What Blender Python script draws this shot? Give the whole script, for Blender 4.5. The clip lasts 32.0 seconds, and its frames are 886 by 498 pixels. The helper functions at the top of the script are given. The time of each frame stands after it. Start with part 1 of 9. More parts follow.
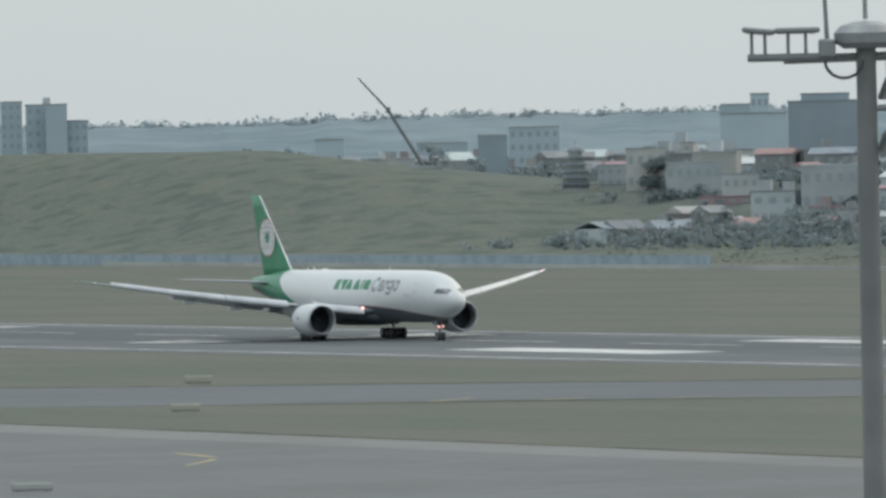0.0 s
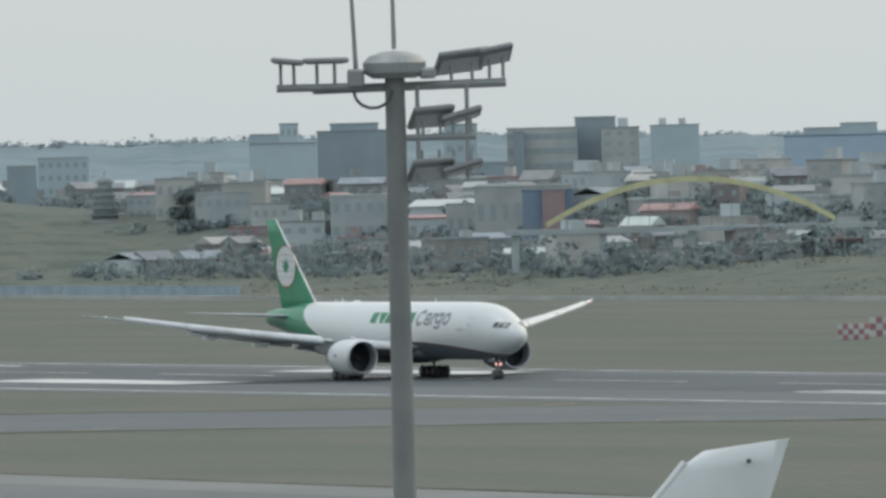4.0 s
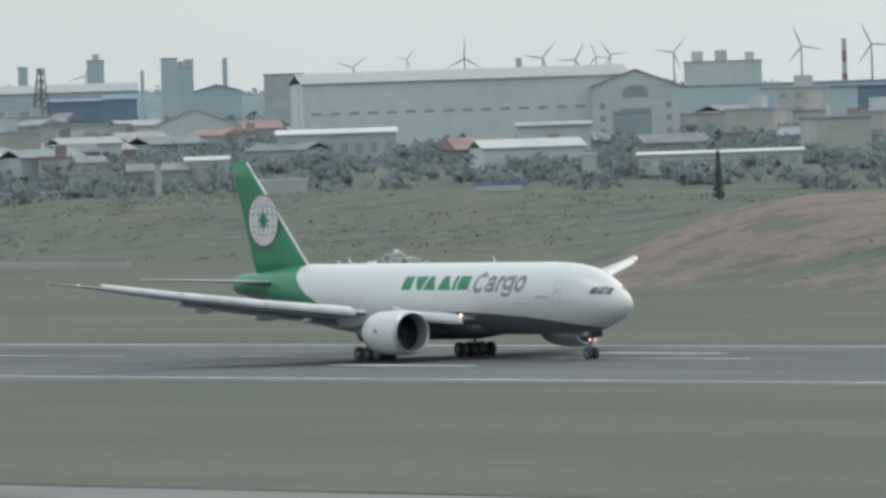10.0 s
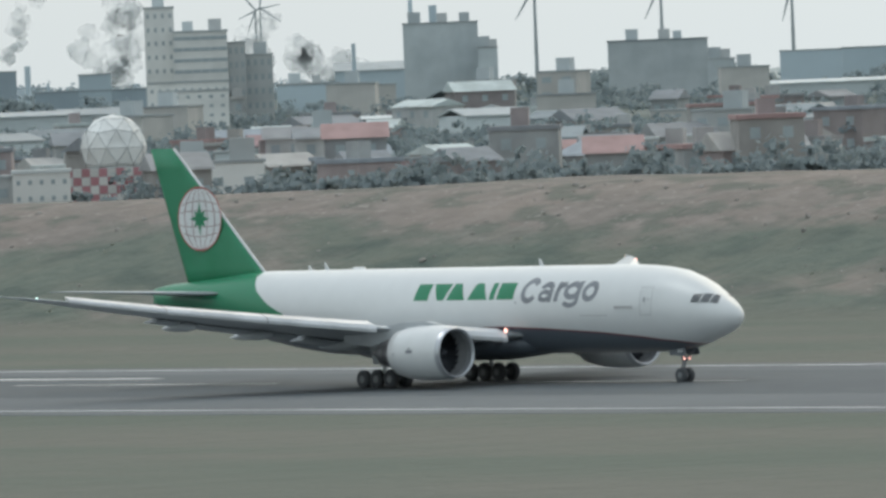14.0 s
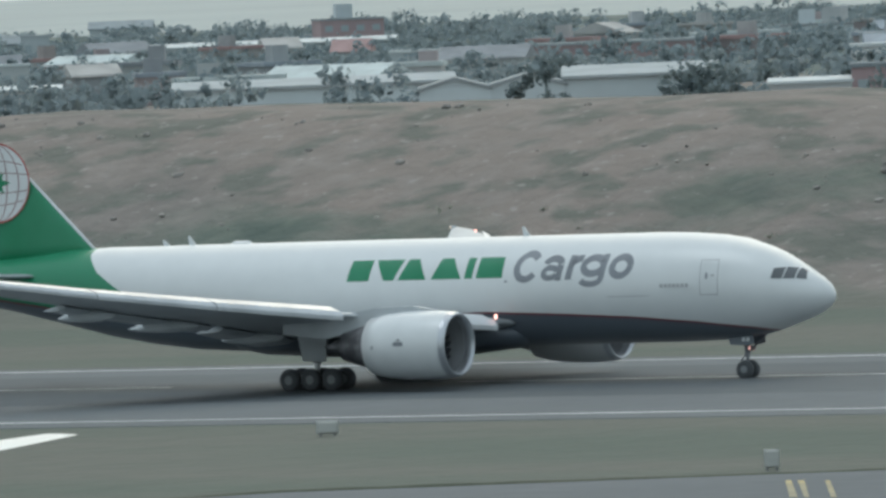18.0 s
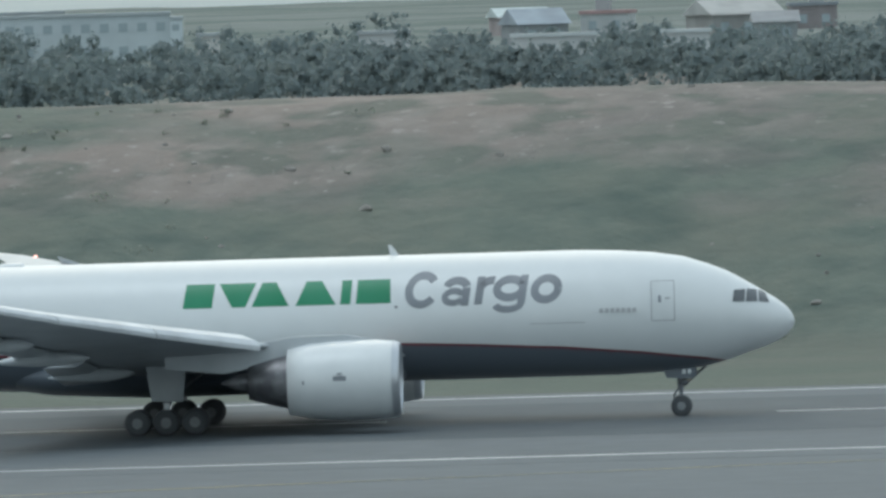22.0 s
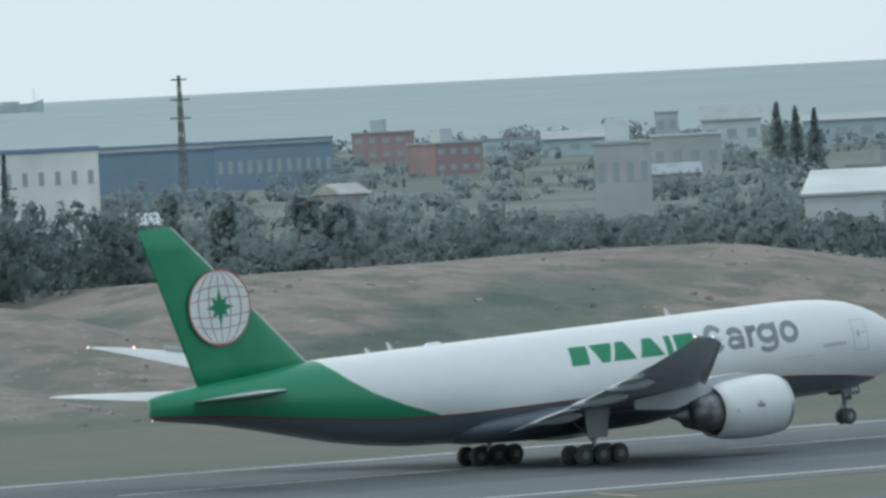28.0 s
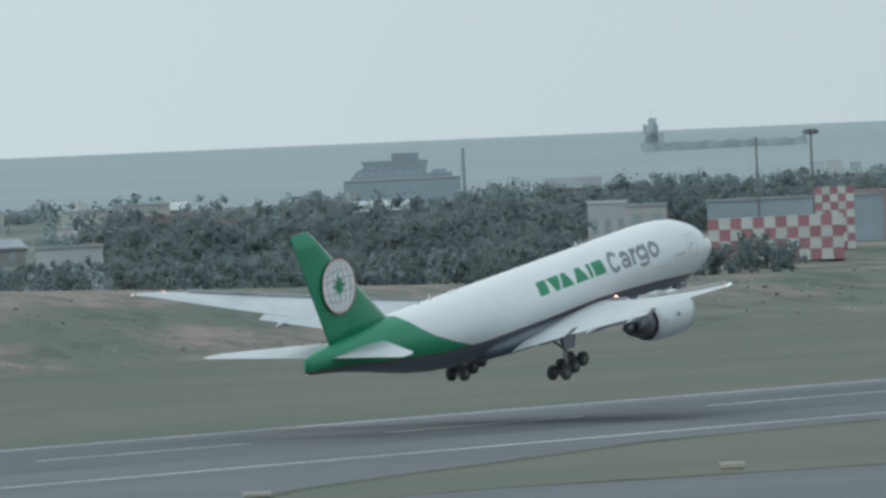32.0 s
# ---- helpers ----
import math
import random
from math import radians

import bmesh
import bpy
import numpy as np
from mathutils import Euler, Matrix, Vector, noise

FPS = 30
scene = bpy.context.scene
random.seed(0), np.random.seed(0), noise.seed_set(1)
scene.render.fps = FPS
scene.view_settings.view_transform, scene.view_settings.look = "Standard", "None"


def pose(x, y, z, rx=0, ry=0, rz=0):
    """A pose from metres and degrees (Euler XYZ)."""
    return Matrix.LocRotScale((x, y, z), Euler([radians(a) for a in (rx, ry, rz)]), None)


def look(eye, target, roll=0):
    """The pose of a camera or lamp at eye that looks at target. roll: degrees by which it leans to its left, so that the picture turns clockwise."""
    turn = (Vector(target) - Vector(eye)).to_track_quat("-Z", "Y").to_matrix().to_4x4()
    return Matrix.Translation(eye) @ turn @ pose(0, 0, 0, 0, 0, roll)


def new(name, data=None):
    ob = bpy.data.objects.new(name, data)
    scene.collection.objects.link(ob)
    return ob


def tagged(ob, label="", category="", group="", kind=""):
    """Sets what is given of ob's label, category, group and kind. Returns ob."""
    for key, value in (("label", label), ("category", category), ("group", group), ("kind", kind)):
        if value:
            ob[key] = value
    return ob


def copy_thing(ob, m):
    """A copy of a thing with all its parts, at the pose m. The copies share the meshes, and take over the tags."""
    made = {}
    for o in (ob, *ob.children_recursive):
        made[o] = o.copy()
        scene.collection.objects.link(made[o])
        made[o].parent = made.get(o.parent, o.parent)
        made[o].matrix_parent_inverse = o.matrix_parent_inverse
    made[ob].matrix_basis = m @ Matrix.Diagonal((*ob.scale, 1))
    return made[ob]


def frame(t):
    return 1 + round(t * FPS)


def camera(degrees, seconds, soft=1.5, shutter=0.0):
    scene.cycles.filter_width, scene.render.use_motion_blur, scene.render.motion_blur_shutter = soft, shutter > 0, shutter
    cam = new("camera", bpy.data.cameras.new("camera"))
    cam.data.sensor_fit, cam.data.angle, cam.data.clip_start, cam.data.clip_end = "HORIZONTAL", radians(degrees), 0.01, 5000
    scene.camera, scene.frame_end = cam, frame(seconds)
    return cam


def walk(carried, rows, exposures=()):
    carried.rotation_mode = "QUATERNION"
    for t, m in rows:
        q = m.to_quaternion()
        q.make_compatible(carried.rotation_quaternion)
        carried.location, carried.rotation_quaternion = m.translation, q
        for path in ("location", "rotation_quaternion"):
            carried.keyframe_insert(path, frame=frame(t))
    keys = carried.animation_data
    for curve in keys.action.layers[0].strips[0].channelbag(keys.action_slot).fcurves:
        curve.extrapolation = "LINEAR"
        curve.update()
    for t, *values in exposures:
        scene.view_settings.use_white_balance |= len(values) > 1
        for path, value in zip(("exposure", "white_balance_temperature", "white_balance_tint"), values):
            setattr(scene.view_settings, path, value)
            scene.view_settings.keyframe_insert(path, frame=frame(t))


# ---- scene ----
EYE = (0.0, 0.0, 23.525)
CENTRE = 532.82  # the runway's centre line runs along x at this y
GEAR = 31.8  # from the nose to the main gear


def aim(az, tilt, roll):
    """The camera's pose: degrees to the right of +y, up, and its lean."""
    return Matrix.Translation(EYE) @ pose(0, 0, 0, 90 + tilt, 0, -az) @ pose(0, 0, 0, 0, 0, roll)


cam = camera(4.8570, 32.0, soft=3.0)
walk(cam, [
    (0.0, aim(-65.331, -0.5521, -1.231)),
    (0.5, aim(-65.133, -0.5518, -1.165)),
    (1.0, aim(-64.779, -0.4522, -1.220)),
    (1.5, aim(-64.729, -0.5173, -1.386)),
    (2.0, aim(-64.461, -0.6101, -1.412)),
    (2.5, aim(-64.001, -0.3574, -1.139)),
    (3.0, aim(-63.494, -0.3963, -1.380)),
    (3.5, aim(-63.106, -0.4644, -1.376)),
    (5.5, aim(-61.695, -0.5584, -1.711)),
    (6.0, aim(-61.285, -0.7765, -1.620)),
    (6.5, aim(-60.370, -0.6645, -1.772)),
    (7.0, aim(-59.463, -0.6689, -1.696)),
    (7.5, aim(-59.044, -0.5297, -1.710)),
    (8.0, aim(-58.625, -0.6883, -1.595)),
    (8.5, aim(-58.139, -1.0033, -1.544)),
    (9.0, aim(-57.326, -0.7987, -1.585)),
    (9.5, aim(-56.432, -0.7375, -1.628)),
    (10.0, aim(-55.508, -0.8305, -1.837)),
    (10.5, aim(-54.767, -0.7804, -1.912)),
    (11.0, aim(-53.819, -0.8491, -2.090)),
    (11.5, aim(-52.845, -0.9246, -2.196)),
    (12.0, aim(-51.789, -0.9860, -2.177)),
    (12.5, aim(-50.454, -0.8609, -2.123)),
    (13.0, aim(-49.360, -0.8786, -2.260)),
    (13.5, aim(-48.123, -0.9844, -2.232)),
    (14.0, aim(-46.471, -1.0003, -2.244)),
    (14.5, aim(-44.894, -1.0295, -2.381)),
    (16.5, aim(-37.436, -1.0993, -2.520)),
    (17.0, aim(-35.434, -1.1665, -2.642)),
    (17.5, aim(-32.838, -1.3278, -2.825)),
    (18.0, aim(-30.296, -1.4418, -2.375)),
    (18.5, aim(-27.630, -1.4555, -1.648)),
    (19.0, aim(-24.885, -1.4636, -1.808)),
    (19.5, aim(-21.356, -1.5324, -1.662)),
    (20.0, aim(-18.154, -1.5523, -1.808)),
    (20.5, aim(-14.590, -1.6243, -1.895)),
    (21.0, aim(-10.801, -1.6759, -1.665)),
    (21.5, aim(-6.714, -1.4828, -1.792)),
    (22.0, aim(-3.068, -1.5713, -1.750)),
    (22.5, aim(0.637, -1.6607, -1.773)),
    (23.0, aim(4.876, -1.7448, -1.802)),
    (23.5, aim(8.779, -1.7488, -2.256)),
    (24.0, aim(12.694, -1.7133, -2.308)),
    (24.5, aim(16.443, -1.6046, -2.501)),
    (26.5, aim(30.051, -1.2149, -2.850)),
    (27.0, aim(33.115, -1.0699, -2.888)),
    (27.5, aim(35.241, -1.1219, -2.929)),
    (28.0, aim(37.825, -0.7746, -2.904)),
    (28.5, aim(40.658, -0.8198, -2.499)),
    (29.0, aim(42.723, -0.7727, -2.541)),
    (29.5, aim(45.201, -0.7985, -2.442)),
    (30.0, aim(47.153, -0.7895, -2.500)),
    (30.5, aim(49.415, -0.7879, -2.420)),
    (31.0, aim(51.170, -0.6531, -2.561)),
    (31.5, aim(52.920, -0.5253, -2.440)),
    (32.0, aim(54.444, -0.4862, -2.676)),
], exposures=[(0.0, 0.08, 6150, 9), (12.0, 0.12, 6150, 9), (15.0, 0.08, 6100, 8), (17.0, -0.12, 5900, 6), (18.0, 0.0, 5840, 5), (20.0, 0.1, 5780, 4), (22.0, 0.14, 5760, 4), (24.0, 0.14, 5740, 4), (28.0, 0.1, 5740, 4), (29.0, 0.04, 5750, 4), (32.0, 0.02, 5800, 4)])

# ---- light: an overcast, hazy afternoon ----
world = bpy.data.worlds.new("overcast_sky")
scene.world = world
world.use_nodes = True
wn = world.node_tree.nodes
wl = world.node_tree.links
wn.clear()
sky = wn.new("ShaderNodeTexSky")
sky.sky_type, sky.sun_disc = "NISHITA", False
sky.sun_elevation, sky.sun_rotation = radians(42), radians(-20)
sky.air_density, sky.dust_density, sky.ozone_density = 2.0, 6.0, 1.0
sky_bg = wn.new("ShaderNodeBackground")
sky_bg.inputs["Strength"].default_value = 0.05
wl.new(sky.outputs[0], sky_bg.inputs["Color"])
# the cloud deck: an even grey-white, a little darker overhead in soft banks
tc = wn.new("ShaderNodeTexCoord")
cloud_noise = wn.new("ShaderNodeTexNoise")
cloud_noise.inputs["Scale"].default_value, cloud_noise.inputs["Detail"].default_value = 2.2, 4.0
wl.new(tc.outputs["Generated"], cloud_noise.inputs["Vector"])
cloud_ramp = wn.new("ShaderNodeValToRGB")
cloud_ramp.color_ramp.elements[0].position, cloud_ramp.color_ramp.elements[0].color = 0.3, (0.60, 0.635, 0.625, 1)
cloud_ramp.color_ramp.elements[1].position, cloud_ramp.color_ramp.elements[1].color = 0.7, (0.68, 0.715, 0.695, 1)
wl.new(cloud_noise.outputs[0], cloud_ramp.inputs[0])
cloud_bg = wn.new("ShaderNodeBackground")
wl.new(cloud_ramp.outputs[0], cloud_bg.inputs["Color"])
# the deck is thinner and brighter over the sea
seaward = wn.new("ShaderNodeSeparateXYZ")
wl.new(tc.outputs["Generated"], seaward.inputs[0])
thin = wn.new("ShaderNodeMapRange")
thin.interpolation_type = "SMOOTHSTEP"
thin.inputs[1].default_value, thin.inputs[2].default_value, thin.inputs[3].default_value, thin.inputs[4].default_value = 0.45, 0.9, 0.86, 1.16
wl.new(seaward.outputs["Y"], thin.inputs[0])
wl.new(thin.outputs[0], cloud_bg.inputs["Strength"])
both = wn.new("ShaderNodeAddShader")
wl.new(sky_bg.outputs[0], both.inputs[0])
wl.new(cloud_bg.outputs[0], both.inputs[1])
wout = wn.new("ShaderNodeOutputWorld")
wl.new(both.outputs[0], wout.inputs["Surface"])
sun = new("sun", bpy.data.lights.new("sun", "SUN"))
sun.data.energy, sun.data.angle, sun.data.color = 0.6, radians(25), (1.0, 0.96, 0.9)
sun.matrix_world = look((0, 0, 300), (60, 70, 60))


# ---- materials ----
def mat(name, colour, rough=0.6, metal=0.0, grain=0.08, scale=3.0, bump=0.0, spec=0.5, object_random=0.0, second=None, second_scale=0.3, coords="Object"):
    """A painted or natural surface: base colour with grain and a slower stain, in metres."""
    m = bpy.data.materials.new(name)
    m.use_nodes = True
    n, l = m.node_tree.nodes, m.node_tree.links
    b = n["Principled BSDF"]
    b.inputs["Roughness"].default_value, b.inputs["Metallic"].default_value = rough, metal
    b.inputs["Specular IOR Level"].default_value = spec
    t = n.new("ShaderNodeTexCoord")
    a = n.new("ShaderNodeTexNoise")
    a.inputs["Scale"].default_value, a.inputs["Detail"].default_value = scale, 5
    l.new(t.outputs[coords], a.inputs["Vector"])
    c = n.new("ShaderNodeTexNoise")
    c.inputs["Scale"].default_value, c.inputs["Detail"].default_value = second_scale, 4
    l.new(t.outputs[coords], c.inputs["Vector"])
    mix = n.new("ShaderNodeMix")
    mix.data_type = "RGBA"
    mix.inputs[6].default_value = (*colour, 1)
    mix.inputs[7].default_value = (*(second or [k * 0.8 for k in colour]), 1)
    r = n.new("ShaderNodeMapRange")
    r.inputs[1].default_value, r.inputs[2].default_value = 0.42, 0.62
    l.new(c.outputs[0], r.inputs[0])
    l.new(r.outputs[0], mix.inputs[0])
    hsv = n.new("ShaderNodeHueSaturation")
    l.new(mix.outputs[2], hsv.inputs["Color"])
    v = n.new("ShaderNodeMapRange")
    v.inputs[3].default_value, v.inputs[4].default_value = 1 - 3 * grain, 1 + 3 * grain
    l.new(a.outputs[0], v.inputs[0])
    if object_random:
        info = n.new("ShaderNodeObjectInfo")
        w = n.new("ShaderNodeMapRange")
        w.inputs[3].default_value, w.inputs[4].default_value = 1 - object_random, 1 + object_random
        l.new(info.outputs["Random"], w.inputs[0])
        p = n.new("ShaderNodeMath")
        p.operation = "MULTIPLY"
        l.new(v.outputs[0], p.inputs[0])
        l.new(w.outputs[0], p.inputs[1])
        l.new(p.outputs[0], hsv.inputs["Value"])
    else:
        l.new(v.outputs[0], hsv.inputs["Value"])
    l.new(hsv.outputs[0], b.inputs["Base Color"])
    if bump:
        bp = n.new("ShaderNodeBump")
        bp.inputs["Strength"].default_value, bp.inputs["Distance"].default_value = bump, 0.1
        l.new(a.outputs[0], bp.inputs["Height"])
        l.new(bp.outputs[0], b.inputs["Normal"])
    return m


def leaf_mat(name, colour, second):
    """Leaves: matt, and thin enough to let light through."""
    m = mat(name, colour, 0.6, grain=0.06, scale=0.35, second=second, second_scale=0.05, spec=0.15)
    n, l = m.node_tree.nodes, m.node_tree.links
    b = n["Principled BSDF"]
    t = n.new("ShaderNodeBsdfTranslucent")
    l.new(b.inputs["Base Color"].links[0].from_socket, t.inputs["Color"])
    x = n.new("ShaderNodeMixShader")
    x.inputs[0].default_value = 0.5
    l.new(b.outputs[0], x.inputs[1])
    l.new(t.outputs[0], x.inputs[2])
    l.new(x.outputs[0], n["Material Output"].inputs[0])
    return m


def glow(name, colour, power):
    m = bpy.data.materials.new(name)
    m.use_nodes = True
    b = m.node_tree.nodes["Principled BSDF"]
    b.inputs["Base Color"].default_value = (*colour, 1)
    b.inputs["Emission Color"].default_value, b.inputs["Emission Strength"].default_value = (*colour, 1), power
    return m


def link(name, data, parent=None, label=""):
    ob = new(name, data)
    if parent is not None:
        ob.parent = parent
    if label:
        ob["label"] = label
    return ob


def part(name, bm, material, parent=None, label="", smooth=False):
    """Links a bmesh as one mesh object, under a thing or a part."""
    me = bpy.data.meshes.new(name)
    bm.normal_update()
    bm.to_mesh(me)
    bm.free()
    for m in material if isinstance(material, (list, tuple)) else [material]:
        me.materials.append(m)
    if smooth:
        me.shade_smooth()
    return link(name, me, parent, label)


def thing(name, m, label, category, group="", kind=""):
    """An Empty at a thing's base, which parents its parts."""
    ob = new(name)
    ob.empty_display_size = 0.5
    ob.matrix_basis = m
    return tagged(ob, label, category, group, kind)


def box(bm, x0, x1, y0, y1, z0, z1, bevel=0.0):
    vs = [bm.verts.new((x, y, z)) for x in (x0, x1) for y in (y0, y1) for z in (z0, z1)]
    fs = [bm.faces.new([vs[i] for i in f]) for f in ((0, 1, 3, 2), (4, 6, 7, 5), (0, 4, 5, 1), (2, 3, 7, 6), (0, 2, 6, 4), (1, 5, 7, 3))]
    if bevel:
        bmesh.ops.bevel(bm, geom=list({e for f in fs for e in f.edges}), offset=bevel, segments=1, affect="EDGES")
    return bm


def boxed(*a, bevel=0.0):
    return box(bmesh.new(), *a, bevel=bevel)


def rod(bm, a, b, r0, r1=None, sides=10):
    """A tapered rod from a to b, closed."""
    a, b = Vector(a), Vector(b)
    r1 = r0 if r1 is None else r1
    d = (b - a).normalized()
    u = d.cross(Vector((0, 0, 1)) if abs(d.z) < 0.9 else Vector((1, 0, 0))).normalized()
    w = d.cross(u)
    rings = []
    for p, r in ((a, r0), (b, r1)):
        rings.append([bm.verts.new(p + (u * math.cos(k * math.tau / sides) + w * math.sin(k * math.tau / sides)) * r) for k in range(sides)])
    for k in range(sides):
        bm.faces.new((rings[0][k], rings[0][(k + 1) % sides], rings[1][(k + 1) % sides], rings[1][k]))
    bm.faces.new(rings[0][::-1])
    bm.faces.new(rings[1])
    return bm


def loft(bm, rings, close=True, caps=True):
    """Skins rings of points of equal number."""
    vr = [[bm.verts.new(p) for p in r] for r in rings]
    n = len(vr[0])
    for a, b in zip(vr, vr[1:]):
        for k in range(n if close else n - 1):
            bm.faces.new((a[k], a[(k + 1) % n], b[(k + 1) % n], b[k]))
    if caps and close:
        bm.faces.new(vr[0][::-1])
        bm.faces.new(vr[-1])
    return bm


def turned(bm, profile, centre, axis="x", sides=32, caps=True):
    """A body of revolution: profile of (along, radius) about the axis through centre."""
    c = Vector(centre)
    rings = []
    for s, r in profile:
        ring = []
        for k in range(sides):
            a = k * math.tau / sides
            p = {"x": (s, r * math.cos(a), r * math.sin(a)), "y": (r * math.cos(a), s, r * math.sin(a)), "z": (r * math.cos(a), r * math.sin(a), s)}[axis]
            ring.append(c + Vector(p))
        rings.append(ring)
    return loft(bm, rings, caps=caps)


def prism(bm, outline, depth, place):
    """A flat outline of (u, v) with thickness depth; place(u, v, d) gives the point."""
    front = [bm.verts.new(place(u, v, 0)) for u, v in outline]
    back = [bm.verts.new(place(u, v, depth)) for u, v in outline]
    n = len(front)
    bm.faces.new(front)
    bm.faces.new(back[::-1])
    for k in range(n):
        bm.faces.new((front[k], back[k], back[(k + 1) % n], front[(k + 1) % n]))
    return bm

M_ASPHALT = mat("worn_runway_asphalt", (0.13, 0.145, 0.155), 0.85, grain=0.06, scale=0.5, second=(0.115, 0.128, 0.138), second_scale=0.03, spec=0.2)
M_RUBBERED = mat("rubber_darkened_asphalt", (0.09, 0.103, 0.112), 0.85, grain=0.06, scale=0.4, second=(0.105, 0.118, 0.127), second_scale=0.02, spec=0.2)
M_APRON = mat("grey_apron_asphalt", (0.152, 0.164, 0.169), 0.85, grain=0.05, scale=0.3, second=(0.135, 0.144, 0.146), second_scale=0.04, spec=0.2)
M_CONCRETE = mat("pale_taxiway_concrete", (0.195, 0.204, 0.203), 0.85, grain=0.05, scale=0.3, second=(0.172, 0.18, 0.178), second_scale=0.04, spec=0.2)
M_WALLSTONE = mat("pale_wall_concrete", (0.44, 0.45, 0.43), 0.9, grain=0.06, scale=0.3, second=(0.36, 0.37, 0.355), second_scale=0.05)
M_RANK = mat("rank_verge_grass", (0.085, 0.094, 0.07), 0.95, grain=0.1, scale=0.6, second=(0.11, 0.112, 0.085), second_scale=0.06, spec=0.1)
M_LINE = mat("worn_white_line", (0.62, 0.63, 0.62), 0.8, grain=0.10, scale=0.6, second=(0.42, 0.43, 0.43), second_scale=0.05)
M_YELLOW = mat("worn_yellow_line", (0.40, 0.325, 0.15), 0.8, grain=0.12, scale=0.6, second=(0.27, 0.25, 0.17), second_scale=0.1)
FOOT_X = [-2900, -2000, -1500, -1250, -1065, -1022, -941, -867, -808, -700, -472, -342, -178, -53, 72, 157, 300, 458, 603, 683, 754, 901, 1500]
FOOT_Y = [890, 888, 872, 860, 800, 700, 690, 672, 650, 660, 655, 641, 622, 618, 605, 606, 625, 654, 685, 690, 720, 745, 770]
CREST_WEST = {-2900: 22, -2393: 24.2, -2242: 23.8, -2155: 17.7, -2095: 12.3, -2015: 2.5, -1983: 3, -1796: 3.5, -1656: 6, -1540: 8.3, -1400: 8.4, -1300: 6.9, -1144: 7.2, -1040: 7.6, -1022: 8.5, -1004: 10.8, -919: 10.4, -870: 10.3, -812: 10.9, -794: 11.3, -768: 11.5, -740: 12.1, -710: 12.1, -683: 12.1, -650: 12.2, -548: 13, -518: 13.2, -490: 13.3, -467: 13.3, -461: 13.9, -454: 14.5, -437: 14.6, -374: 14.4, -355: 13, -347: 10.8, -339: 11.4, -332: 10.3, -321: 13.6, -316: 13.6, -306: 10.4, -291: 9.9, -281: 8.4, -269: 5.4, -251: 5.7, -239: 7.2, -230: 11.8, -219: 13.6}
CREST_EAST = {-190: 14.2, -100: 14.4, -27: 15.3, 33: 14.7, 116: 13.6, 136: 11.9, 142: 9.0, 150: 6.7, 158: 7.9, 176: 8.1, 188: 8.4, 200: 10, 205: 14, 218: 13.9, 230: 11.5, 361: 11.8, 385: 12.3, 410: 10.2, 456: 8.9, 463: 6.7, 492: 6.9, 500: 9.5, 513: 6.8, 529: 9.7, 600: 10, 620: 7.4, 638: 6.7, 644: 8.2, 664: 9.1, 703: 8.3, 765: 5.7, 776: 9.1, 830: 9.8, 893: 10.9, 965: 10.6, 992: 11, 1060: 8.6, 1190: 5.7, 1500: 5}
CREST = {**CREST_WEST, **CREST_EAST}
CX, CZ = list(CREST), list(CREST.values())
FLAT_X = [-2900, -2150, -1800, -1300, -900, -700, -400, -250, -100, 100, 160, 350, 500, 800, 1200, 2000]
FLAT_Z = [12, 5, 4, 6, 9.5, 11.5, 12.5, 8, 12.5, 12.5, 5.8, 9, 6, 5.5, 5, 5]


def smooth(u):
    u = min(max(u, 0.0), 1.0)
    return u * u * (3 - 2 * u)


def ground_z(x, y):
    """The lie of the land: the level airfield, the spoil bank behind it, and the town's plateau."""
    f = float(np.interp(x, FOOT_X, FOOT_Y))
    up = 45 if x > -1022 else 90
    if y <= f:
        return 0.0
    crest, level = float(np.interp(x, CX, CZ)), float(np.interp(x, FLAT_X, FLAT_Z))
    wob = noise.noise((x * 0.03, y * 0.05, 0)) * 0.9 + noise.noise((x * 0.1, y * 0.13, 5)) * 0.35
    u = (y - f) / up
    if x > -1022:
        bend = noise.noise((x * 0.012, y * 0.02, 8)) * 14
        rill = abs(noise.noise(((x + bend) * 0.055, y * 0.012, 2))) + 0.5 * abs(noise.noise(((x + bend) * 0.14, y * 0.03, 4)))
        wob += 2.4 * (0.28 - rill) * min(1, u * 3) * max(0.25, min(1, (1.25 - u) * 2.5))
    if u < 1:
        k = smooth(u * 0.93) ** 0.9 if x > -1022 else smooth(u)
        return max(0.0, crest * k / smooth(0.93) ** 0.9 if x > -1022 else crest * k) + wob * min(1, u * 4) * (1 - u) * 1.4
    back = smooth((y - f - up - 12) / 55)
    r = math.hypot(x, y)
    level += (14.8 - level) * smooth((r - 1100) / 1250)
    return crest * (1 - back) + level * back + wob * 0.4


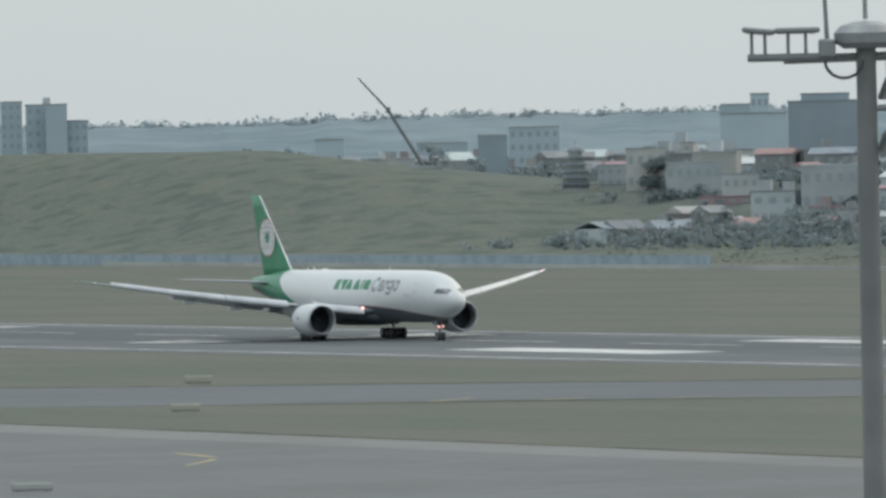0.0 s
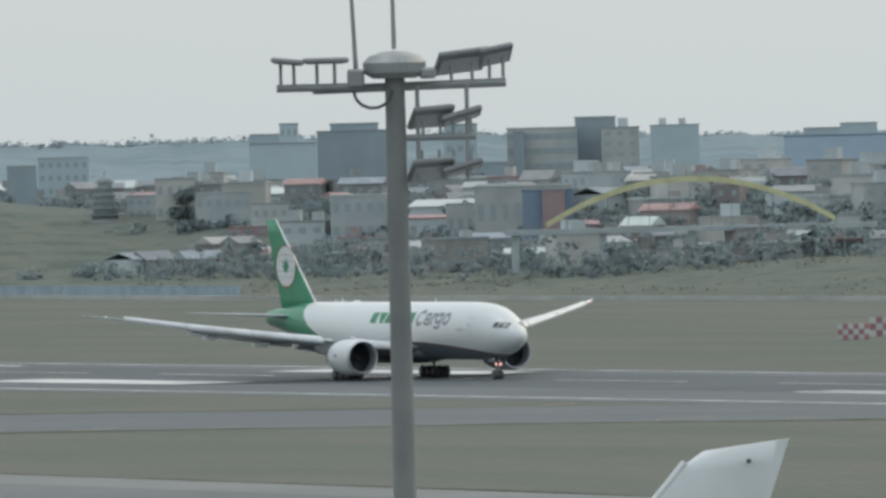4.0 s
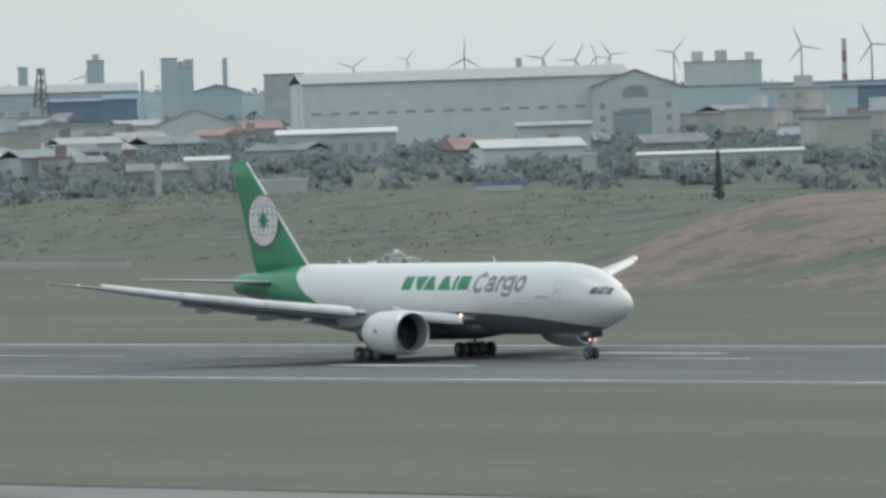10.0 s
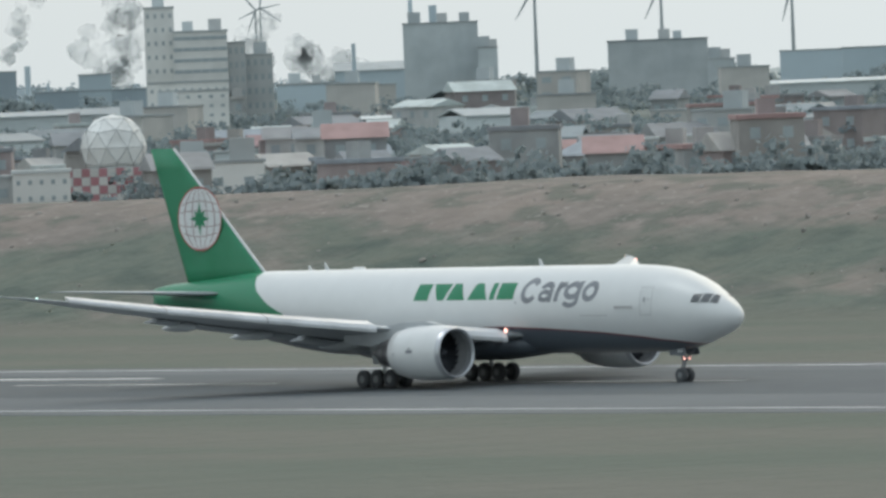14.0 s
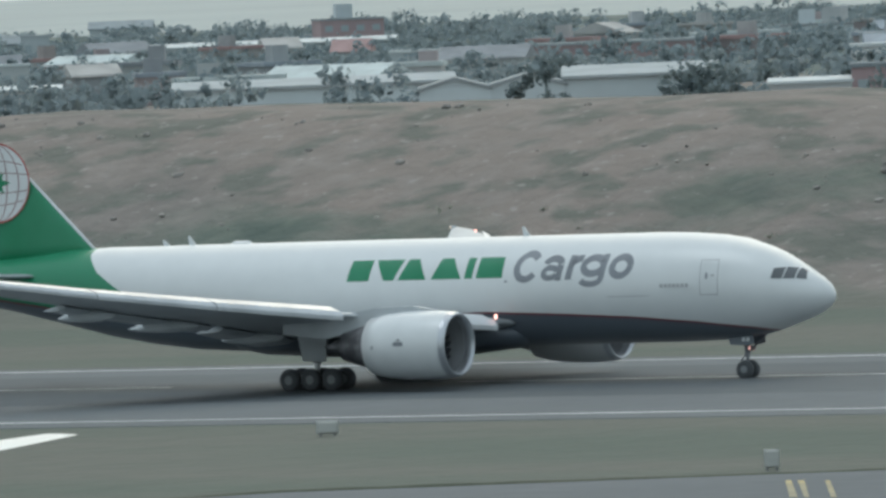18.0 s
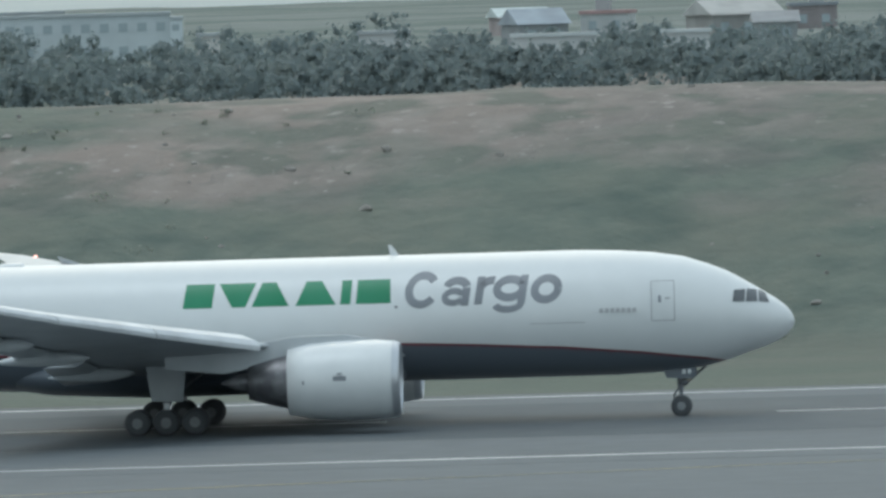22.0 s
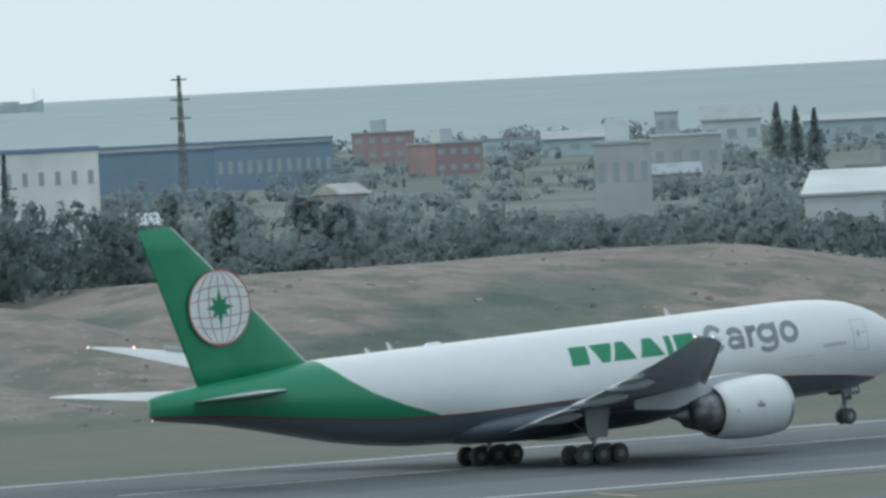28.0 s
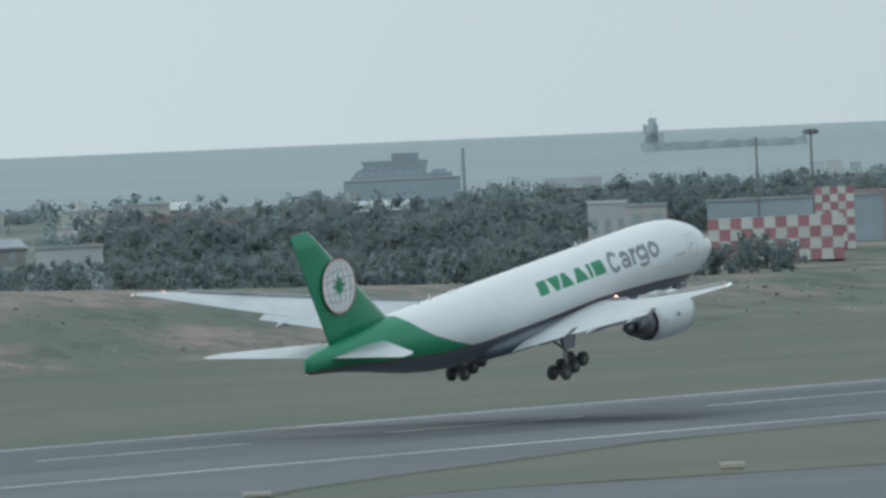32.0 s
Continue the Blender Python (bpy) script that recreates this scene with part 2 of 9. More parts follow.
def soil():
    """Grass on the flat; on the bank bare reddish earth, stony and streaked, with grown-over stretches."""
    m = bpy.data.materials.new("airfield_ground")
    m.use_nodes = True
    n, l = m.node_tree.nodes, m.node_tree.links
    b = n["Principled BSDF"]
    b.inputs["Roughness"].default_value, b.inputs["Specular IOR Level"].default_value = 0.95, 0.1
    t = n.new("ShaderNodeTexCoord")
    s = n.new("ShaderNodeSeparateXYZ")
    l.new(t.outputs["Object"], s.inputs[0])

    def nz(scale, stretch=(1, 1, 1), detail=5):
        mp = n.new("ShaderNodeMapping")
        mp.inputs["Scale"].default_value = stretch
        l.new(t.outputs["Object"], mp.inputs[0])
        k = n.new("ShaderNodeTexNoise")
        k.inputs["Scale"].default_value, k.inputs["Detail"].default_value = scale, detail
        l.new(mp.outputs[0], k.inputs["Vector"])
        return k.outputs[0]

    def rng(v, a, c, lo=0.0, hi=1.0):
        k = n.new("ShaderNodeMapRange")
        for i, q in enumerate((a, c, lo, hi)):
            k.inputs[i + 1].default_value = q
        l.new(v, k.inputs[0])
        return k.outputs[0]

    def mixc(f, a, c):
        k = n.new("ShaderNodeMix")
        k.data_type = "RGBA"
        l.new(f, k.inputs[0])
        for i, v in ((6, a), (7, c)):
            if isinstance(v, tuple):
                k.inputs[i].default_value = (*v, 1)
            else:
                l.new(v, k.inputs[i])
        return k.outputs[2]

    grass = mixc(rng(nz(0.012, (1, 3, 1)), 0.4, 0.6), (0.155, 0.157, 0.137), (0.122, 0.142, 0.12))
    grass = mixc(rng(nz(0.4), 0.35, 0.75, 0, 0.5), grass, (0.118, 0.128, 0.11))
    earth = mixc(rng(nz(0.03, (1, 1, 3)), 0.38, 0.62), (0.235, 0.205, 0.184), (0.19, 0.175, 0.162))
    earth = mixc(rng(nz(0.35), 0.45, 0.7, 0, 0.6), earth, (0.275, 0.252, 0.232))
    earth = mixc(rng(s.outputs["X"], -900, -780, 0.85, 0.0), earth, (0.222, 0.184, 0.164))
    earth = mixc(rng(nz(0.16, (1, 1.4, 2.2), 9), 0.5, 0.6, 0, 0.75), earth, (0.125, 0.138, 0.12))
    earth = mixc(rng(nz(0.9, (1, 1, 2), 6), 0.62, 0.7, 0, 0.6), earth, (0.34, 0.32, 0.30))
    weeds = mixc(rng(nz(0.5), 0.3, 0.7), (0.118, 0.142, 0.124), (0.148, 0.166, 0.142))
    weeds = mixc(rng(nz(0.07, (1, 1, 3), 7), 0.46, 0.68, 0, 0.5), weeds, (0.172, 0.17, 0.142))
    weeds = mixc(rng(nz(0.11, (1, 1, 3), 7), 0.5, 0.64, 0, 0.8), weeds, (0.088, 0.112, 0.1))
    # how much has grown over, station by station along the bank
    k = n.new("ShaderNodeMapRange")
    k.inputs[1].default_value, k.inputs[2].default_value = -2900, 1500
    l.new(s.outputs["X"], k.inputs[0])
    c = n.new("ShaderNodeValToRGB")
    stops = [(-2900, 2.0), (-1030, 2.0), (-1012, 0.0), (-900, 0.1), (-760, 0.3), (-640, 0.45), (-480, 0.3), (-330, 0.15), (-255, 1.3), (-215, 1.9), (-110, 1.7), (-40, 0.8), (10, 0.75), (90, 0.6), (160, 0.5), (200, 0.05), (480, 0.2), (740, 0.35), (830, 0.3), (1500, 0.6)]
    for i, (p, v) in enumerate(stops):
        e = c.color_ramp.elements[0] if i == 0 else c.color_ramp.elements[-1] if i == len(stops) - 1 else c.color_ramp.elements.new((p + 2900) / 4400)
        e.color = (v / 2, v / 2, v / 2, 1)
    l.new(k.outputs[0], c.inputs[0])
    a = n.new("ShaderNodeMath")
    a.operation = "MULTIPLY_ADD"
    a.inputs[1].default_value = 2.0
    l.new(c.outputs[0], a.inputs[0])
    l.new(rng(nz(0.035, (1, 1.5, 4), 7), 0.3, 0.7, -0.7, 0.7), a.inputs[2])
    a2 = n.new("ShaderNodeMath")
    a2.operation = "ADD"
    l.new(a.outputs[0], a2.inputs[0])
    l.new(rng(s.outputs["Z"], 7.0, 11.0, 0.2, -0.7), a2.inputs[1])
    bank = mixc(rng(a2.outputs[0], 0.25, 0.75), earth, weeds)
    col = mixc(rng(s.outputs["Z"], 0.25, 1.2), grass, bank)
    # beyond the bank: yards, lanes and scrub of the town
    yard = mixc(rng(nz(0.02), 0.4, 0.6), (0.115, 0.142, 0.13), (0.18, 0.20, 0.19))
    col = mixc(rng(s.outputs["Y"], 985, 1050), col, yard)
    l.new(col, b.inputs["Base Color"])
    bp = n.new("ShaderNodeBump")
    bp.inputs["Strength"].default_value, bp.inputs["Distance"].default_value = 0.7, 0.6
    l.new(nz(0.6), bp.inputs["Height"])
    bp2 = n.new("ShaderNodeBump")
    bp2.inputs["Strength"].default_value, bp2.inputs["Distance"].default_value = 0.8, 1.2
    l.new(nz(0.22, (1, 0.3, 0.3), 6), bp2.inputs["Height"])
    l.new(bp.outputs[0], bp2.inputs["Normal"])
    l.new(bp2.outputs[0], b.inputs["Normal"])
    return m


def sheet(name, rows, material, label, kind="structure", category=""):
    """A grid of points as one open sheet."""
    nr, nc = len(rows), len(rows[0])
    vs = [p for r in rows for p in r]
    fs = [(i * nc + j, i * nc + j + 1, (i + 1) * nc + j + 1, (i + 1) * nc + j) for i in range(nr - 1) for j in range(nc - 1)]
    me = bpy.data.meshes.new(name)
    me.from_pydata(vs, [], fs)
    me.materials.append(material)
    me.shade_smooth()
    return tagged(new(name, me), label, category, kind=kind)


xs = [-4800, -4200, -3600, -3200, *range(-2900, -1100, 25), *range(-1100, -400, 10), *range(-400, 240, 4), *range(240, 1100, 8), *range(1100, 1500, 40), 1700, 2000, 2500, 3200, 4000, 4800]
ys = [-1500, -600, -200, 0, 200, 340, 450, 560, 590, *range(600, 720, 4), *range(720, 860, 7), *range(860, 1000, 10), 1030, 1070, 1120, 1200, 1300, 1450, 1650, 1900, 2200, 2600, 3100, 3700, 4300, 4900]
sheet("ground", [[(x, y, ground_z(x, y)) for x in xs] for y in ys], soil(), "dry grass airfield with a bare earth bank behind it")


def slab(name, outline, z, material, label="", parent=None, thick=0.3):
    """Paving: a thin slab with the outline (x, y), its top at z."""
    bm = prism(bmesh.new(), outline, thick, lambda u, v, d: (u, v, z - d))
    ob = part(name, bm, material, parent)
    return tagged(ob, label, kind="structure") if parent is None else ob


NEAR, FAR = CENTRE - 39.9, CENTRE + 27.6
MID = 534.7
runway = slab("runway", [(-2600, NEAR - 6), (1900, NEAR - 6), (1900, FAR + 4), (-2600, FAR + 4)], 0.03, M_ASPHALT, "long grey asphalt runway with white markings")
slab("rubber_band", [(-1500, MID - 21), (1900, MID - 21), (1900, MID + 17), (-1500, MID + 17)], 0.036, M_RUBBERED, parent=runway, thick=0.004)
for y, w in ((NEAR, 0.9), (FAR, 0.9)):
    slab("edge_line", [(-2600, y - w / 2), (1900, y - w / 2), (1900, y + w / 2), (-2600, y + w / 2)], 0.043, M_LINE, parent=runway, thick=0.004)
for k in range(-30, 37):
    x0 = -11.8 + 50 * k
    slab("centre_dash", [(x0, MID - 0.3), (x0 + 30, MID - 0.3), (x0 + 30, MID + 0.3), (x0, MID + 0.3)], 0.043, M_LINE, parent=runway, thick=0.004)
for y0, y1 in ((508.3, 517.8), (546.0, 554.5)):
    slab("aiming_block", [(-1107, y0), (-1052, y0), (-1052, y1), (-1107, y1)], 0.043, M_LINE, parent=runway, thick=0.004)
for x0, n in ((-1209, 3), (-922, 2), (-772, 1), (-629, 1), (-1359, 3)):
    for s in (-1, 1):
        for k in range(n):
            y = MID + s * (10.5 + 3.3 * k) + (-6 if s < 0 else 0)
            slab("touchdown_bar", [(x0, y - 0.9), (x0 + 22, y - 0.9), (x0 + 22, y + 0.9), (x0, y + 0.9)], 0.043, M_LINE, parent=runway, thick=0.004)
slab("taxiway_1", [(-2600, -200), (1900, -200), (1900, 349), (-2600, 349)], 0.03, M_APRON, "broad grey asphalt apron and taxiway")
slab("pavement_edge", [(-2600, 338.5), (-300, 338.5), (-300, 349.02), (-2600, 349.02)], 0.036, M_CONCRETE, "pale concrete shoulder along the apron")
taxi_paving_west = slab("taxiway_2", [(-1500, 150), (-1230, 200), (-982, 407), (-912, 465), (-880, NEAR - 1.02), (-740, NEAR - 1.02), (-797, 475), (-843, 443), (-893, 388), (-1130, 200), (-1300, 90)], 0.022, M_ASPHALT, "grey rapid exit taxiway")
taxi_paving = slab("taxiway_3", [(-300, 349.05), (-255, 420), (-195, 448), (-172, 458), (-165, 464.6), (-166.5, 471), (-171, 477), (-181.5, 482.4), (-195, NEAR - 5), (72, NEAR - 5), (63.5, 482), (61.6, 477), (64, 470), (69.3, 465.2), (83, 460.7), (101.5, 452.2), (120.5, 447.1), (160, 442), (200, 436), (260, 349.05)], 0.022, M_ASPHALT, "grey taxiway junction with yellow lines")
taxi_paving_east = slab("taxiway_4", [(121, 447.3), (140, 452), (160, 459), (260, 466), (340, 467), (380, 455), (430, NEAR - 5), (790, NEAR - 6), (735, 482), (706, 479.6), (693, 477.5), (674, 471.2), (654, 465.2), (638.8, 461), (612, 452), (588, 440), (583, 434), (590, 430.5), (606, 429), (616, 422.5), (634, 414), (665, 396), (710, 349.05), (260.1, 349.05), (200.1, 436)], 0.022, M_ASPHALT, "grey taxiway beside the runway")

# a low pale wall along the foot of the western bank
TRACK = [(-2060, 866), (-1748, 854), (-1555, 850), (-1404, 841), (-1290, 831)]
wall = thing("perimeter_wall", pose(0, 0, 0), "long low pale concrete wall below the grass bank", "wall")
for (xa, ya), (xb, yb) in zip(TRACK, TRACK[1:]):
    n = max(1, int((xb - xa) / 24))
    for k in range(n):
        p0, p1 = (xa + (xb - xa) * k / n, ya + (yb - ya) * k / n), (xa + (xb - xa) * (k + 0.99) / n, ya + (yb - ya) * (k + 0.99) / n)
        part("wall_section", prism(bmesh.new(), [(*p0,), (*p1,), (p1[0], p1[1] + 0.4), (p0[0], p0[1] + 0.4)], 0.85, lambda u, v, d: (u, v, 0.8 - d)), M_WALLSTONE, wall)


def verge(name, path):
    """A ragged strip of rank grass along a pavement's edge, a hand's width high."""
    vs, fs = [], []
    for (xa, ya), (xb, yb) in zip(path, path[1:]):
        ln = math.hypot(xb - xa, yb - ya)
        n = max(2, int(ln / 1.6))
        nx, ny = -(yb - ya) / ln, (xb - xa) / ln
        i = len(vs)
        for k in range(n + 1):
            u = k / n
            x, y = xa + (xb - xa) * u, ya + (yb - ya) * u
            h = 0.05 + 0.07 * abs(noise.noise((x * 0.3, y * 0.3, 1))) + 0.05 * noise.noise((x * 0.05, y * 0.05, 2))
            e = 0.3 * noise.noise((x * 0.2, y * 0.2, 6))
            for o, z in ((-0.5 + e, 0.0), (-0.3 + e, h + 0.03), (0.35 + e, h + 0.02), (0.7 + e, 0.0)):
                vs.append((x + nx * o, y + ny * o, z))
        fs += [(i + 4 * k + j, i + 4 * k + 4 + j, i + 4 * k + 5 + j, i + 4 * k + 1 + j) for k in range(n) for j in range(3)]
    me = bpy.data.meshes.new(name)
    me.from_pydata(vs, [], fs)
    me.materials.append(M_RANK)
    return tagged(new(name, me), "ragged dark grass along the edge of the paving", "grass", kind="stuff")


verge("verge_grass", [(-2600, 349.6), (-300, 349.6), (-255, 420.5), (-195, 448.5), (-172, 458.5), (-165.5, 464.6), (-167, 471), (-171.5, 477), (-182, 482.4)])
verge("verge_grass", [(-1230, 200.5), (-982, 407.5), (-912, 465.5)])
verge("verge_grass", [(-797, 474.5), (-843, 442.5), (-893, 387.5)])
verge("verge_grass", [(64, 482), (62.2, 477), (64.6, 470.4), (69.7, 465.6), (83.2, 461.2), (101.8, 452.7), (120.6, 447.7), (140, 452.6), (160, 459.6), (260, 466.6), (340, 467.6), (380, 455.6)])
verge("verge_grass", [(735, 481.5), (706, 479.1), (693, 477), (674, 470.7), (654, 464.7), (638.8, 460.5), (612, 451.5), (588.5, 439.5), (584, 434), (590.5, 431), (606.5, 429.5), (616.5, 423), (634.4, 414.5), (665, 396.5), (710, 349.6)])

# the sea, and the far coast
M_SEA = mat("grey_sea_water", (0.185, 0.238, 0.252), 0.5, grain=0.04, scale=0.02, second=(0.205, 0.258, 0.272), second_scale=0.004, bump=0.2, spec=0.2)
sea_rows = []
for r in (2150, 2350, 2600, 2900, 3400, 4100, 4920):
    row = []
    for k in range(61):
        az = -48 + k * 2
        el = float(np.interp(az, [-46, -42.4, -37, -33, 0, 35, 42, 50, 57, 72], [-0.0016, -0.0010, -0.0001, 0.0003, 0.0014, 0.0024, 0.0025, 0.0022, 0.0018, 0.001]))
        shore = float(np.interp(az, [-46, -33, 0, 35, 57, 72], [12, 13, 12.5, 12.5, 12.5, 12]))
        u = (r - 2150) / (4920 - 2150)
        top = EYE[2] + 4920 * el
        row.append((r * math.sin(radians(az)), r * math.cos(radians(az)), shore + (top - shore) * u))
    sea_rows.append(row)
sheet("water", sea_rows, M_SEA, "grey open sea reaching the horizon")


# ---- the freighter ----
def livery():
    """White paint, a dark belly under a thin red line, and a green tail, by height and station on the body."""
    m = bpy.data.materials.new("freighter_livery")
    m.use_nodes = True
    n, l = m.node_tree.nodes, m.node_tree.links
    b = n["Principled BSDF"]
    b.inputs["Roughness"].default_value = 0.32
    t = n.new("ShaderNodeTexCoord")
    s = n.new("ShaderNodeSeparateXYZ")
    l.new(t.outputs["Object"], s.inputs[0])

    def ramp(source, lo, hi, stops):
        r = n.new("ShaderNodeMapRange")
        r.inputs[1].default_value, r.inputs[2].default_value = lo, hi
        l.new(source, r.inputs[0])
        c = n.new("ShaderNodeValToRGB")
        l.new(r.outputs[0], c.inputs[0])
        for k, (p, v) in enumerate(stops):
            e = c.color_ramp.elements[0] if k == 0 else c.color_ramp.elements[-1] if k == len(stops) - 1 else c.color_ramp.elements.new((p - lo) / (hi - lo))
            e.color = (v / 10, v / 10, v / 10, 1)
        return c.outputs[0]

    def calc(op, a, k):
        o = n.new("ShaderNodeMath")
        o.operation = op
        l.new(a, o.inputs[0])
        if isinstance(k, (int, float)):
            o.inputs[1].default_value = k
        else:
            l.new(k, o.inputs[1])
        return o.outputs[0]

    def blend(a, c, f):
        o = n.new("ShaderNodeMix")
        o.data_type = "RGBA"
        for i, v in ((6, a), (7, c)):
            if isinstance(v, tuple):
                o.inputs[i].default_value = (*v, 1)
            else:
                l.new(v, o.inputs[i])
        l.new(f, o.inputs[0])
        return o.outputs[2]

    x, z = s.outputs["X"], s.outputs["Z"]
    zz = calc("MULTIPLY", z, 0.1)
    belly = ramp(x, -32, 32, [(-32, 6.25), (-26, 5.75), (-20, 4.95), (-14, 4.3), (-8, 4.05), (2, 4.05), (10, 4.2), (15, 4.0), (20, 3.72), (24, 3.35), (27.3, 2.92), (32, 1.9)])
    under = calc("LESS_THAN", zz, belly)
    line = calc("LESS_THAN", zz, calc("ADD", belly, 0.012))
    green_at = ramp(z, 3.6, 9.0, [(3.6, 7.0), (4.4, 6.25), (5.2, 5.0), (6.2, 3.8), (7.2, 3.0), (8.2, 2.5), (9.0, 2.35)])
    tail = calc("LESS_THAN", calc("MULTIPLY_ADD", x, 0.05), green_at)
    tail.node.inputs[0].links[0].from_node.inputs[2].default_value = 1.15
    dirt = n.new("ShaderNodeTexNoise")
    dirt.inputs["Scale"].default_value = 0.8
    l.new(t.outputs["Object"], dirt.inputs["Vector"])
    white = blend((0.68, 0.70, 0.705), (0.62, 0.64, 0.645), dirt.outputs[0])
    c = blend(white, (0.03, 0.215, 0.11), tail)
    c = blend(c, (0.16, 0.035, 0.045), line)
    c = blend(c, (0.105, 0.125, 0.15), under)
    l.new(c, b.inputs["Base Color"])
    return m


M_LIVERY = livery()
M_WHITE = mat("white_aircraft_paint", (0.68, 0.70, 0.705), 0.32, grain=0.01, scale=1.5, second=(0.63, 0.65, 0.655))
M_GREEN = mat("green_aircraft_paint", (0.03, 0.215, 0.11), 0.35, grain=0.02, scale=1.0, second=(0.018, 0.195, 0.09))
M_WING = mat("grey_wing_paint", (0.46, 0.49, 0.51), 0.4, grain=0.03, scale=0.8, second=(0.40, 0.43, 0.45))
M_SLAT = mat("pale_slat_metal", (0.62, 0.64, 0.66), 0.35, metal=0.2, grain=0.02)
M_STEEL = mat("dull_gear_steel", (0.22, 0.23, 0.25), 0.45, metal=0.5, grain=0.05)
M_TYRE = mat("black_tyre_rubber", (0.085, 0.091, 0.098), 0.8, grain=0.05)
M_HUB = mat("grey_wheel_hub", (0.23, 0.24, 0.25), 0.5, grain=0.05)
M_DUCT = mat("grey_intake_lining", (0.30, 0.31, 0.32), 0.5, grain=0.03)
M_FAN = mat("dark_fan_blades", (0.05, 0.055, 0.065), 0.4, metal=0.5, grain=0.05)
M_LIP = mat("bare_intake_lip", (0.55, 0.57, 0.60), 0.3, metal=0.6, grain=0.02)
M_CORE = mat("heat_stained_core_metal", (0.22, 0.22, 0.23), 0.4, metal=0.5, grain=0.08, second=(0.12, 0.12, 0.13), second_scale=1.2)
M_GLASS = mat("dark_cockpit_glass", (0.14, 0.15, 0.16), 0.12, grain=0.0)
M_GREYTITLE = mat("grey_title_paint", (0.235, 0.25, 0.275), 0.4, grain=0.01)
M_FAINT = mat("pale_grey_marking", (0.42, 0.43, 0.44), 0.5, grain=0.01)
M_GRID = mat("thin_dull_red_grid_paint", (0.30, 0.20, 0.20), 0.5, grain=0.01)
M_RIM = mat("red_rim_paint", (0.42, 0.10, 0.09), 0.5, grain=0.01)
M_LAMP = glow("lit_landing_lamp", (1.0, 0.5, 0.4), 2.2)
M_WHITELAMP = glow("lit_position_lamp", (1.0, 0.75, 0.55), 1.2)
M_GREENLAMP = glow("green_wing_lamp", (0.75, 1.0, 0.92), 1.6)
BODY_Z, BODY_R, BODY_H = 5.42, 3.1, 3.22


def body_side(x, z, off=0.012):
    """The near side's skin at a station and a height of the straight part of the body."""
    d = max(0.01, 1 - ((z - BODY_Z) / BODY_H) ** 2)
    return Vector((x, -(BODY_R * math.sqrt(d) + off), z))


def wrapped(name, bm, material, parent, label=""):
    """Lays a flat drawing in (x, z) on the body's near side."""
    bm.normal_update()
    bmesh.ops.triangulate(bm, faces=bm.faces[:])
    z = 3.0
    while z < 8.4:
        bmesh.ops.bisect_plane(bm, geom=bm.verts[:] + bm.edges[:] + bm.faces[:], plane_co=(0, 0, z), plane_no=(0, 0, 1))
        z += 0.14
    for v in bm.verts:
        v.co = body_side(v.co.x, v.co.z)
    return part(name, bm, material, parent, label)


def flat(outline):
    bm = bmesh.new()
    bm.faces.new([bm.verts.new((x, 0, z)) for x, z in outline])
    return bm


def letter_face(letter, x0, width, low, high, heavy=0.4, slant=0.16):
    """A heavy slanted letter, drawn in even strokes in the box from x0 and low."""
    h = high - low
    w = width - slant * h
    q = heavy / 2
    bm = bmesh.new()

    def stroke(path, thick=heavy):
        rows = []
        for k, p in enumerate(path):
            a, b = Vector(path[max(k - 1, 0)]), Vector(path[min(k + 1, len(path) - 1)])
            d = (b - a).normalized()
            o = Vector((-d.y, d.x)) * thick / 2
            rows.append([bm.verts.new((x0 + e.x + slant * e.y, 0, low + e.y)) for e in (Vector(p) + o, Vector(p) - o)])
        for a, b in zip(rows, rows[1:]):
            bm.faces.new((a[0], a[1], b[1], b[0]))

    def arc(cx, cy, rx, ry, a0, a1, n=26):
        return [(cx + rx * math.cos(radians(a0 + (a1 - a0) * k / n)), cy + ry * math.sin(radians(a0 + (a1 - a0) * k / n))) for k in range(n + 1)]

    if letter == "C":
        stroke(arc(w / 2, h / 2, w / 2 - q, h / 2 - q, 36, 324))
    elif letter == "o":
        stroke(arc(w / 2, h / 2, w / 2 - q, h / 2 - q, 0, 360, 32))
    elif letter == "a":
        stroke([(w - q, 0), (w - q, h * 0.62)])
        stroke(arc(w / 2, h * 0.62, w / 2 - q, h * 0.38 - q, 8, 168, 16))
        stroke(arc(w * 0.44, h * 0.31, w * 0.44 - q * 0.9, h * 0.31 - q * 0.8, 20, 340), heavy * 0.8)
    elif letter == "r":
        stroke([(q, 0), (q, h)])
        stroke(arc(q + (w - q) * 0.85, h * 0.5, (w - q) * 0.85, h * 0.5 - q, 158, 80, 10))
    else:
        stroke([(w - q, h), (w - q, 0)])
        stroke(arc(w / 2 - 0.02, h * 0.54, w / 2 - q, h * 0.46 - q, 18, 342))
        stroke(arc(w / 2, 0.02, w / 2 - q, h * 0.3 - q * 0.6, 0, -165, 16), heavy * 0.85)
    return bm


def foil(bm, stations, thick=0.11, n=12):
    """A wing: stations of (y, leading x, trailing x, z, twist), skinned through a rounded section."""
    rings = []
    for y, le, te, z, th in stations:
        ring = []
        for k in range(2 * n):
            a = k * math.tau / (2 * n)
            u = 0.5 - 0.5 * math.cos(a)  # 0 at the leading edge
            h = 2.6 * (0.2969 * math.sqrt(u) - 0.126 * u - 0.3516 * u * u + 0.2843 * u ** 3 - 0.1036 * u ** 4) * 2
            c = le - te
            ring.append((le - u * c, y, z - th * (u - 0.35) * c + (0.62 if a < math.pi else -0.38) * h * thick * c + 0.0008 * math.sin(a)))
        rings.append(ring)
    return loft(bm, rings)


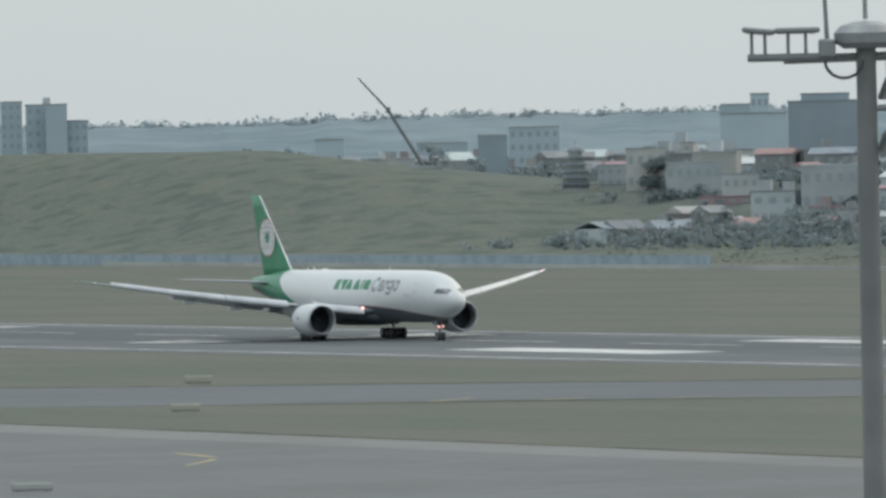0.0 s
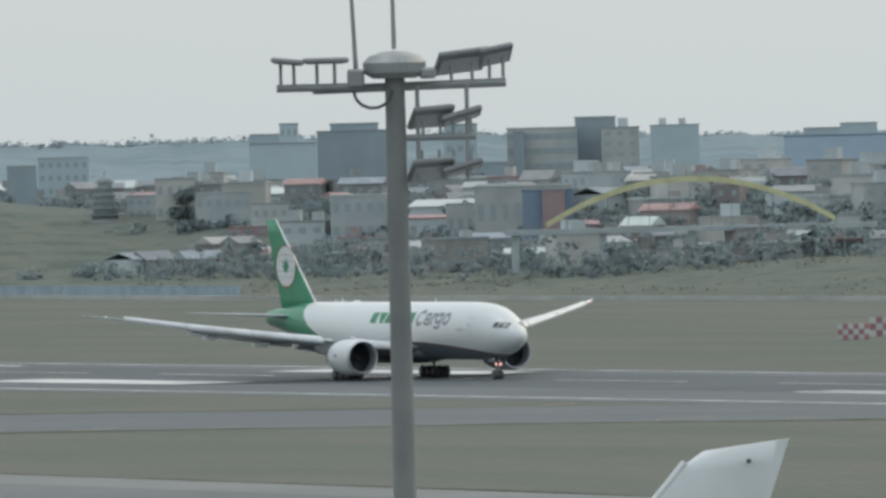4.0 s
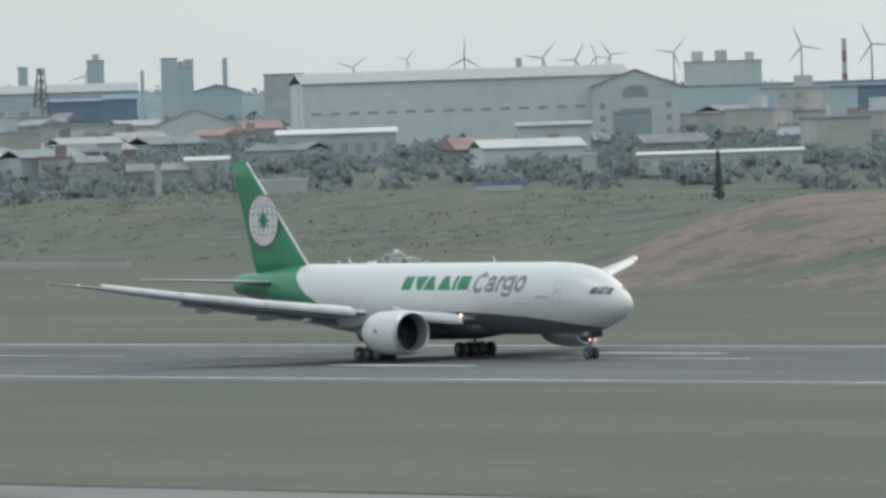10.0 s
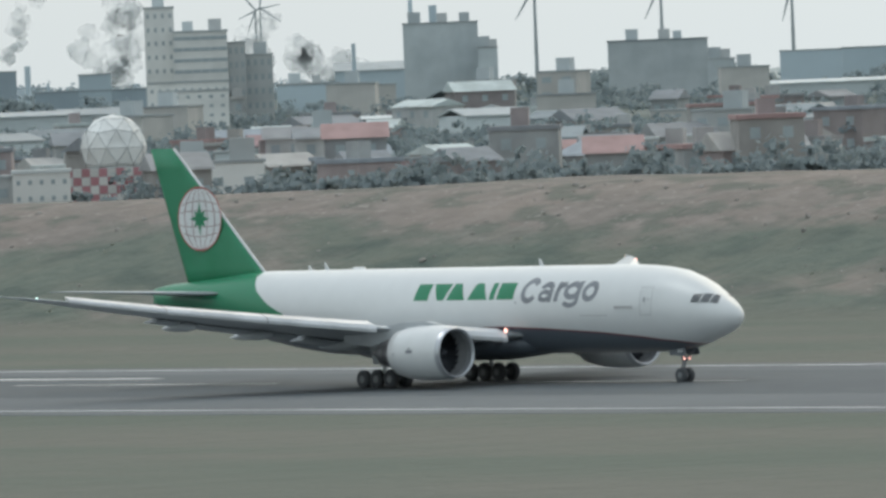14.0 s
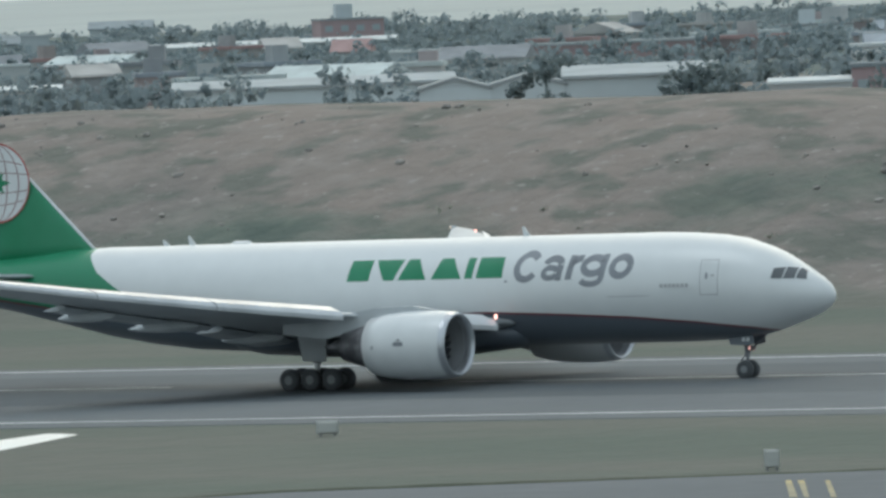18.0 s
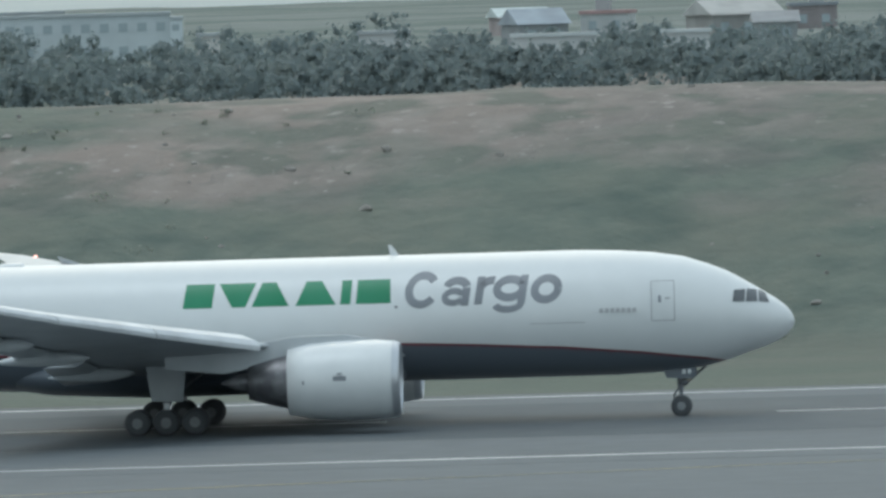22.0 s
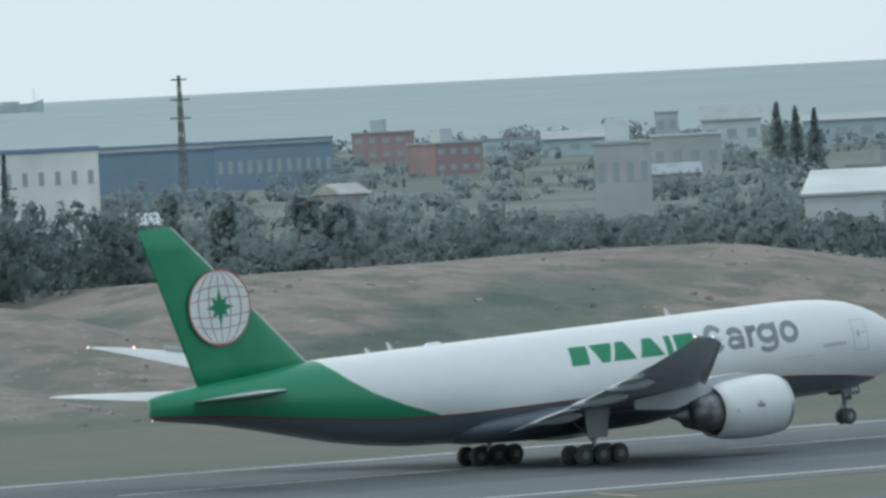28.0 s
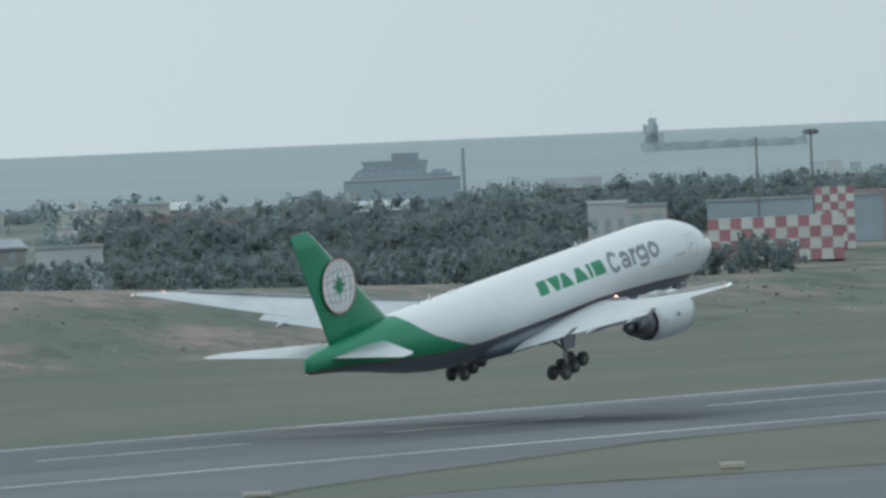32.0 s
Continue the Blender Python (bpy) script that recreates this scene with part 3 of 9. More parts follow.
def freighter():
    a = thing("cargo_airplane", Matrix.Identity(4), "white and green twin-engine cargo airplane on a runway", "airplane")
    G = GEAR
    # the body, station by station from the nose: distance, centre height, half width, half height
    st = [(0.0, 4.72, 0.02, 0.02), (0.12, 4.73, 0.42, 0.38), (0.4, 4.76, 0.78, 0.72), (0.9, 4.8, 1.16, 1.08), (1.6, 4.88, 1.55, 1.45), (2.4, 5.0, 1.88, 1.82), (3.3, 5.1, 2.2, 2.24), (4.3, 5.17, 2.47, 2.58), (5.6, 5.28, 2.74, 2.9), (7.2, 5.35, 2.95, 3.08), (9.0, 5.39, 3.06, 3.18), (11, 5.42, 3.1, 3.22)]
    st += [(k, 5.42, 3.1, 3.22) for k in (15, 20, 25, 30, 35, 40)] + [(43, 5.5, 3.07, 3.14), (46, 5.67, 2.95, 2.95), (49, 5.93, 2.72, 2.7), (52, 6.24, 2.38, 2.3), (55, 6.42, 1.95, 1.78), (58, 6.62, 1.42, 1.34), (60.5, 6.72, 0.92, 1.05), (62.2, 6.74, 0.45, 0.82), (62.9, 6.74, 0.16, 0.66)]
    rings = []
    for d, z, w, h in st:
        rings.append([(G - d, w * math.sin(k * math.tau / 48), z + h * math.cos(k * math.tau / 48)) for k in range(48)])
    bm = bmesh.new()
    loft(bm, rings)
    part("fuselage", bm, M_LIVERY, a, "white body with a green tail and a dark belly", smooth=True)
    # belly fairing between the wings
    bm = bmesh.new()
    rr = []
    for d, w, h in ((18.5, 0.4, 0.3), (20.5, 2.6, 0.9), (24, 3.5, 1.25), (33, 3.55, 1.3), (38, 2.8, 1.05), (42, 0.6, 0.4)):
        rr.append([(G - d, w * math.sin(k * math.tau / 24), 3.0 + h * math.cos(k * math.tau / 24)) for k in range(24)])
    loft(bm, rr)
    part("belly_fairing", bm, mat("dark_belly_paint", (0.105, 0.125, 0.15), 0.35, grain=0.02), a, "dark blue-black wing root fairing", smooth=True)
    # fin
    bm = bmesh.new()
    rings = []
    for z in np.linspace(7.4, 18.1, 8):
        u = (z - 8.15) / 9.8
        le, te = G - 49.9 - 10.0 * u, G - 59.0 - 3.7 * (z - 7.6) / 10.4
        c = le - te
        ring = []
        for k in range(20):
            q = k * math.tau / 20
            w = 0.5 - 0.5 * math.cos(q)
            ring.append((le - w * c, math.sin(q) * 0.055 * c * (1.25 - w), z))
        rings.append(ring)
    loft(bm, rings)
    part("fin", bm, M_GREEN, a, "green swept fin", smooth=True)
    bm = bmesh.new()
    rod(bm, (G - 50.4, 0, 8.5), (G - 60.1, 0, 18.05), 0.13, 0.1, 8)
    part("fin_leading_edge", bm, M_SLAT, a, "pale metal leading edge")
    # the emblem on the fin's near face: a pale globe with grid lines and a compass star
    ec = (G - 57.05, 12.7)

    def on_fin(name, bm, material, off):
        bm.normal_update()
        bmesh.ops.triangulate(bm, faces=bm.faces[:])
        for v in bm.verts:
            v.co.y = -0.37 - off
        return part(name, bm, material, disc_parent)

    disc_parent = a
    R = 2.42

    def ring_of(r0, r1, sx=1.0):
        bm = bmesh.new()
        pa = [bm.verts.new((ec[0] + r0 * sx * math.cos(k * math.tau / 48), 0, ec[1] + r0 * math.sin(k * math.tau / 48))) for k in range(48)]
        pb = [bm.verts.new((ec[0] + r1 * (sx + (0.03 if sx < 1 else 0)) * math.cos(k * math.tau / 48), 0, ec[1] + r1 * math.sin(k * math.tau / 48))) for k in range(48)]
        for k in range(48):
            bm.faces.new((pa[k], pa[(k + 1) % 48], pb[(k + 1) % 48], pb[k]))
        return bm

    emblem = on_fin("emblem_disc", flat([(ec[0] + R * math.cos(k * math.tau / 48), ec[1] + R * math.sin(k * math.tau / 48)) for k in range(48)]), M_WHITE, 0.012)
    emblem["label"] = "pale globe emblem with a green compass star"
    disc_parent = emblem
    on_fin("emblem_rim", ring_of(R - 0.07, R + 0.03), M_RIM, 0.02)
    for sx in (0.34, 0.7):
        on_fin("emblem_meridian", ring_of(R - 0.1, R - 0.06, sx), M_GRID, 0.018)
    on_fin("emblem_axis", flat([(ec[0] - 0.03, ec[1] - R), (ec[0] + 0.03, ec[1] - R), (ec[0] + 0.03, ec[1] + R), (ec[0] - 0.03, ec[1] + R)]), M_GRID, 0.018)
    for dz, bow in ((1.35, 0.3), (0.62, 0.16), (-0.62, -0.16), (-1.35, -0.3)):
        hw = math.sqrt(R * R - dz * dz)
        top = [(ec[0] + hw * q, ec[1] + dz - bow + bow * (1 - q * q) * 1.0 + 0.03) for q in np.linspace(-0.97, 0.97, 13)]
        low = [(x, z - 0.06) for x, z in top]
        on_fin("emblem_parallel", flat(top + low[::-1]), M_GRID, 0.017)
    star = []
    for k in range(16):
        r = (1.34 if k % 8 == 0 else 1.12 if k % 4 == 0 else 0.86) if k % 2 == 0 else 0.5
        star.append((ec[0] + r * math.sin(k * math.tau / 16), ec[1] + r * math.cos(k * math.tau / 16)))
    on_fin("emblem_star", flat(star), M_GREEN, 0.026)
    # tailplane
    for s in (-1, 1):
        bm = bmesh.new()
        foil(bm, [(s * 1.0, G - 52.6, G - 60.2, 6.95, 0), (s * 5, G - 56.2, G - 61.4, 7.25, 0), (s * 10.2, G - 60.9, G - 63.0, 7.6, 0), (s * 10.75, G - 61.9, G - 63.1, 7.63, 0)], 0.10)
        part("tailplane", bm, M_WING, a, "pale grey tailplane", smooth=True)
    # wings
    wings = []
    for s in (-1, 1):
        bm = bmesh.new()
        foil(bm, [(s * 2.6, G - 19.8, G - 35.2, 3.35, 0.05), (s * 5, G - 22.4, G - 35.3, 3.7, 0.045), (s * 10, G - 26.2, G - 36.3, 4.35, 0.035), (s * 17, G - 31.2, G - 38.6, 5.35, 0.03), (s * 24, G - 36.2, G - 41.0, 6.45, 0.02), (s * 29.6, G - 40.2, G - 43.0, 7.45, 0.01), (s * 31.4, G - 42.2, G - 43.8, 7.78, 0), (s * 32.4, G - 43.8, G - 44.3, 7.95, 0)], 0.115)
        wing = part("wing", bm, M_WING, a, "swept grey wing", smooth=True)
        wings.append((s, wing))
        # slats along the leading edge, inboard and outboard of the engine
        for y0, y1 in ((3.6, 8.2), (11.0, 17.4), (17.5, 23.4), (23.5, 29.2)):
            bm = bmesh.new()
            rings = []
            for y in (y0, y1):
                le = np.interp(y, [2.6, 5, 10, 17, 24, 29.6], [G - 19.8, G - 22.4, G - 26.2, G - 31.2, G - 36.2, G - 40.2])
                zz = np.interp(y, [2.6, 5, 10, 17, 24, 29.6], [3.35, 3.7, 4.35, 5.35, 6.45, 7.45]) + 0.12
                k = 1.25 - 0.022 * y
                rings.append([(le + 0.32 * k, s * y, zz - 0.34 * k), (le + 0.36 * k, s * y, zz - 0.1 * k), (le + 0.12 * k, s * y, zz + 0.2 * k), (le - 0.6 * k, s * y, zz + 0.5 * k), (le - 0.4 * k, s * y, zz + 0.2 * k), (le - 0.05 * k, s * y, zz - 0.2 * k)])
            loft(bm, rings)
            part("slat", bm, M_SLAT, wing, "pale metal slat, drooped")
        # flaps, set for take-off
        for y0, y1, c in ((3.4, 9.6, 2.6), (10.4, 21.0, 1.7)):
            bm = bmesh.new()
            rings = []
            for y in (y0, y1):
                te = np.interp(y, [2.6, 5, 10, 17, 24], [G - 35.2, G - 35.3, G - 36.3, G - 38.6, G - 41.0])
                zz = np.interp(y, [2.6, 5, 10, 17, 24], [2.75, 3.15, 3.95, 5.0, 6.2])
                k = c * (1 - 0.25 * (y - y0) / (y1 - y0))
                rings.append([(te + 0.7, s * y, zz + 0.05), (te + 0.2, s * y, zz + 0.22), (te - 0.75 * k, s * y, zz - 0.12 * k), (te + 0.2, s * y, zz - 0.18)])
            loft(bm, rings)
            part("flap", bm, M_WING, wing, "extended grey flap")
        for y, ln in ((6.5, 4.2), (13.5, 4.6), (19.0, 3.8)):
            te = np.interp(y, [2.6, 5, 10, 17, 24], [G - 35.2, G - 35.3, G - 36.3, G - 38.6, G - 41.0])
            zz = np.interp(y, [2.6, 5, 10, 17, 24], [2.6, 3.0, 3.75, 4.8, 6.0])
            bm = bmesh.new()
            turned(bm, [(-ln * 0.55, 0.03), (-ln * 0.4, 0.2), (-ln * 0.1, 0.36), (ln * 0.2, 0.36), (ln * 0.42, 0.18), (ln * 0.5, 0.03)], (te + 0.2, s * y, zz - 0.02), sides=14)
            for v in bm.verts:
                v.co.z -= 0.06 * max(0, te - v.co.x)
            part("flap_track_fairing", bm, M_WING, wing, smooth=True)
        bm = turned(bmesh.new(), [(-0.1, 0.02), (0, 0.08), (0.1, 0.02)], (G - 41.6, s * 30.7, 7.75), sides=10)
        part("wing_tip_lamp", bm, M_GREENLAMP if s < 0 else M_LAMP, wing)
        bm = turned(bmesh.new(), [(-0.08, 0.02), (-0.04, 0.07), (0.02, 0.07)], (G - 44.25, s * 32.25, 7.95), sides=10)
        part("wing_trailing_lamp", bm, M_WHITELAMP, wing)
        part("lamp_housing", turned(bmesh.new(), [(0.02, 0.1), (0.1, 0.12), (0.5, 0.02)], (G - 44.25, s * 32.25, 7.95), sides=10), M_WING, wing)
        # landing lamp in the wing root
        bm = turned(bmesh.new(), [(0, 0.17), (0.05, 0.14), (0.07, 0.02)], (G - 20.55, s * 3.75, 4.05), sides=14)
        part("landing_lamp", bm, M_LAMP, wing, "lit landing lamp")
        # engine
        ey, ez = s * 9.62, 2.72
        c = (G, ey, ez)
        bm = turned(bmesh.new(), [(-19.75, 1.78), (-19.95, 1.9), (-20.6, 1.98), (-21.6, 2.02), (-23.0, 2.0), (-24.3, 1.88), (-25.3, 1.66), (-25.3, 1.6), (-24.0, 1.75), (-21.5, 1.72), (-20.3, 1.66)], c, sides=40, caps=False)
        engine = part("engine_cowl", bm, M_WHITE, a, "white engine cowl", smooth=True)
        bm = turned(bmesh.new(), [(-20.3, 1.66), (-19.9, 1.63), (-19.66, 1.70), (-19.62, 1.78), (-19.75, 1.86), (-20.02, 1.93)], c, sides=40, caps=False)
        part("intake_lip", bm, M_LIP, engine, "bare metal intake lip", smooth=True)
        bm = turned(bmesh.new(), [(-21.4, 1.69), (-20.3, 1.66)], c, sides=40, caps=False)
        part("intake_duct", bm, M_DUCT, engine, "grey intake lining", smooth=True)
        bm = turned(bmesh.new(), [(-21.5, 1.72), (-21.45, 0.5), (-20.95, 0.28), (-20.65, 0.04)], c, sides=24)
        part("fan_hub", bm, M_FAN, engine, "dark fan and spinner", smooth=True)
        for k in range(22):
            q = k * math.tau / 22
            u, v = Vector((0, math.cos(q), math.sin(q))), Vector((0, -math.sin(q), math.cos(q)))
            o = Vector((G - 21.25, ey, ez))
            pts = [o + u * 0.45 + v * 0.05, o + u * 1.64 + v * 0.16 + Vector((0.15, 0, 0)), o + u * 1.64 - v * 0.2 - Vector((0.12, 0, 0)), o + u * 0.45 - v * 0.08 - Vector((0.15, 0, 0))]
            bm = bmesh.new()
            bm.faces.new([bm.verts.new(p) for p in pts])
            part("fan_blade", bm, M_FAN, engine)
        bm = turned(bmesh.new(), [(-24.6, 1.42), (-25.4, 1.36), (-26.4, 1.12), (-27.3, 0.86), (-27.3, 0.8)], c, sides=28)
        part("core_cowl", bm, M_CORE, engine, "heat-stained metal core cowl", smooth=True)
        bm = turned(bmesh.new(), [(-27.0, 0.6), (-27.8, 0.42), (-28.7, 0.06)], c, sides=20)
        part("exhaust_plug", bm, M_CORE, engine, smooth=True)
        bm = bmesh.new()
        rings = []
        for x, z0, z1, w in ((-20.9, 4.55, 4.7, 0.1), (-22.5, 4.2, 5.0, 0.3), (-25, 3.9, 4.95, 0.36), (-28.5, 3.2, 4.4, 0.32), (-31.5, 3.5, 4.1, 0.1)):
            rings.append([(G + x, ey - w, z0), (G + x, ey + w, z0), (G + x, ey + w, z1), (G + x, ey - w, z1)])
        loft(bm, rings)
        part("pylon", bm, M_WING, engine, "grey engine pylon")
        if s < 0:
            for u0, u1, q0, q1 in ((-22.95, -22.3, 0.02, 0.14), (-22.75, -22.5, 0.16, 0.22), (-24.5, -24.4, -0.06, 0.04)):
                bm = bmesh.new()
                r = 2.025 if u0 > -24 else 1.9
                vs = [bm.verts.new((G + u, ey - r * math.cos(q), ez + r * math.sin(q))) for u, q in ((u0, q0), (u1, q0), (u1, q1), (u0, q1))]
                bm.faces.new(vs)
                part("marking", bm, M_GREYTITLE, engine)
    # titles on the near side: plain coloured shapes for the operator's name, and the word after it
    z0, z1, k = 6.3, 7.5, 0.28
    px = lambda u: G - 31.05 + (u - 318) / (690 - 318) * 10.6
    shapes = [[(318, 0), (370, 0), (376, 1), (325, 1)], [(406, 0), (430, 0), (450, 1), (384, 1)], [(441, 0), (508, 0), (486, 1), (461, 1)], [(520, 0), (592, 0), (568, 1), (540, 1)], [(600, 0), (618, 0), (622, 1), (604, 1)], [(628, 0), (690, 0), (690, 1), (632, 1)]]
    for sh in shapes:
        wrapped("title_block", flat([(px(u), z0 + v * (z1 - z0)) for u, v in sh]), M_GREEN, a)
    for letter, u0, u1, low, high in (("C", 714, 784, 5.98, 7.83), ("a", 779, 836, 6.06, 7.53), ("r", 838, 876, 6.1, 7.5), ("g", 868, 934, 6.1, 7.53), ("o", 933, 995, 6.06, 7.53)):
        wrapped("title_letter", letter_face(letter, G - 19.85 + (u0 - 714) / 281 * 8.25, (u1 - u0) / 281 * 8.25, low, high), M_GREYTITLE, a, "grey slanted letter")
    # registration, as plain bars
    for k in range(7):
        x = G - 9.85 + k * 0.28
        wrapped("marking_bar", flat([(x, 5.5), (x + 0.2, 5.5), (x + 0.2, 5.72), (x, 5.72)]), M_FAINT, a)
    # door outline, cargo door seam, small dots
    def outline(name, x0, x1, za, zb, w):
        for o in ([(x0, za), (x1, za), (x1, za + w), (x0, za + w)], [(x0, zb - w), (x1, zb - w), (x1, zb), (x0, zb)], [(x0, za + w), (x0 + w, za + w), (x0 + w, zb - w), (x0, zb - w)], [(x1 - w, za + w), (x1, za + w), (x1, zb - w), (x1 - w, zb - w)]):
            wrapped(name, flat(o), M_FAINT, a)
    outline("door_seam", G - 7.22, G - 6.0, 5.0, 7.05, 0.05)
    wrapped("door_window", flat([(G - 6.85, 5.95), (G - 6.7, 5.95), (G - 6.7, 6.3), (G - 6.85, 6.3)]), M_GREYTITLE, a)
    wrapped("door_label", flat([(G - 6.5, 6.1), (G - 6.25, 6.1), (G - 6.25, 6.2), (G - 6.5, 6.2)]), M_FAINT, a)
    wrapped("cargo_door_seam", flat([(G - 13.4, 5.02), (G - 10.6, 5.02), (G - 10.6, 5.06), (G - 13.4, 5.06)]), M_FAINT, a)
    wrapped("marking_dot", flat([(G - 20.25, 6.02), (G - 20.1, 6.02), (G - 20.1, 6.15), (G - 20.25, 6.15)]), M_GREYTITLE, a)
    # cockpit windows: six panes round the nose, found on its own skin
    def nose_skin(d, z, s):
        zc, w, h = (float(np.interp(d, [r[0] for r in st], [r[i] for r in st])) for i in (1, 2, 3))
        k = min((z - zc) / (h + 0.02), 0.985)
        return Vector((G - d, s * (w + 0.03) * math.sqrt(1 - k * k), zc + (h + 0.03) * k))
    for s in (-1, 1):
        for quad in (((3.1, 5.85), (2.5, 5.82), (2.45, 6.45), (3.02, 6.42)), ((2.42, 5.82), (1.85, 5.8), (1.88, 6.38), (2.37, 6.46)), ((1.78, 5.8), (1.25, 5.72), (1.45, 6.2), (1.8, 6.38))):
            bm = bmesh.new()
            n = 5
            grid = []
            for v in np.linspace(0, 1, n):
                row = []
                for u in np.linspace(0, 1, n):
                    d, z = ((quad[0][i] * (1 - u) + quad[1][i] * u) * (1 - v) + (quad[3][i] * (1 - u) + quad[2][i] * u) * v for i in (0, 1))
                    row.append(bm.verts.new(nose_skin(d, z, s)))
                grid.append(row)
            for i in range(n - 1):
                for j in range(n - 1):
                    bm.faces.new((grid[i][j], grid[i][j + 1], grid[i + 1][j + 1], grid[i + 1][j]))
            part("cockpit_pane", bm, M_GLASS, a, "dark cockpit glass")
    # aerials on the spine
    for d, h in ((20.3, 0.55), (43.4, 0.55), (45.2, 0.35), (24.0, 0.0)):
        bm = bmesh.new()
        if h:
            loft(bm, [[(G - d - 0.25, -0.03, 8.56), (G - d + 0.25, -0.03, 8.56), (G - d + 0.25, 0.03, 8.56), (G - d - 0.25, 0.03, 8.56)], [(G - d - 0.35, -0.015, 8.62 + h), (G - d - 0.2, -0.015, 8.62 + h), (G - d - 0.2, 0.015, 8.62 + h), (G - d - 0.35, 0.015, 8.62 + h)]])
        else:
            turned(bm, [(-0.9, 0.02), (-0.5, 0.3), (0.5, 0.3), (0.9, 0.02)], (G - 40.0, 0, 8.5), sides=12)
        part("aerial", bm, M_WHITE, a)
    bm = turned(bmesh.new(), [(-0.1, 0.02), (0, 0.1), (0.1, 0.02)], (G - 62.8, 0, 6.12), sides=10)
    part("tail_lamp", bm, M_WHITELAMP, a, "lit white tail lamp")
    # nose gear
    def wheel(name, parent, x, y, z, r, w):
        bm = turned(bmesh.new(), [(-w / 2, r * 0.62), (-w / 2, r * 0.86), (-w * 0.34, r * 0.97), (-w * 0.15, r), (w * 0.15, r), (w * 0.34, r * 0.97), (w / 2, r * 0.86), (w / 2, r * 0.62)], (x, y, z), axis="y", sides=28)
        tyre = part(name, bm, M_TYRE, parent, "black rubber tyre", smooth=True)
        bm = turned(bmesh.new(), [(-w * 0.53, 0.06), (-w * 0.53, r * 0.3), (-w * 0.44, r * 0.6), (w * 0.44, r * 0.6), (w * 0.53, r * 0.3), (w * 0.53, 0.06)], (x, y, z), axis="y", sides=20)
        part("hub", bm, M_HUB, tyre, "grey metal hub")
    nx = G - 5.9
    bm = rod(bmesh.new(), (nx - 0.1, 0, 2.7), (nx, 0, 1.3), 0.16, 0.16, 14)
    rod(bm, (nx, 0, 1.35), (nx, 0, 0.5), 0.1, 0.1, 14)
    strut = part("nose_strut", bm, M_STEEL, a, "grey steel nose gear leg")
    bm = rod(bmesh.new(), (nx + 0.05, 0, 1.5), (nx + 1.3, 0, 2.55), 0.07, 0.07, 8)
    part("drag_brace", bm, M_STEEL, strut)
    bm = rod(bmesh.new(), (nx - 0.12, 0, 1.45), (nx - 0.42, 0, 1.05), 0.05)
    rod(bm, (nx - 0.42, 0, 1.05), (nx - 0.08, 0, 0.65), 0.05)
    part("torque_link", bm, M_STEEL, strut)
    bm = rod(bmesh.new(), (nx, -0.5, 0.53), (nx, 0.5, 0.53), 0.07)
    part("axle", bm, M_STEEL, strut)
    for y in (-0.36, 0.36):
        wheel("nose_wheel", strut, nx, y, 0.54, 0.54, 0.38)
        bm = turned(bmesh.new(), [(0, 0.13), (0.06, 0.1), (0.08, 0.02)], (nx + 0.18, y * 0.75, 1.75), sides=12)
        part("taxi_lamp", bm, M_LAMP, strut, "lit taxi lamp")
        part("lamp_shell", turned(bmesh.new(), [(-0.2, 0.05), (-0.1, 0.15), (0.14, 0.16), (0.14, 0.145), (-0.02, 0.135)], (nx + 0.18, y * 0.75, 1.75), sides=12, caps=False), M_STEEL, strut)
        bm = bmesh.new()
        sgn = 1 if y > 0 else -1
        prism(bm, [(nx - 0.95, 2.72), (nx + 0.75, 2.62), (nx + 0.85, 2.05), (nx + 0.45, 1.95), (nx - 0.7, 2.0)], 0.05, lambda u, v, d: (u, sgn * (0.62 + d + (2.7 - v) * 0.15), v))
        door = part("gear_door", bm, M_LIVERY, strut, "small dark gear door")
        for q in (0, 1):
            bm = boxed(nx + 0.1 + q * 0.28, nx + 0.28 + q * 0.28, sgn * 0.76 - 0.005, sgn * 0.76 + 0.005, 2.2, 2.42)
            for v in bm.verts:
                v.co.y += sgn * (0.002 - (v.co.z - 2.31) * 0.15)
            part("marking_bar", bm, M_WHITE, door)
    # main gear: a leg and a six-wheel truck on each side
    trucks = []
    for s in (-1, 1):
        y = s * 5.48
        bm = rod(bmesh.new(), (0.1, y - s * 0.5, 3.6), (0, y, 1.6), 0.24, 0.24, 16)
        rod(bm, (0, y, 1.7), (0, y, 0.72), 0.15, 0.15, 14)
        leg = part("main_strut", bm, M_STEEL, a, "grey steel main gear leg")
        bm = rod(bmesh.new(), (0.05, y, 1.8), (1.9, y - s * 1.6, 3.2), 0.1)
        part("drag_brace", bm, M_STEEL, leg)
        bm = rod(bmesh.new(), (-0.05, y, 1.7), (-0.3, y - s * 2.2, 3.2), 0.1)
        part("side_brace", bm, M_STEEL, leg)
        bm = prism(bmesh.new(), [(-1.0, 3.7), (1.1, 3.7), (0.85, 1.7), (-0.75, 1.75)], 0.06, lambda u, v, d: (u, y + s * (0.34 + d + (v - 1.7) * 0.1), v))
        part("gear_door", bm, M_WING, leg, "pale grey gear door")
        truck = link("bogie", None, a)
        truck.empty_display_size = 0.3
        truck.location = (0, y, 0.67)
        bm = rod(bmesh.new(), (-1.6, 0, 0), (1.6, 0, 0), 0.16, 0.16, 12)
        part("truck_beam", bm, M_STEEL, truck)
        part("lower_strut", rod(bmesh.new(), (0, 0, 0), (0, 0, 1.3), 0.17, 0.17, 12), M_SLAT, truck, "bright metal sliding strut")
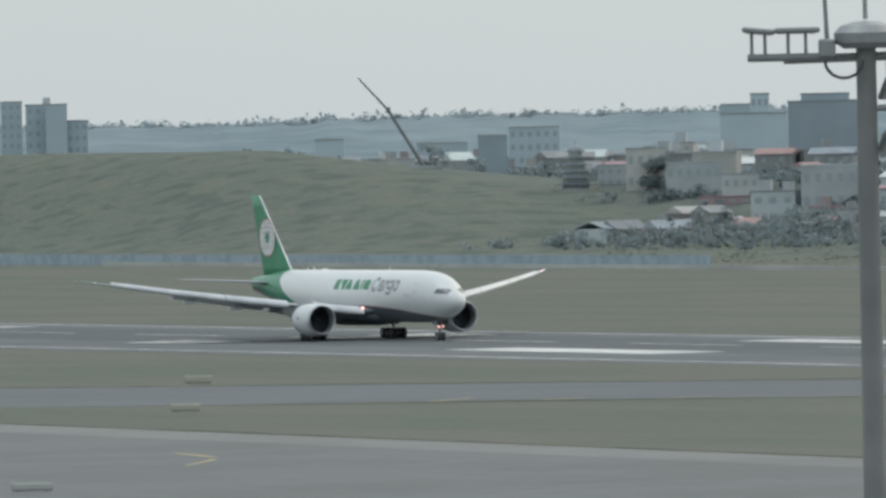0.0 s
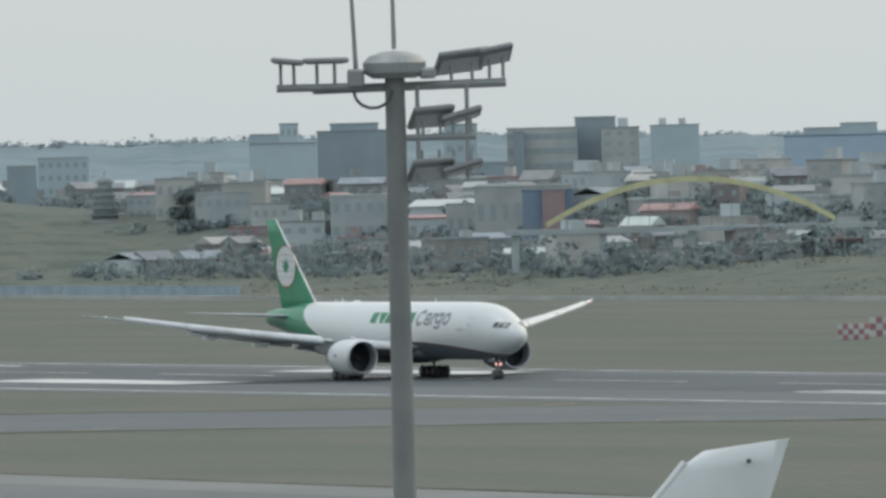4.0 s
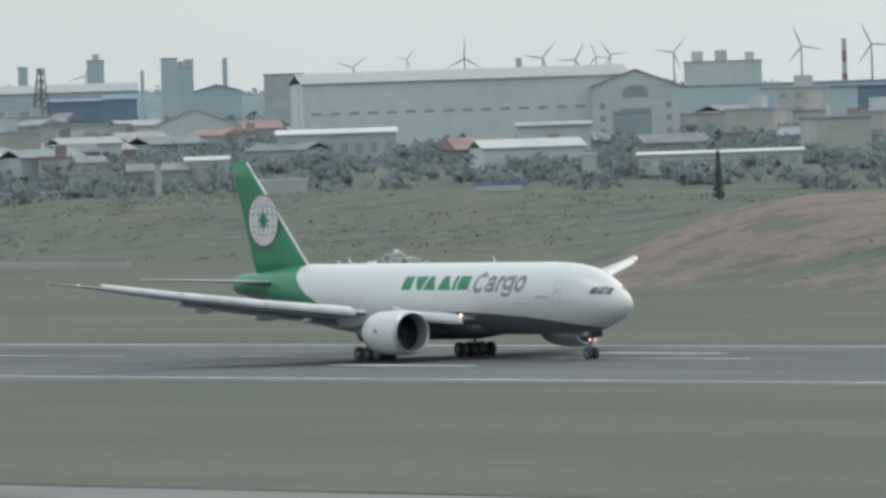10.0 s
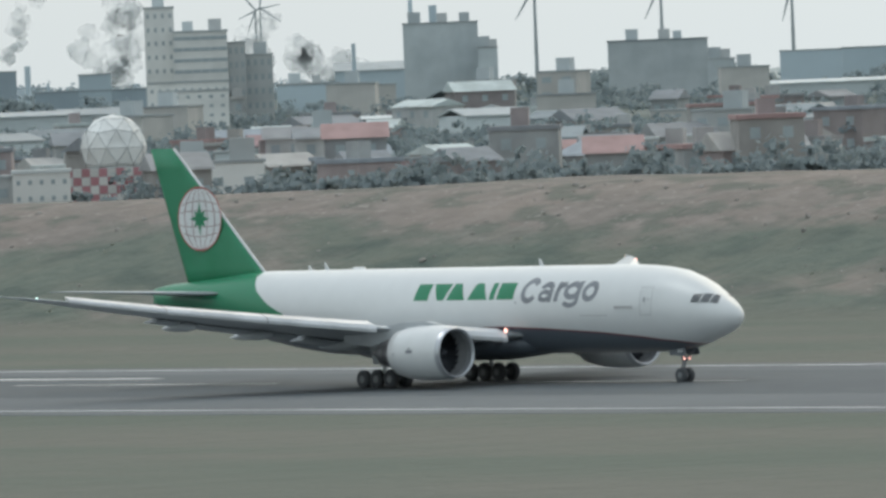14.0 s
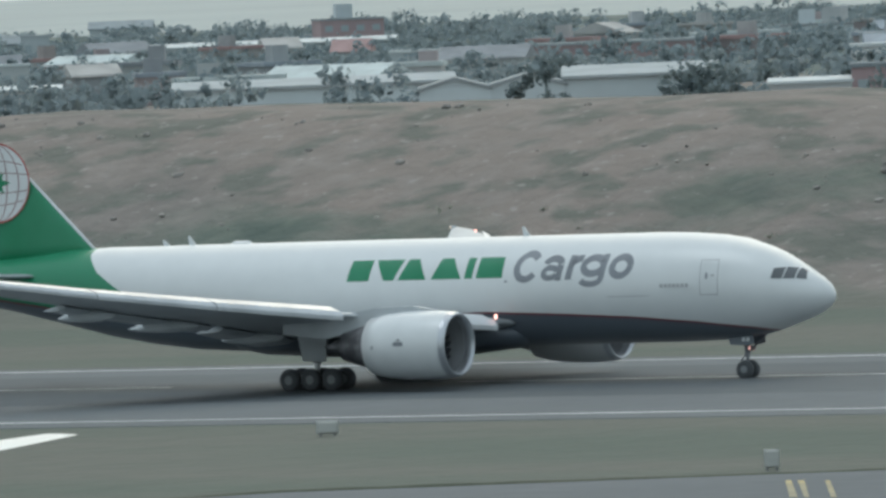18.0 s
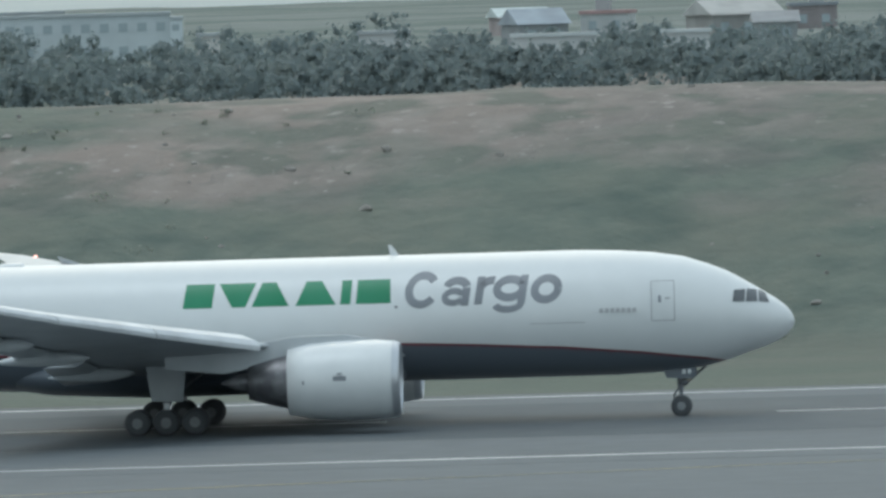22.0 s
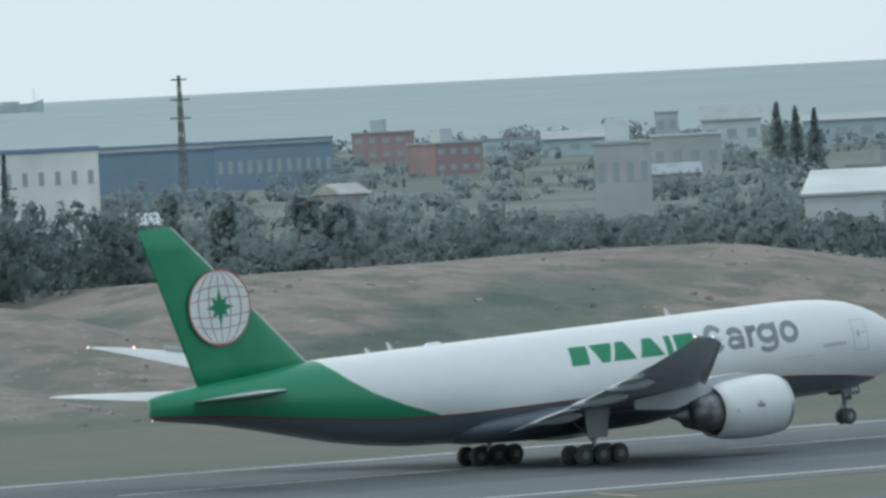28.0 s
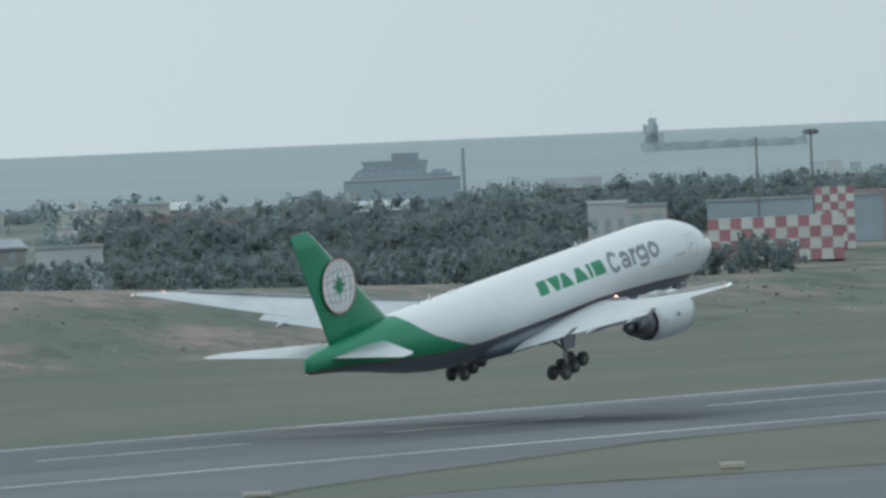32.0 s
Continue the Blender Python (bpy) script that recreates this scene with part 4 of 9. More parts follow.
        for x in (-1.46, 0, 1.46):
            bm = rod(bmesh.new(), (x, -0.8, 0), (x, 0.8, 0), 0.08)
            part("axle", bm, M_STEEL, truck)
            for w in (-0.7, 0.7):
                bm = turned(bmesh.new(), [(-0.25, 0.42), (-0.25, 0.57), (-0.17, 0.65), (-0.07, 0.67), (0.07, 0.67), (0.17, 0.65), (0.25, 0.57), (0.25, 0.42)], (x, w, 0), axis="y", sides=28)
                part("tyre", bm, M_TYRE, truck, "black rubber tyre", smooth=True)
                bm = turned(bmesh.new(), [(-0.265, 0.05), (-0.265, 0.2), (-0.22, 0.41), (0.22, 0.41), (0.265, 0.2), (0.265, 0.05)], (x, w, 0), axis="y", sides=20)
                part("hub", bm, M_HUB, truck, "grey metal hub")
        trucks.append(truck)
    return a, trucks, wings


airplane, airplane_trucks, airplane_wings = freighter()


# ---- the town, the works and the coast beyond the bank ----
W_WHITE = mat("pale_render_wall", (0.47, 0.49, 0.49), 0.9, grain=0.05, scale=0.25, second=(0.37, 0.395, 0.40), second_scale=0.08, object_random=0.12)
W_BRIGHT = mat("fresh_white_render", (0.68, 0.685, 0.665), 0.9, grain=0.05, scale=0.25, second=(0.58, 0.59, 0.575), second_scale=0.1, object_random=0.08)
W_GREY = mat("grey_render_wall", (0.48, 0.525, 0.54), 0.9, grain=0.06, scale=0.25, second=(0.40, 0.445, 0.465), second_scale=0.08, object_random=0.15)
W_CREAM = mat("cream_render_wall", (0.49, 0.485, 0.465), 0.9, grain=0.06, scale=0.25, second=(0.41, 0.41, 0.40), second_scale=0.08, object_random=0.12)
W_DARK = mat("dark_netted_wall", (0.30, 0.36, 0.40), 0.9, grain=0.06, scale=0.15, second=(0.33, 0.39, 0.43), second_scale=0.05, object_random=0.1)
W_BRICK = mat("dull_red_brick_wall", (0.37, 0.28, 0.285), 0.9, grain=0.06, scale=0.3, second=(0.32, 0.255, 0.26), second_scale=0.1, object_random=0.12)
W_BLUE = mat("blue_cladding", (0.19, 0.26, 0.34), 0.7, grain=0.03, scale=0.3, second=(0.17, 0.235, 0.31), second_scale=0.05, object_random=0.05)
W_PALEBLUE = mat("pale_blue_cladding", (0.40, 0.49, 0.60), 0.8, grain=0.04, scale=0.15, second=(0.36, 0.45, 0.56), second_scale=0.04)
W_HALL = mat("silver_hall_cladding", (0.55, 0.60, 0.615), 0.7, grain=0.04, scale=0.3, second=(0.48, 0.53, 0.545), second_scale=0.05, object_random=0.1)
# for distant works and chimneys: bluish grey with the haze painted in
W_FAR = mat("haze_tinted_far_wall", (0.44, 0.52, 0.565), 0.9, grain=0.04, scale=0.1, second=(0.40, 0.48, 0.53), second_scale=0.03, object_random=0.1)
R_GREY = mat("grey_flat_roof", (0.36, 0.39, 0.40), 0.9, grain=0.06, scale=0.3, object_random=0.2)
R_WHITE = mat("white_sheet_roof", (0.54, 0.58, 0.585), 0.7, grain=0.03, scale=0.3, second=(0.46, 0.50, 0.51), second_scale=0.1, object_random=0.08)
R_RED = mat("faded_red_roof", (0.36, 0.25, 0.26), 0.85, grain=0.06, scale=0.4, object_random=0.15)
R_DARK = mat("dark_sheet_roof", (0.26, 0.30, 0.32), 0.85, grain=0.05, scale=0.3, object_random=0.15)
R_BLUE = mat("blue_sheet_roof", (0.16, 0.24, 0.36), 0.7, grain=0.04, scale=0.3, object_random=0.1)
G_WINDOW = mat("dark_window_glass", (0.33, 0.385, 0.41), 0.3, grain=0.02)
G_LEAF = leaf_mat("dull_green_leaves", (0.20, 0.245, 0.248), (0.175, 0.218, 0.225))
# the far trees' leaves: paler and bluer, distance haze mixed into the colour
G_LEAF_FAR = leaf_mat("haze_tinted_far_leaves", (0.27, 0.325, 0.34), (0.235, 0.29, 0.31))
# paler still for the ridge: its thicker haze is painted into the leaves
G_LEAF_RIDGE = leaf_mat("haze_tinted_ridge_leaves", (0.37, 0.44, 0.475), (0.33, 0.40, 0.435))
G_WEED = leaf_mat("dull_bank_weeds", (0.24, 0.26, 0.215), (0.21, 0.23, 0.195))
G_STONE = mat("pale_bank_stone", (0.30, 0.285, 0.265), 0.95, grain=0.1, scale=1.0, second=(0.22, 0.21, 0.20), second_scale=0.2, spec=0.2)
G_BARK = mat("grey_brown_bark", (0.12, 0.11, 0.10), 0.95, grain=0.1)
M_MAST = mat("galvanised_steel", (0.20, 0.205, 0.205), 0.6, metal=0.3, grain=0.05)
M_TURBINE = mat("pale_turbine_paint", (0.40, 0.44, 0.46), 0.6, grain=0.02)
# marker red, paled and dulled: the haze before it is in the colour
M_RED = mat("haze_paled_red_paint", (0.385, 0.195, 0.215), 0.8, grain=0.06, object_random=0.12)
M_CHECKWHITE = mat("faded_white_paint", (0.56, 0.57, 0.55), 0.8, grain=0.06, object_random=0.1)
WALLS = {"w": W_WHITE, "v": W_BRIGHT, "g": W_GREY, "c": W_CREAM, "d": W_DARK, "b": W_BRICK, "u": W_BLUE, "h": W_HALL, "f": W_FAR, "p": W_PALEBLUE}
ROOFS = {"g": R_GREY, "w": R_WHITE, "r": R_RED, "d": R_DARK, "b": R_BLUE}
WORDS = {"w": "pale rendered", "v": "bright white rendered", "g": "grey rendered", "c": "cream rendered", "d": "dark net-covered", "b": "dull red brick", "u": "blue clad", "h": "silver clad", "f": "hazy grey", "p": "pale blue clad"}
ROOFWORDS = {"g": "a grey roof", "w": "a white sheet roof", "r": "a faded red roof", "d": "a dark sheet roof", "b": "a blue sheet roof"}


def shell(name, x, y, rz, category, label, group=""):
    return thing(name, pose(x, y, ground_z(x, y) - 0.3, 0, 0, rz), label, category, group)


def block(x, y, rz, w, d, top, wall="w", roof="g", rows=0, cols=0, pitch=0.0, ends=False, name="building", ribbon=False, extra=0):
    """A building: walls, a roof (flat with a parapet, or pitched along or across its length) and windows with a reveal."""
    z0 = ground_z(x, y) - 0.3
    h = top - z0 - pitch
    kind = "hall" if name == "hall" else "building"
    b = shell(name, x, y, rz, kind, f"{WORDS[wall]} {kind} with {ROOFWORDS[roof]} in the town")
    bm = boxed(-w / 2, w / 2, 0, d, 0, h)
    body = part("wall", bm, WALLS[wall], b)
    bm = bmesh.new()
    o = min(0.4, w * 0.03)
    if pitch:
        if ends:  # the ridge runs away from the viewer: a gable faces us
            outline = [(-w / 2 - o, h), (0, h + pitch), (w / 2 + o, h), (w / 2 + o, h - 0.25), (0, h + pitch - 0.25), (-w / 2 - o, h - 0.25)]
            prism(bm, outline, d + 2 * o, lambda u, v, q: (u, q - o, v))
            part("roof", bm, ROOFS[roof], b)
            part("gable", prism(bmesh.new(), [(-w / 2, h), (w / 2, h), (0, h + pitch - 0.3)], 0.3, lambda u, v, q: (u, q, v)), WALLS[wall], body)
        else:
            outline = [(-o, h), (d / 2, h + pitch), (d + o, h), (d + o, h - 0.25), (d / 2, h + pitch - 0.25), (-o, h - 0.25)]
            prism(bm, outline, w + 2 * o, lambda u, v, q: (q - w / 2 - o, u, v))
            part("roof", bm, ROOFS[roof], b)
    else:
        box(bm, -w / 2 - 0.15, w / 2 + 0.15, -0.15, d + 0.15, h, h + 0.35)
        part("roof", bm, ROOFS[roof], b)
    for k in range(extra):  # stair head, water tank or plant room on the roof
        u = (k + 0.5) / extra - 0.5 + 0.1 * math.sin(x + k * 2)
        s = 0.9 + 0.5 * abs(math.sin(y + k))
        bm = boxed(u * w * 0.8 - s, u * w * 0.8 + s, d * 0.3, d * 0.3 + 2 * s, h + 0.3, h + 0.5 + 1.6 * s)
        part("roof_tank", bm, WALLS["w" if k % 2 else "g"], b)
    if not rows and kind == "building" and h > 3 and w > 4 and d > 4 and y < 2000 and x > -1200:
        rows, cols = max(1, int(h / 3.6)), max(2, min(4, int(w / 3.2)))
    if rows and cols:
        ww, wh = w / cols * (0.96 if ribbon else 0.32 if wall == "v" else 0.48), h / (rows + 0.4) * (0.32 if wall == "v" else 0.42)
        pane = bpy.data.meshes.new("window")
        q = boxed(-ww / 2, ww / 2, -0.06, 0.1, 0, wh)
        q.to_mesh(pane)
        q.free()
        pane.materials.append(G_WINDOW)
        for i in range(rows):
            for j in range(cols):
                p = link("window", pane, body)
                p.location = ((j + 0.5) / cols * w - w / 2, 0, h * (i + 0.45) / (rows + 0.15))
    return b


def pole_tower(x, y, top, r0, r1, material, name, label, category, bands=0):
    z0 = ground_z(x, y) - 0.3
    b = thing(name, pose(x, y, z0), label, category)
    h = top - z0
    n = max(1, bands)
    for k in range(n):
        bm = rod(bmesh.new(), (0, 0, h * k / n), (0, 0, h * (k + 1) / n), r0 + (r1 - r0) * k / n, r0 + (r1 - r0) * (k + 1) / n, 14)
        part("shaft" if n == 1 else "band", bm, material if k % 2 == 0 else M_RED, b)
    return b


def lattice(x, y, top, w, arms, name="lattice_tower", label="grey steel lattice tower with cross arms"):
    z0 = ground_z(x, y) - 0.3
    b = thing(name, pose(x, y, z0, 0, 0, 20), label, "tower")
    h = top - z0
    for sx in (-1, 1):
        for sy in (-1, 1):
            part("leg", rod(bmesh.new(), (sx * w, sy * w, 0), (sx * w * 0.25, sy * w * 0.25, h), 0.12, 0.09, 5), M_MAST, b)
    n = 9
    for k in range(n):
        a, c = 1 - 0.75 * k / n, 1 - 0.75 * (k + 1) / n
        for s in (-1, 1):
            part("brace", rod(bmesh.new(), (-w * a, s * w * a, h * k / n), (w * c, s * w * c, h * (k + 1) / n), 0.07, sides=4), M_MAST, b)
            part("brace", rod(bmesh.new(), (w * a, s * w * a, h * k / n), (-w * c, s * w * c, h * (k + 1) / n), 0.07, sides=4), M_MAST, b)
            part("brace", rod(bmesh.new(), (s * w * a, -w * a, h * k / n), (s * w * c, w * c, h * (k + 1) / n), 0.07, sides=4), M_MAST, b)
    for f, ln in arms:
        part("cross_arm", rod(bmesh.new(), (-ln, 0, h * f), (ln, 0, h * f), 0.14, 0.14, 5), M_MAST, b)
    return b


def turbine(x, y, hub, blade, turn, face=0.0):
    """A three-bladed wind turbine."""
    z0 = ground_z(x, y) - 0.3
    b = thing("wind_turbine", pose(x, y, z0, 0, 0, face), "pale three-bladed wind turbine on the far shore", "wind turbine", "wind turbines on the shore")
    h = hub - z0
    part("tower", rod(bmesh.new(), (0, 0, 0), (0, 0, h), blade * 0.06, blade * 0.032, 12), M_TURBINE, b)
    bm = boxed(-blade * 0.045, blade * 0.045, -blade * 0.09, blade * 0.12, h - blade * 0.045, h + blade * 0.045)
    part("nacelle", bm, M_TURBINE, b)
    for k in range(3):
        a = radians(turn + 120 * k)
        u, v = Vector((math.sin(a), 0, math.cos(a))), Vector((math.cos(a), 0, -math.sin(a)))
        o = Vector((0, -blade * 0.11, h))
        rings = [[o + u * (blade * f) + v * (blade * c * e) + Vector((0, blade * 0.008 * q, 0)) for e, q in ((-0.6, -1), (0.4, -1), (0.4, 1), (-0.6, 1))] for f, c in ((0.02, 0.035), (0.2, 0.075), (0.6, 0.05), (1.0, 0.015))]
        part("blade", loft(bmesh.new(), rings), M_TURBINE, b)
    return b


G0 = (1 + 5 ** 0.5) / 2
ICO = np.array([(-1, G0, 0), (1, G0, 0), (-1, -G0, 0), (1, -G0, 0), (0, -1, G0), (0, 1, G0), (0, -1, -G0), (0, 1, -G0), (G0, 0, -1), (G0, 0, 1), (-G0, 0, -1), (-G0, 0, 1)]) / math.hypot(1, G0)
ICO_F = [(0, 11, 5), (0, 5, 1), (0, 1, 7), (0, 7, 10), (0, 10, 11), (1, 5, 9), (5, 11, 4), (11, 10, 2), (10, 7, 6), (7, 1, 8), (3, 9, 4), (3, 4, 2), (3, 2, 6), (3, 6, 8), (3, 8, 9), (4, 9, 5), (2, 4, 11), (6, 2, 10), (8, 6, 7), (9, 8, 1)]


def clump(vs, fs, ns, c, rx, rz, n, rng, leaf, heart=True):
    """A bough of foliage: sprays of leaves, ragged at the edge, over broader sprays inside that close its middle."""
    size = np.array([rx, rx, rz])
    inner = 10 if heart else 0
    m = n + inner
    d = rng.normal(size=(m, 3))
    d /= np.linalg.norm(d, axis=1, keepdims=True) + 1e-9
    out = 0.6 + 0.5 * rng.random((m, 1))
    out[:inner] = 0.3 + 0.4 * rng.random((inner, 1))
    p = c + d * size * out
    g = d + (0, 0, 0.2) + rng.normal(size=(m, 3)) * 0.4
    u = np.cross(g, rng.normal(size=(m, 3)))
    u /= np.linalg.norm(u, axis=1, keepdims=True) + 1e-9
    w = np.cross(g, u)
    w /= np.linalg.norm(w, axis=1, keepdims=True) + 1e-9
    s = leaf * (0.45 + 0.9 * rng.random((m, 1)))
    s[:inner] = min(rx, rz) * (0.3 + 0.2 * rng.random((inner, 1)))
    i = len(vs)
    vs.extend(np.stack([p - u * s, p - w * s * 0.7, p + u * s, p + w * s * 0.7], 1).reshape(-1, 3).tolist())
    q = d * 0.35 + (0, 0, 0.85) + rng.normal(size=(m, 3)) * 0.06
    q /= np.linalg.norm(q, axis=1, keepdims=True) + 1e-9
    ns.extend(np.repeat(q, 4, axis=0).tolist())
    fs.extend((i + np.arange(4 * m).reshape(-1, 4)).tolist())


def leafy(name, vs, fs, ns, material):
    """Leaves as one mesh, shaded by the crown that they belong to."""
    me = bpy.data.meshes.new(name)
    me.from_pydata(vs, [], fs)
    me.materials.append(material)
    me.shade_smooth()
    me.normals_split_custom_set_from_vertices(ns)
    return me


def wood(name, spots, label, material, leaf=1.0, n=46, seed=1, trunk=True):
    """Trees too many to count, as one stretch of woodland: (x, y, width, height)."""
    rng = np.random.default_rng(seed)
    vs, fs, ns = [], [], []
    boughs = 12 if n >= 150 else 7 if trunk else 2
    for x, y, w, h in spots:
        z = ground_z(x, y)
        for k in range(boughs):
            rz = max(h * 0.17, w * 0.11)
            c = np.array([x + rng.normal() * w * 0.26, y + rng.normal() * w * 0.26, z + max(rz * 0.5, h * (0.06 + 0.79 * (k + rng.random()) / boughs) - rz * 0.3)])
            clump(vs, fs, ns, c, w * (0.17 if boughs > 7 else 0.21) * (0.6 + 0.6 * rng.random()), rz * (0.75 + 0.4 * rng.random()), n // boughs, rng, leaf, heart=trunk)
        if trunk:
            i, r = len(vs), 0.18
            vs += [(x - r, y, z - 0.5), (x + r, y, z - 0.5), (x + r * 0.5, y, z + h * 0.6), (x - r * 0.5, y, z + h * 0.6), (x, y - r, z - 0.5), (x, y + r, z - 0.5), (x, y + r * 0.5, z + h * 0.6), (x, y - r * 0.5, z + h * 0.6)]
            fs += [(i, i + 1, i + 2, i + 3), (i + 4, i + 5, i + 6, i + 7)]
            ns += [(0, -1, 0)] * 4 + [(1, 0, 0)] * 4
    return tagged(new(name, leafy(name, vs, fs, ns, material)), label, "trees", kind="stuff")


def tree(x, y, top, w, slim=False, seed=0):
    rng = np.random.default_rng(seed)
    z0 = ground_z(x, y) - 0.2
    h = top - z0
    b = thing("tree", pose(x, y, z0), "tall dark slim evergreen tree among the houses" if slim else "dark green broadleaf tree among the houses", "tree")
    part("trunk", rod(bmesh.new(), (0, 0, 0), (0, 0, h * 0.8), max(0.15, h * 0.02), 0.05, 8), G_BARK, b)
    vs, fs, ns = [], [], []
    if slim:
        for k in range(9):
            f = k / 9
            clump(vs, fs, ns, np.array([0, 0, h * (0.12 + 0.85 * f)]), w * 0.5 * (1 - f) + 0.15, h * 0.08, 90, rng, 0.22 + w * 0.02)
    else:
        for k in range(5):
            part("limb", rod(bmesh.new(), (0, 0, h * 0.35), (math.cos(k * 1.3) * w * 0.3, math.sin(k * 1.3) * w * 0.3, h * 0.7), 0.1, 0.03, 5), G_BARK, b)
        for k in range(9):
            c = np.array([rng.normal() * w * 0.22, rng.normal() * w * 0.22, h * (0.16 + 0.66 * rng.random())])
            clump(vs, fs, ns, c, w * 0.26, max(h * 0.17, w * 0.13), 150, rng, 0.24 + w * 0.015)
    link("crown", leafy("crown", vs, fs, ns, G_LEAF), b)
    return b


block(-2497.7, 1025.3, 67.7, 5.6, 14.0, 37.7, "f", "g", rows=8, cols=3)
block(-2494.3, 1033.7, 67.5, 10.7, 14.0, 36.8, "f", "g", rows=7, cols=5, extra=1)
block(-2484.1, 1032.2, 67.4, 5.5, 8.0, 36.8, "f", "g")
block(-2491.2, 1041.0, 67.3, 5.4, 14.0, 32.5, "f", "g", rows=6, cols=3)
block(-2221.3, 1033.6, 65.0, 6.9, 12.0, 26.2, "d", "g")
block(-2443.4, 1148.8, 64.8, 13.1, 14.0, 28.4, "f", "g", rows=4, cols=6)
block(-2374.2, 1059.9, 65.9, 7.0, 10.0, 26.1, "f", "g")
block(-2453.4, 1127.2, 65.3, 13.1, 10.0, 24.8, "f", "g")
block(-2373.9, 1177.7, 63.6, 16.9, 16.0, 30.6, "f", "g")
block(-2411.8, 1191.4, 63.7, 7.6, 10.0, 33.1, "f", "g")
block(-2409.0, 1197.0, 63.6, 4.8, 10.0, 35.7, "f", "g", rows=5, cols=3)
block(-2187.3, 1103.7, 63.2, 17.1, 16.0, 32.6, "d", "d")
block(-2191.7, 1106.2, 63.2, 11.3, 12.0, 34.3, "d", "d")
block(-2088.9, 1009.4, 64.2, 8.8, 10.0, 22.4, "c", "g", rows=2, cols=4)
block(-2110.0, 1011.8, 64.4, 7.6, 9.0, 18.8, "g", "g", rows=2, cols=4)
block(-2066.3, 1010.2, 63.9, 12.4, 10.0, 19.1, "g", "g", rows=2, cols=6)
block(-2227.9, 1043.2, 64.9, 10.6, 9.0, 17.4, "w", "g", rows=2, cols=5)
block(-2249.9, 1043.1, 65.1, 8.0, 8.0, 16.5, "g", "g")
block(-2044.0, 1010.1, 63.7, 17.3, 8.0, 11.5, "b", "r", rows=2, cols=6)
block(-2020.1, 1013.3, 63.4, 14.7, 9.0, 12.9, "b", "r", rows=2, cols=6, pitch=0.7)
block(-2063.9, 1015.0, 63.8, 8.7, 8.0, 9.0, "c", "r", rows=2, cols=4, pitch=0.7)
block(-2019.1, 1015.4, 63.3, 14.7, 8.0, 8.2, "g", "g", rows=2, cols=6)
block(-2043.9, 1010.5, 63.7, 8.0, 9.0, 16.5, "w", "g", rows=2, cols=4)
block(-2008.4, 1014.3, 63.2, 12.2, 9.0, 18.0, "g", "w", rows=2, cols=5)
block(-2088.5, 1010.3, 64.2, 8.8, 8.0, 10.5, "g", "d", rows=1, cols=3)
block(-2130.6, 1015.0, 64.5, 8.9, 8.0, 7.4, "w", "g", rows=1, cols=4)
block(-2220.3, 1149.0, 62.6, 8.1, 14.0, 33.7, "f", "g", rows=5, cols=3)
block(-1950.5, 1017.6, 62.4, 8.1, 10.0, 19.6, "w", "w", rows=1, cols=4)
block(-2078.6, 1096.4, 62.2, 15.8, 14.0, 31.8, "w", "g", rows=5, cols=6, ribbon=True)
block(-2076.6, 1089.4, 62.3, 2.3, 4.0, 31.0, "d", "g")
block(-2081.8, 1111.7, 61.9, 9.2, 14.0, 34.0, "d", "d")
block(-2065.9, 1109.5, 61.8, 8.5, 12.0, 31.5, "w", "g", rows=7, cols=3, extra=1)
block(-1930.1, 1013.4, 62.3, 20.6, 10.0, 19.3, "w", "w", rows=1, cols=8)
block(-1883.6, 994.5, 62.2, 10.4, 2.0, 18.3, "u", "b")
block(-1881.3, 994.6, 62.1, 4.6, 2.0, 18.1, "b", "r")
block(-2129.5, 1106.9, 62.5, 13.0, 12.0, 24.3, "d", "g")
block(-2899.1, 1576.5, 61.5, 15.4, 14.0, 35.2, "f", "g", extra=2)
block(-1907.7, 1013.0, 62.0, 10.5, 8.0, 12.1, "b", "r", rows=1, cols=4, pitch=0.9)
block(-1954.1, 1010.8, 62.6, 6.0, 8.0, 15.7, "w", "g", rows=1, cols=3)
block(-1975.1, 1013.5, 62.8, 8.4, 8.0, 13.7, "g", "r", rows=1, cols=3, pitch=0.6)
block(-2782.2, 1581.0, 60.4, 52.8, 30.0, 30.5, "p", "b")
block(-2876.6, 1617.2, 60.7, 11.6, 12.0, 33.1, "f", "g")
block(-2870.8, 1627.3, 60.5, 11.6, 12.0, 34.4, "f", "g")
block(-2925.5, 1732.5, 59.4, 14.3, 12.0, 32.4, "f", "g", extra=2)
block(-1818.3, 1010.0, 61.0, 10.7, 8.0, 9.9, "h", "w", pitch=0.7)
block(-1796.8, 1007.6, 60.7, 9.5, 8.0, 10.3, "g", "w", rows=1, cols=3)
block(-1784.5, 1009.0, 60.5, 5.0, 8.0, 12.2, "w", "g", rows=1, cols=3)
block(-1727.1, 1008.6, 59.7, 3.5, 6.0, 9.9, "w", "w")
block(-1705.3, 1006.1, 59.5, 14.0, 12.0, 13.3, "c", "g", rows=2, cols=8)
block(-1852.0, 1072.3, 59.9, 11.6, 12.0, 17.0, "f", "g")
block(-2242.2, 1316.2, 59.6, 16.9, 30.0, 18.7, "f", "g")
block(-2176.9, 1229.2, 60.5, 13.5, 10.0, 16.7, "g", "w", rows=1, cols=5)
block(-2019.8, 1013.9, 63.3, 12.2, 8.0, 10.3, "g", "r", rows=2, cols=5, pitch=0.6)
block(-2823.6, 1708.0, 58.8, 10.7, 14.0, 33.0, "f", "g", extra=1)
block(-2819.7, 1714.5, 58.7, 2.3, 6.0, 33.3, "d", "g")
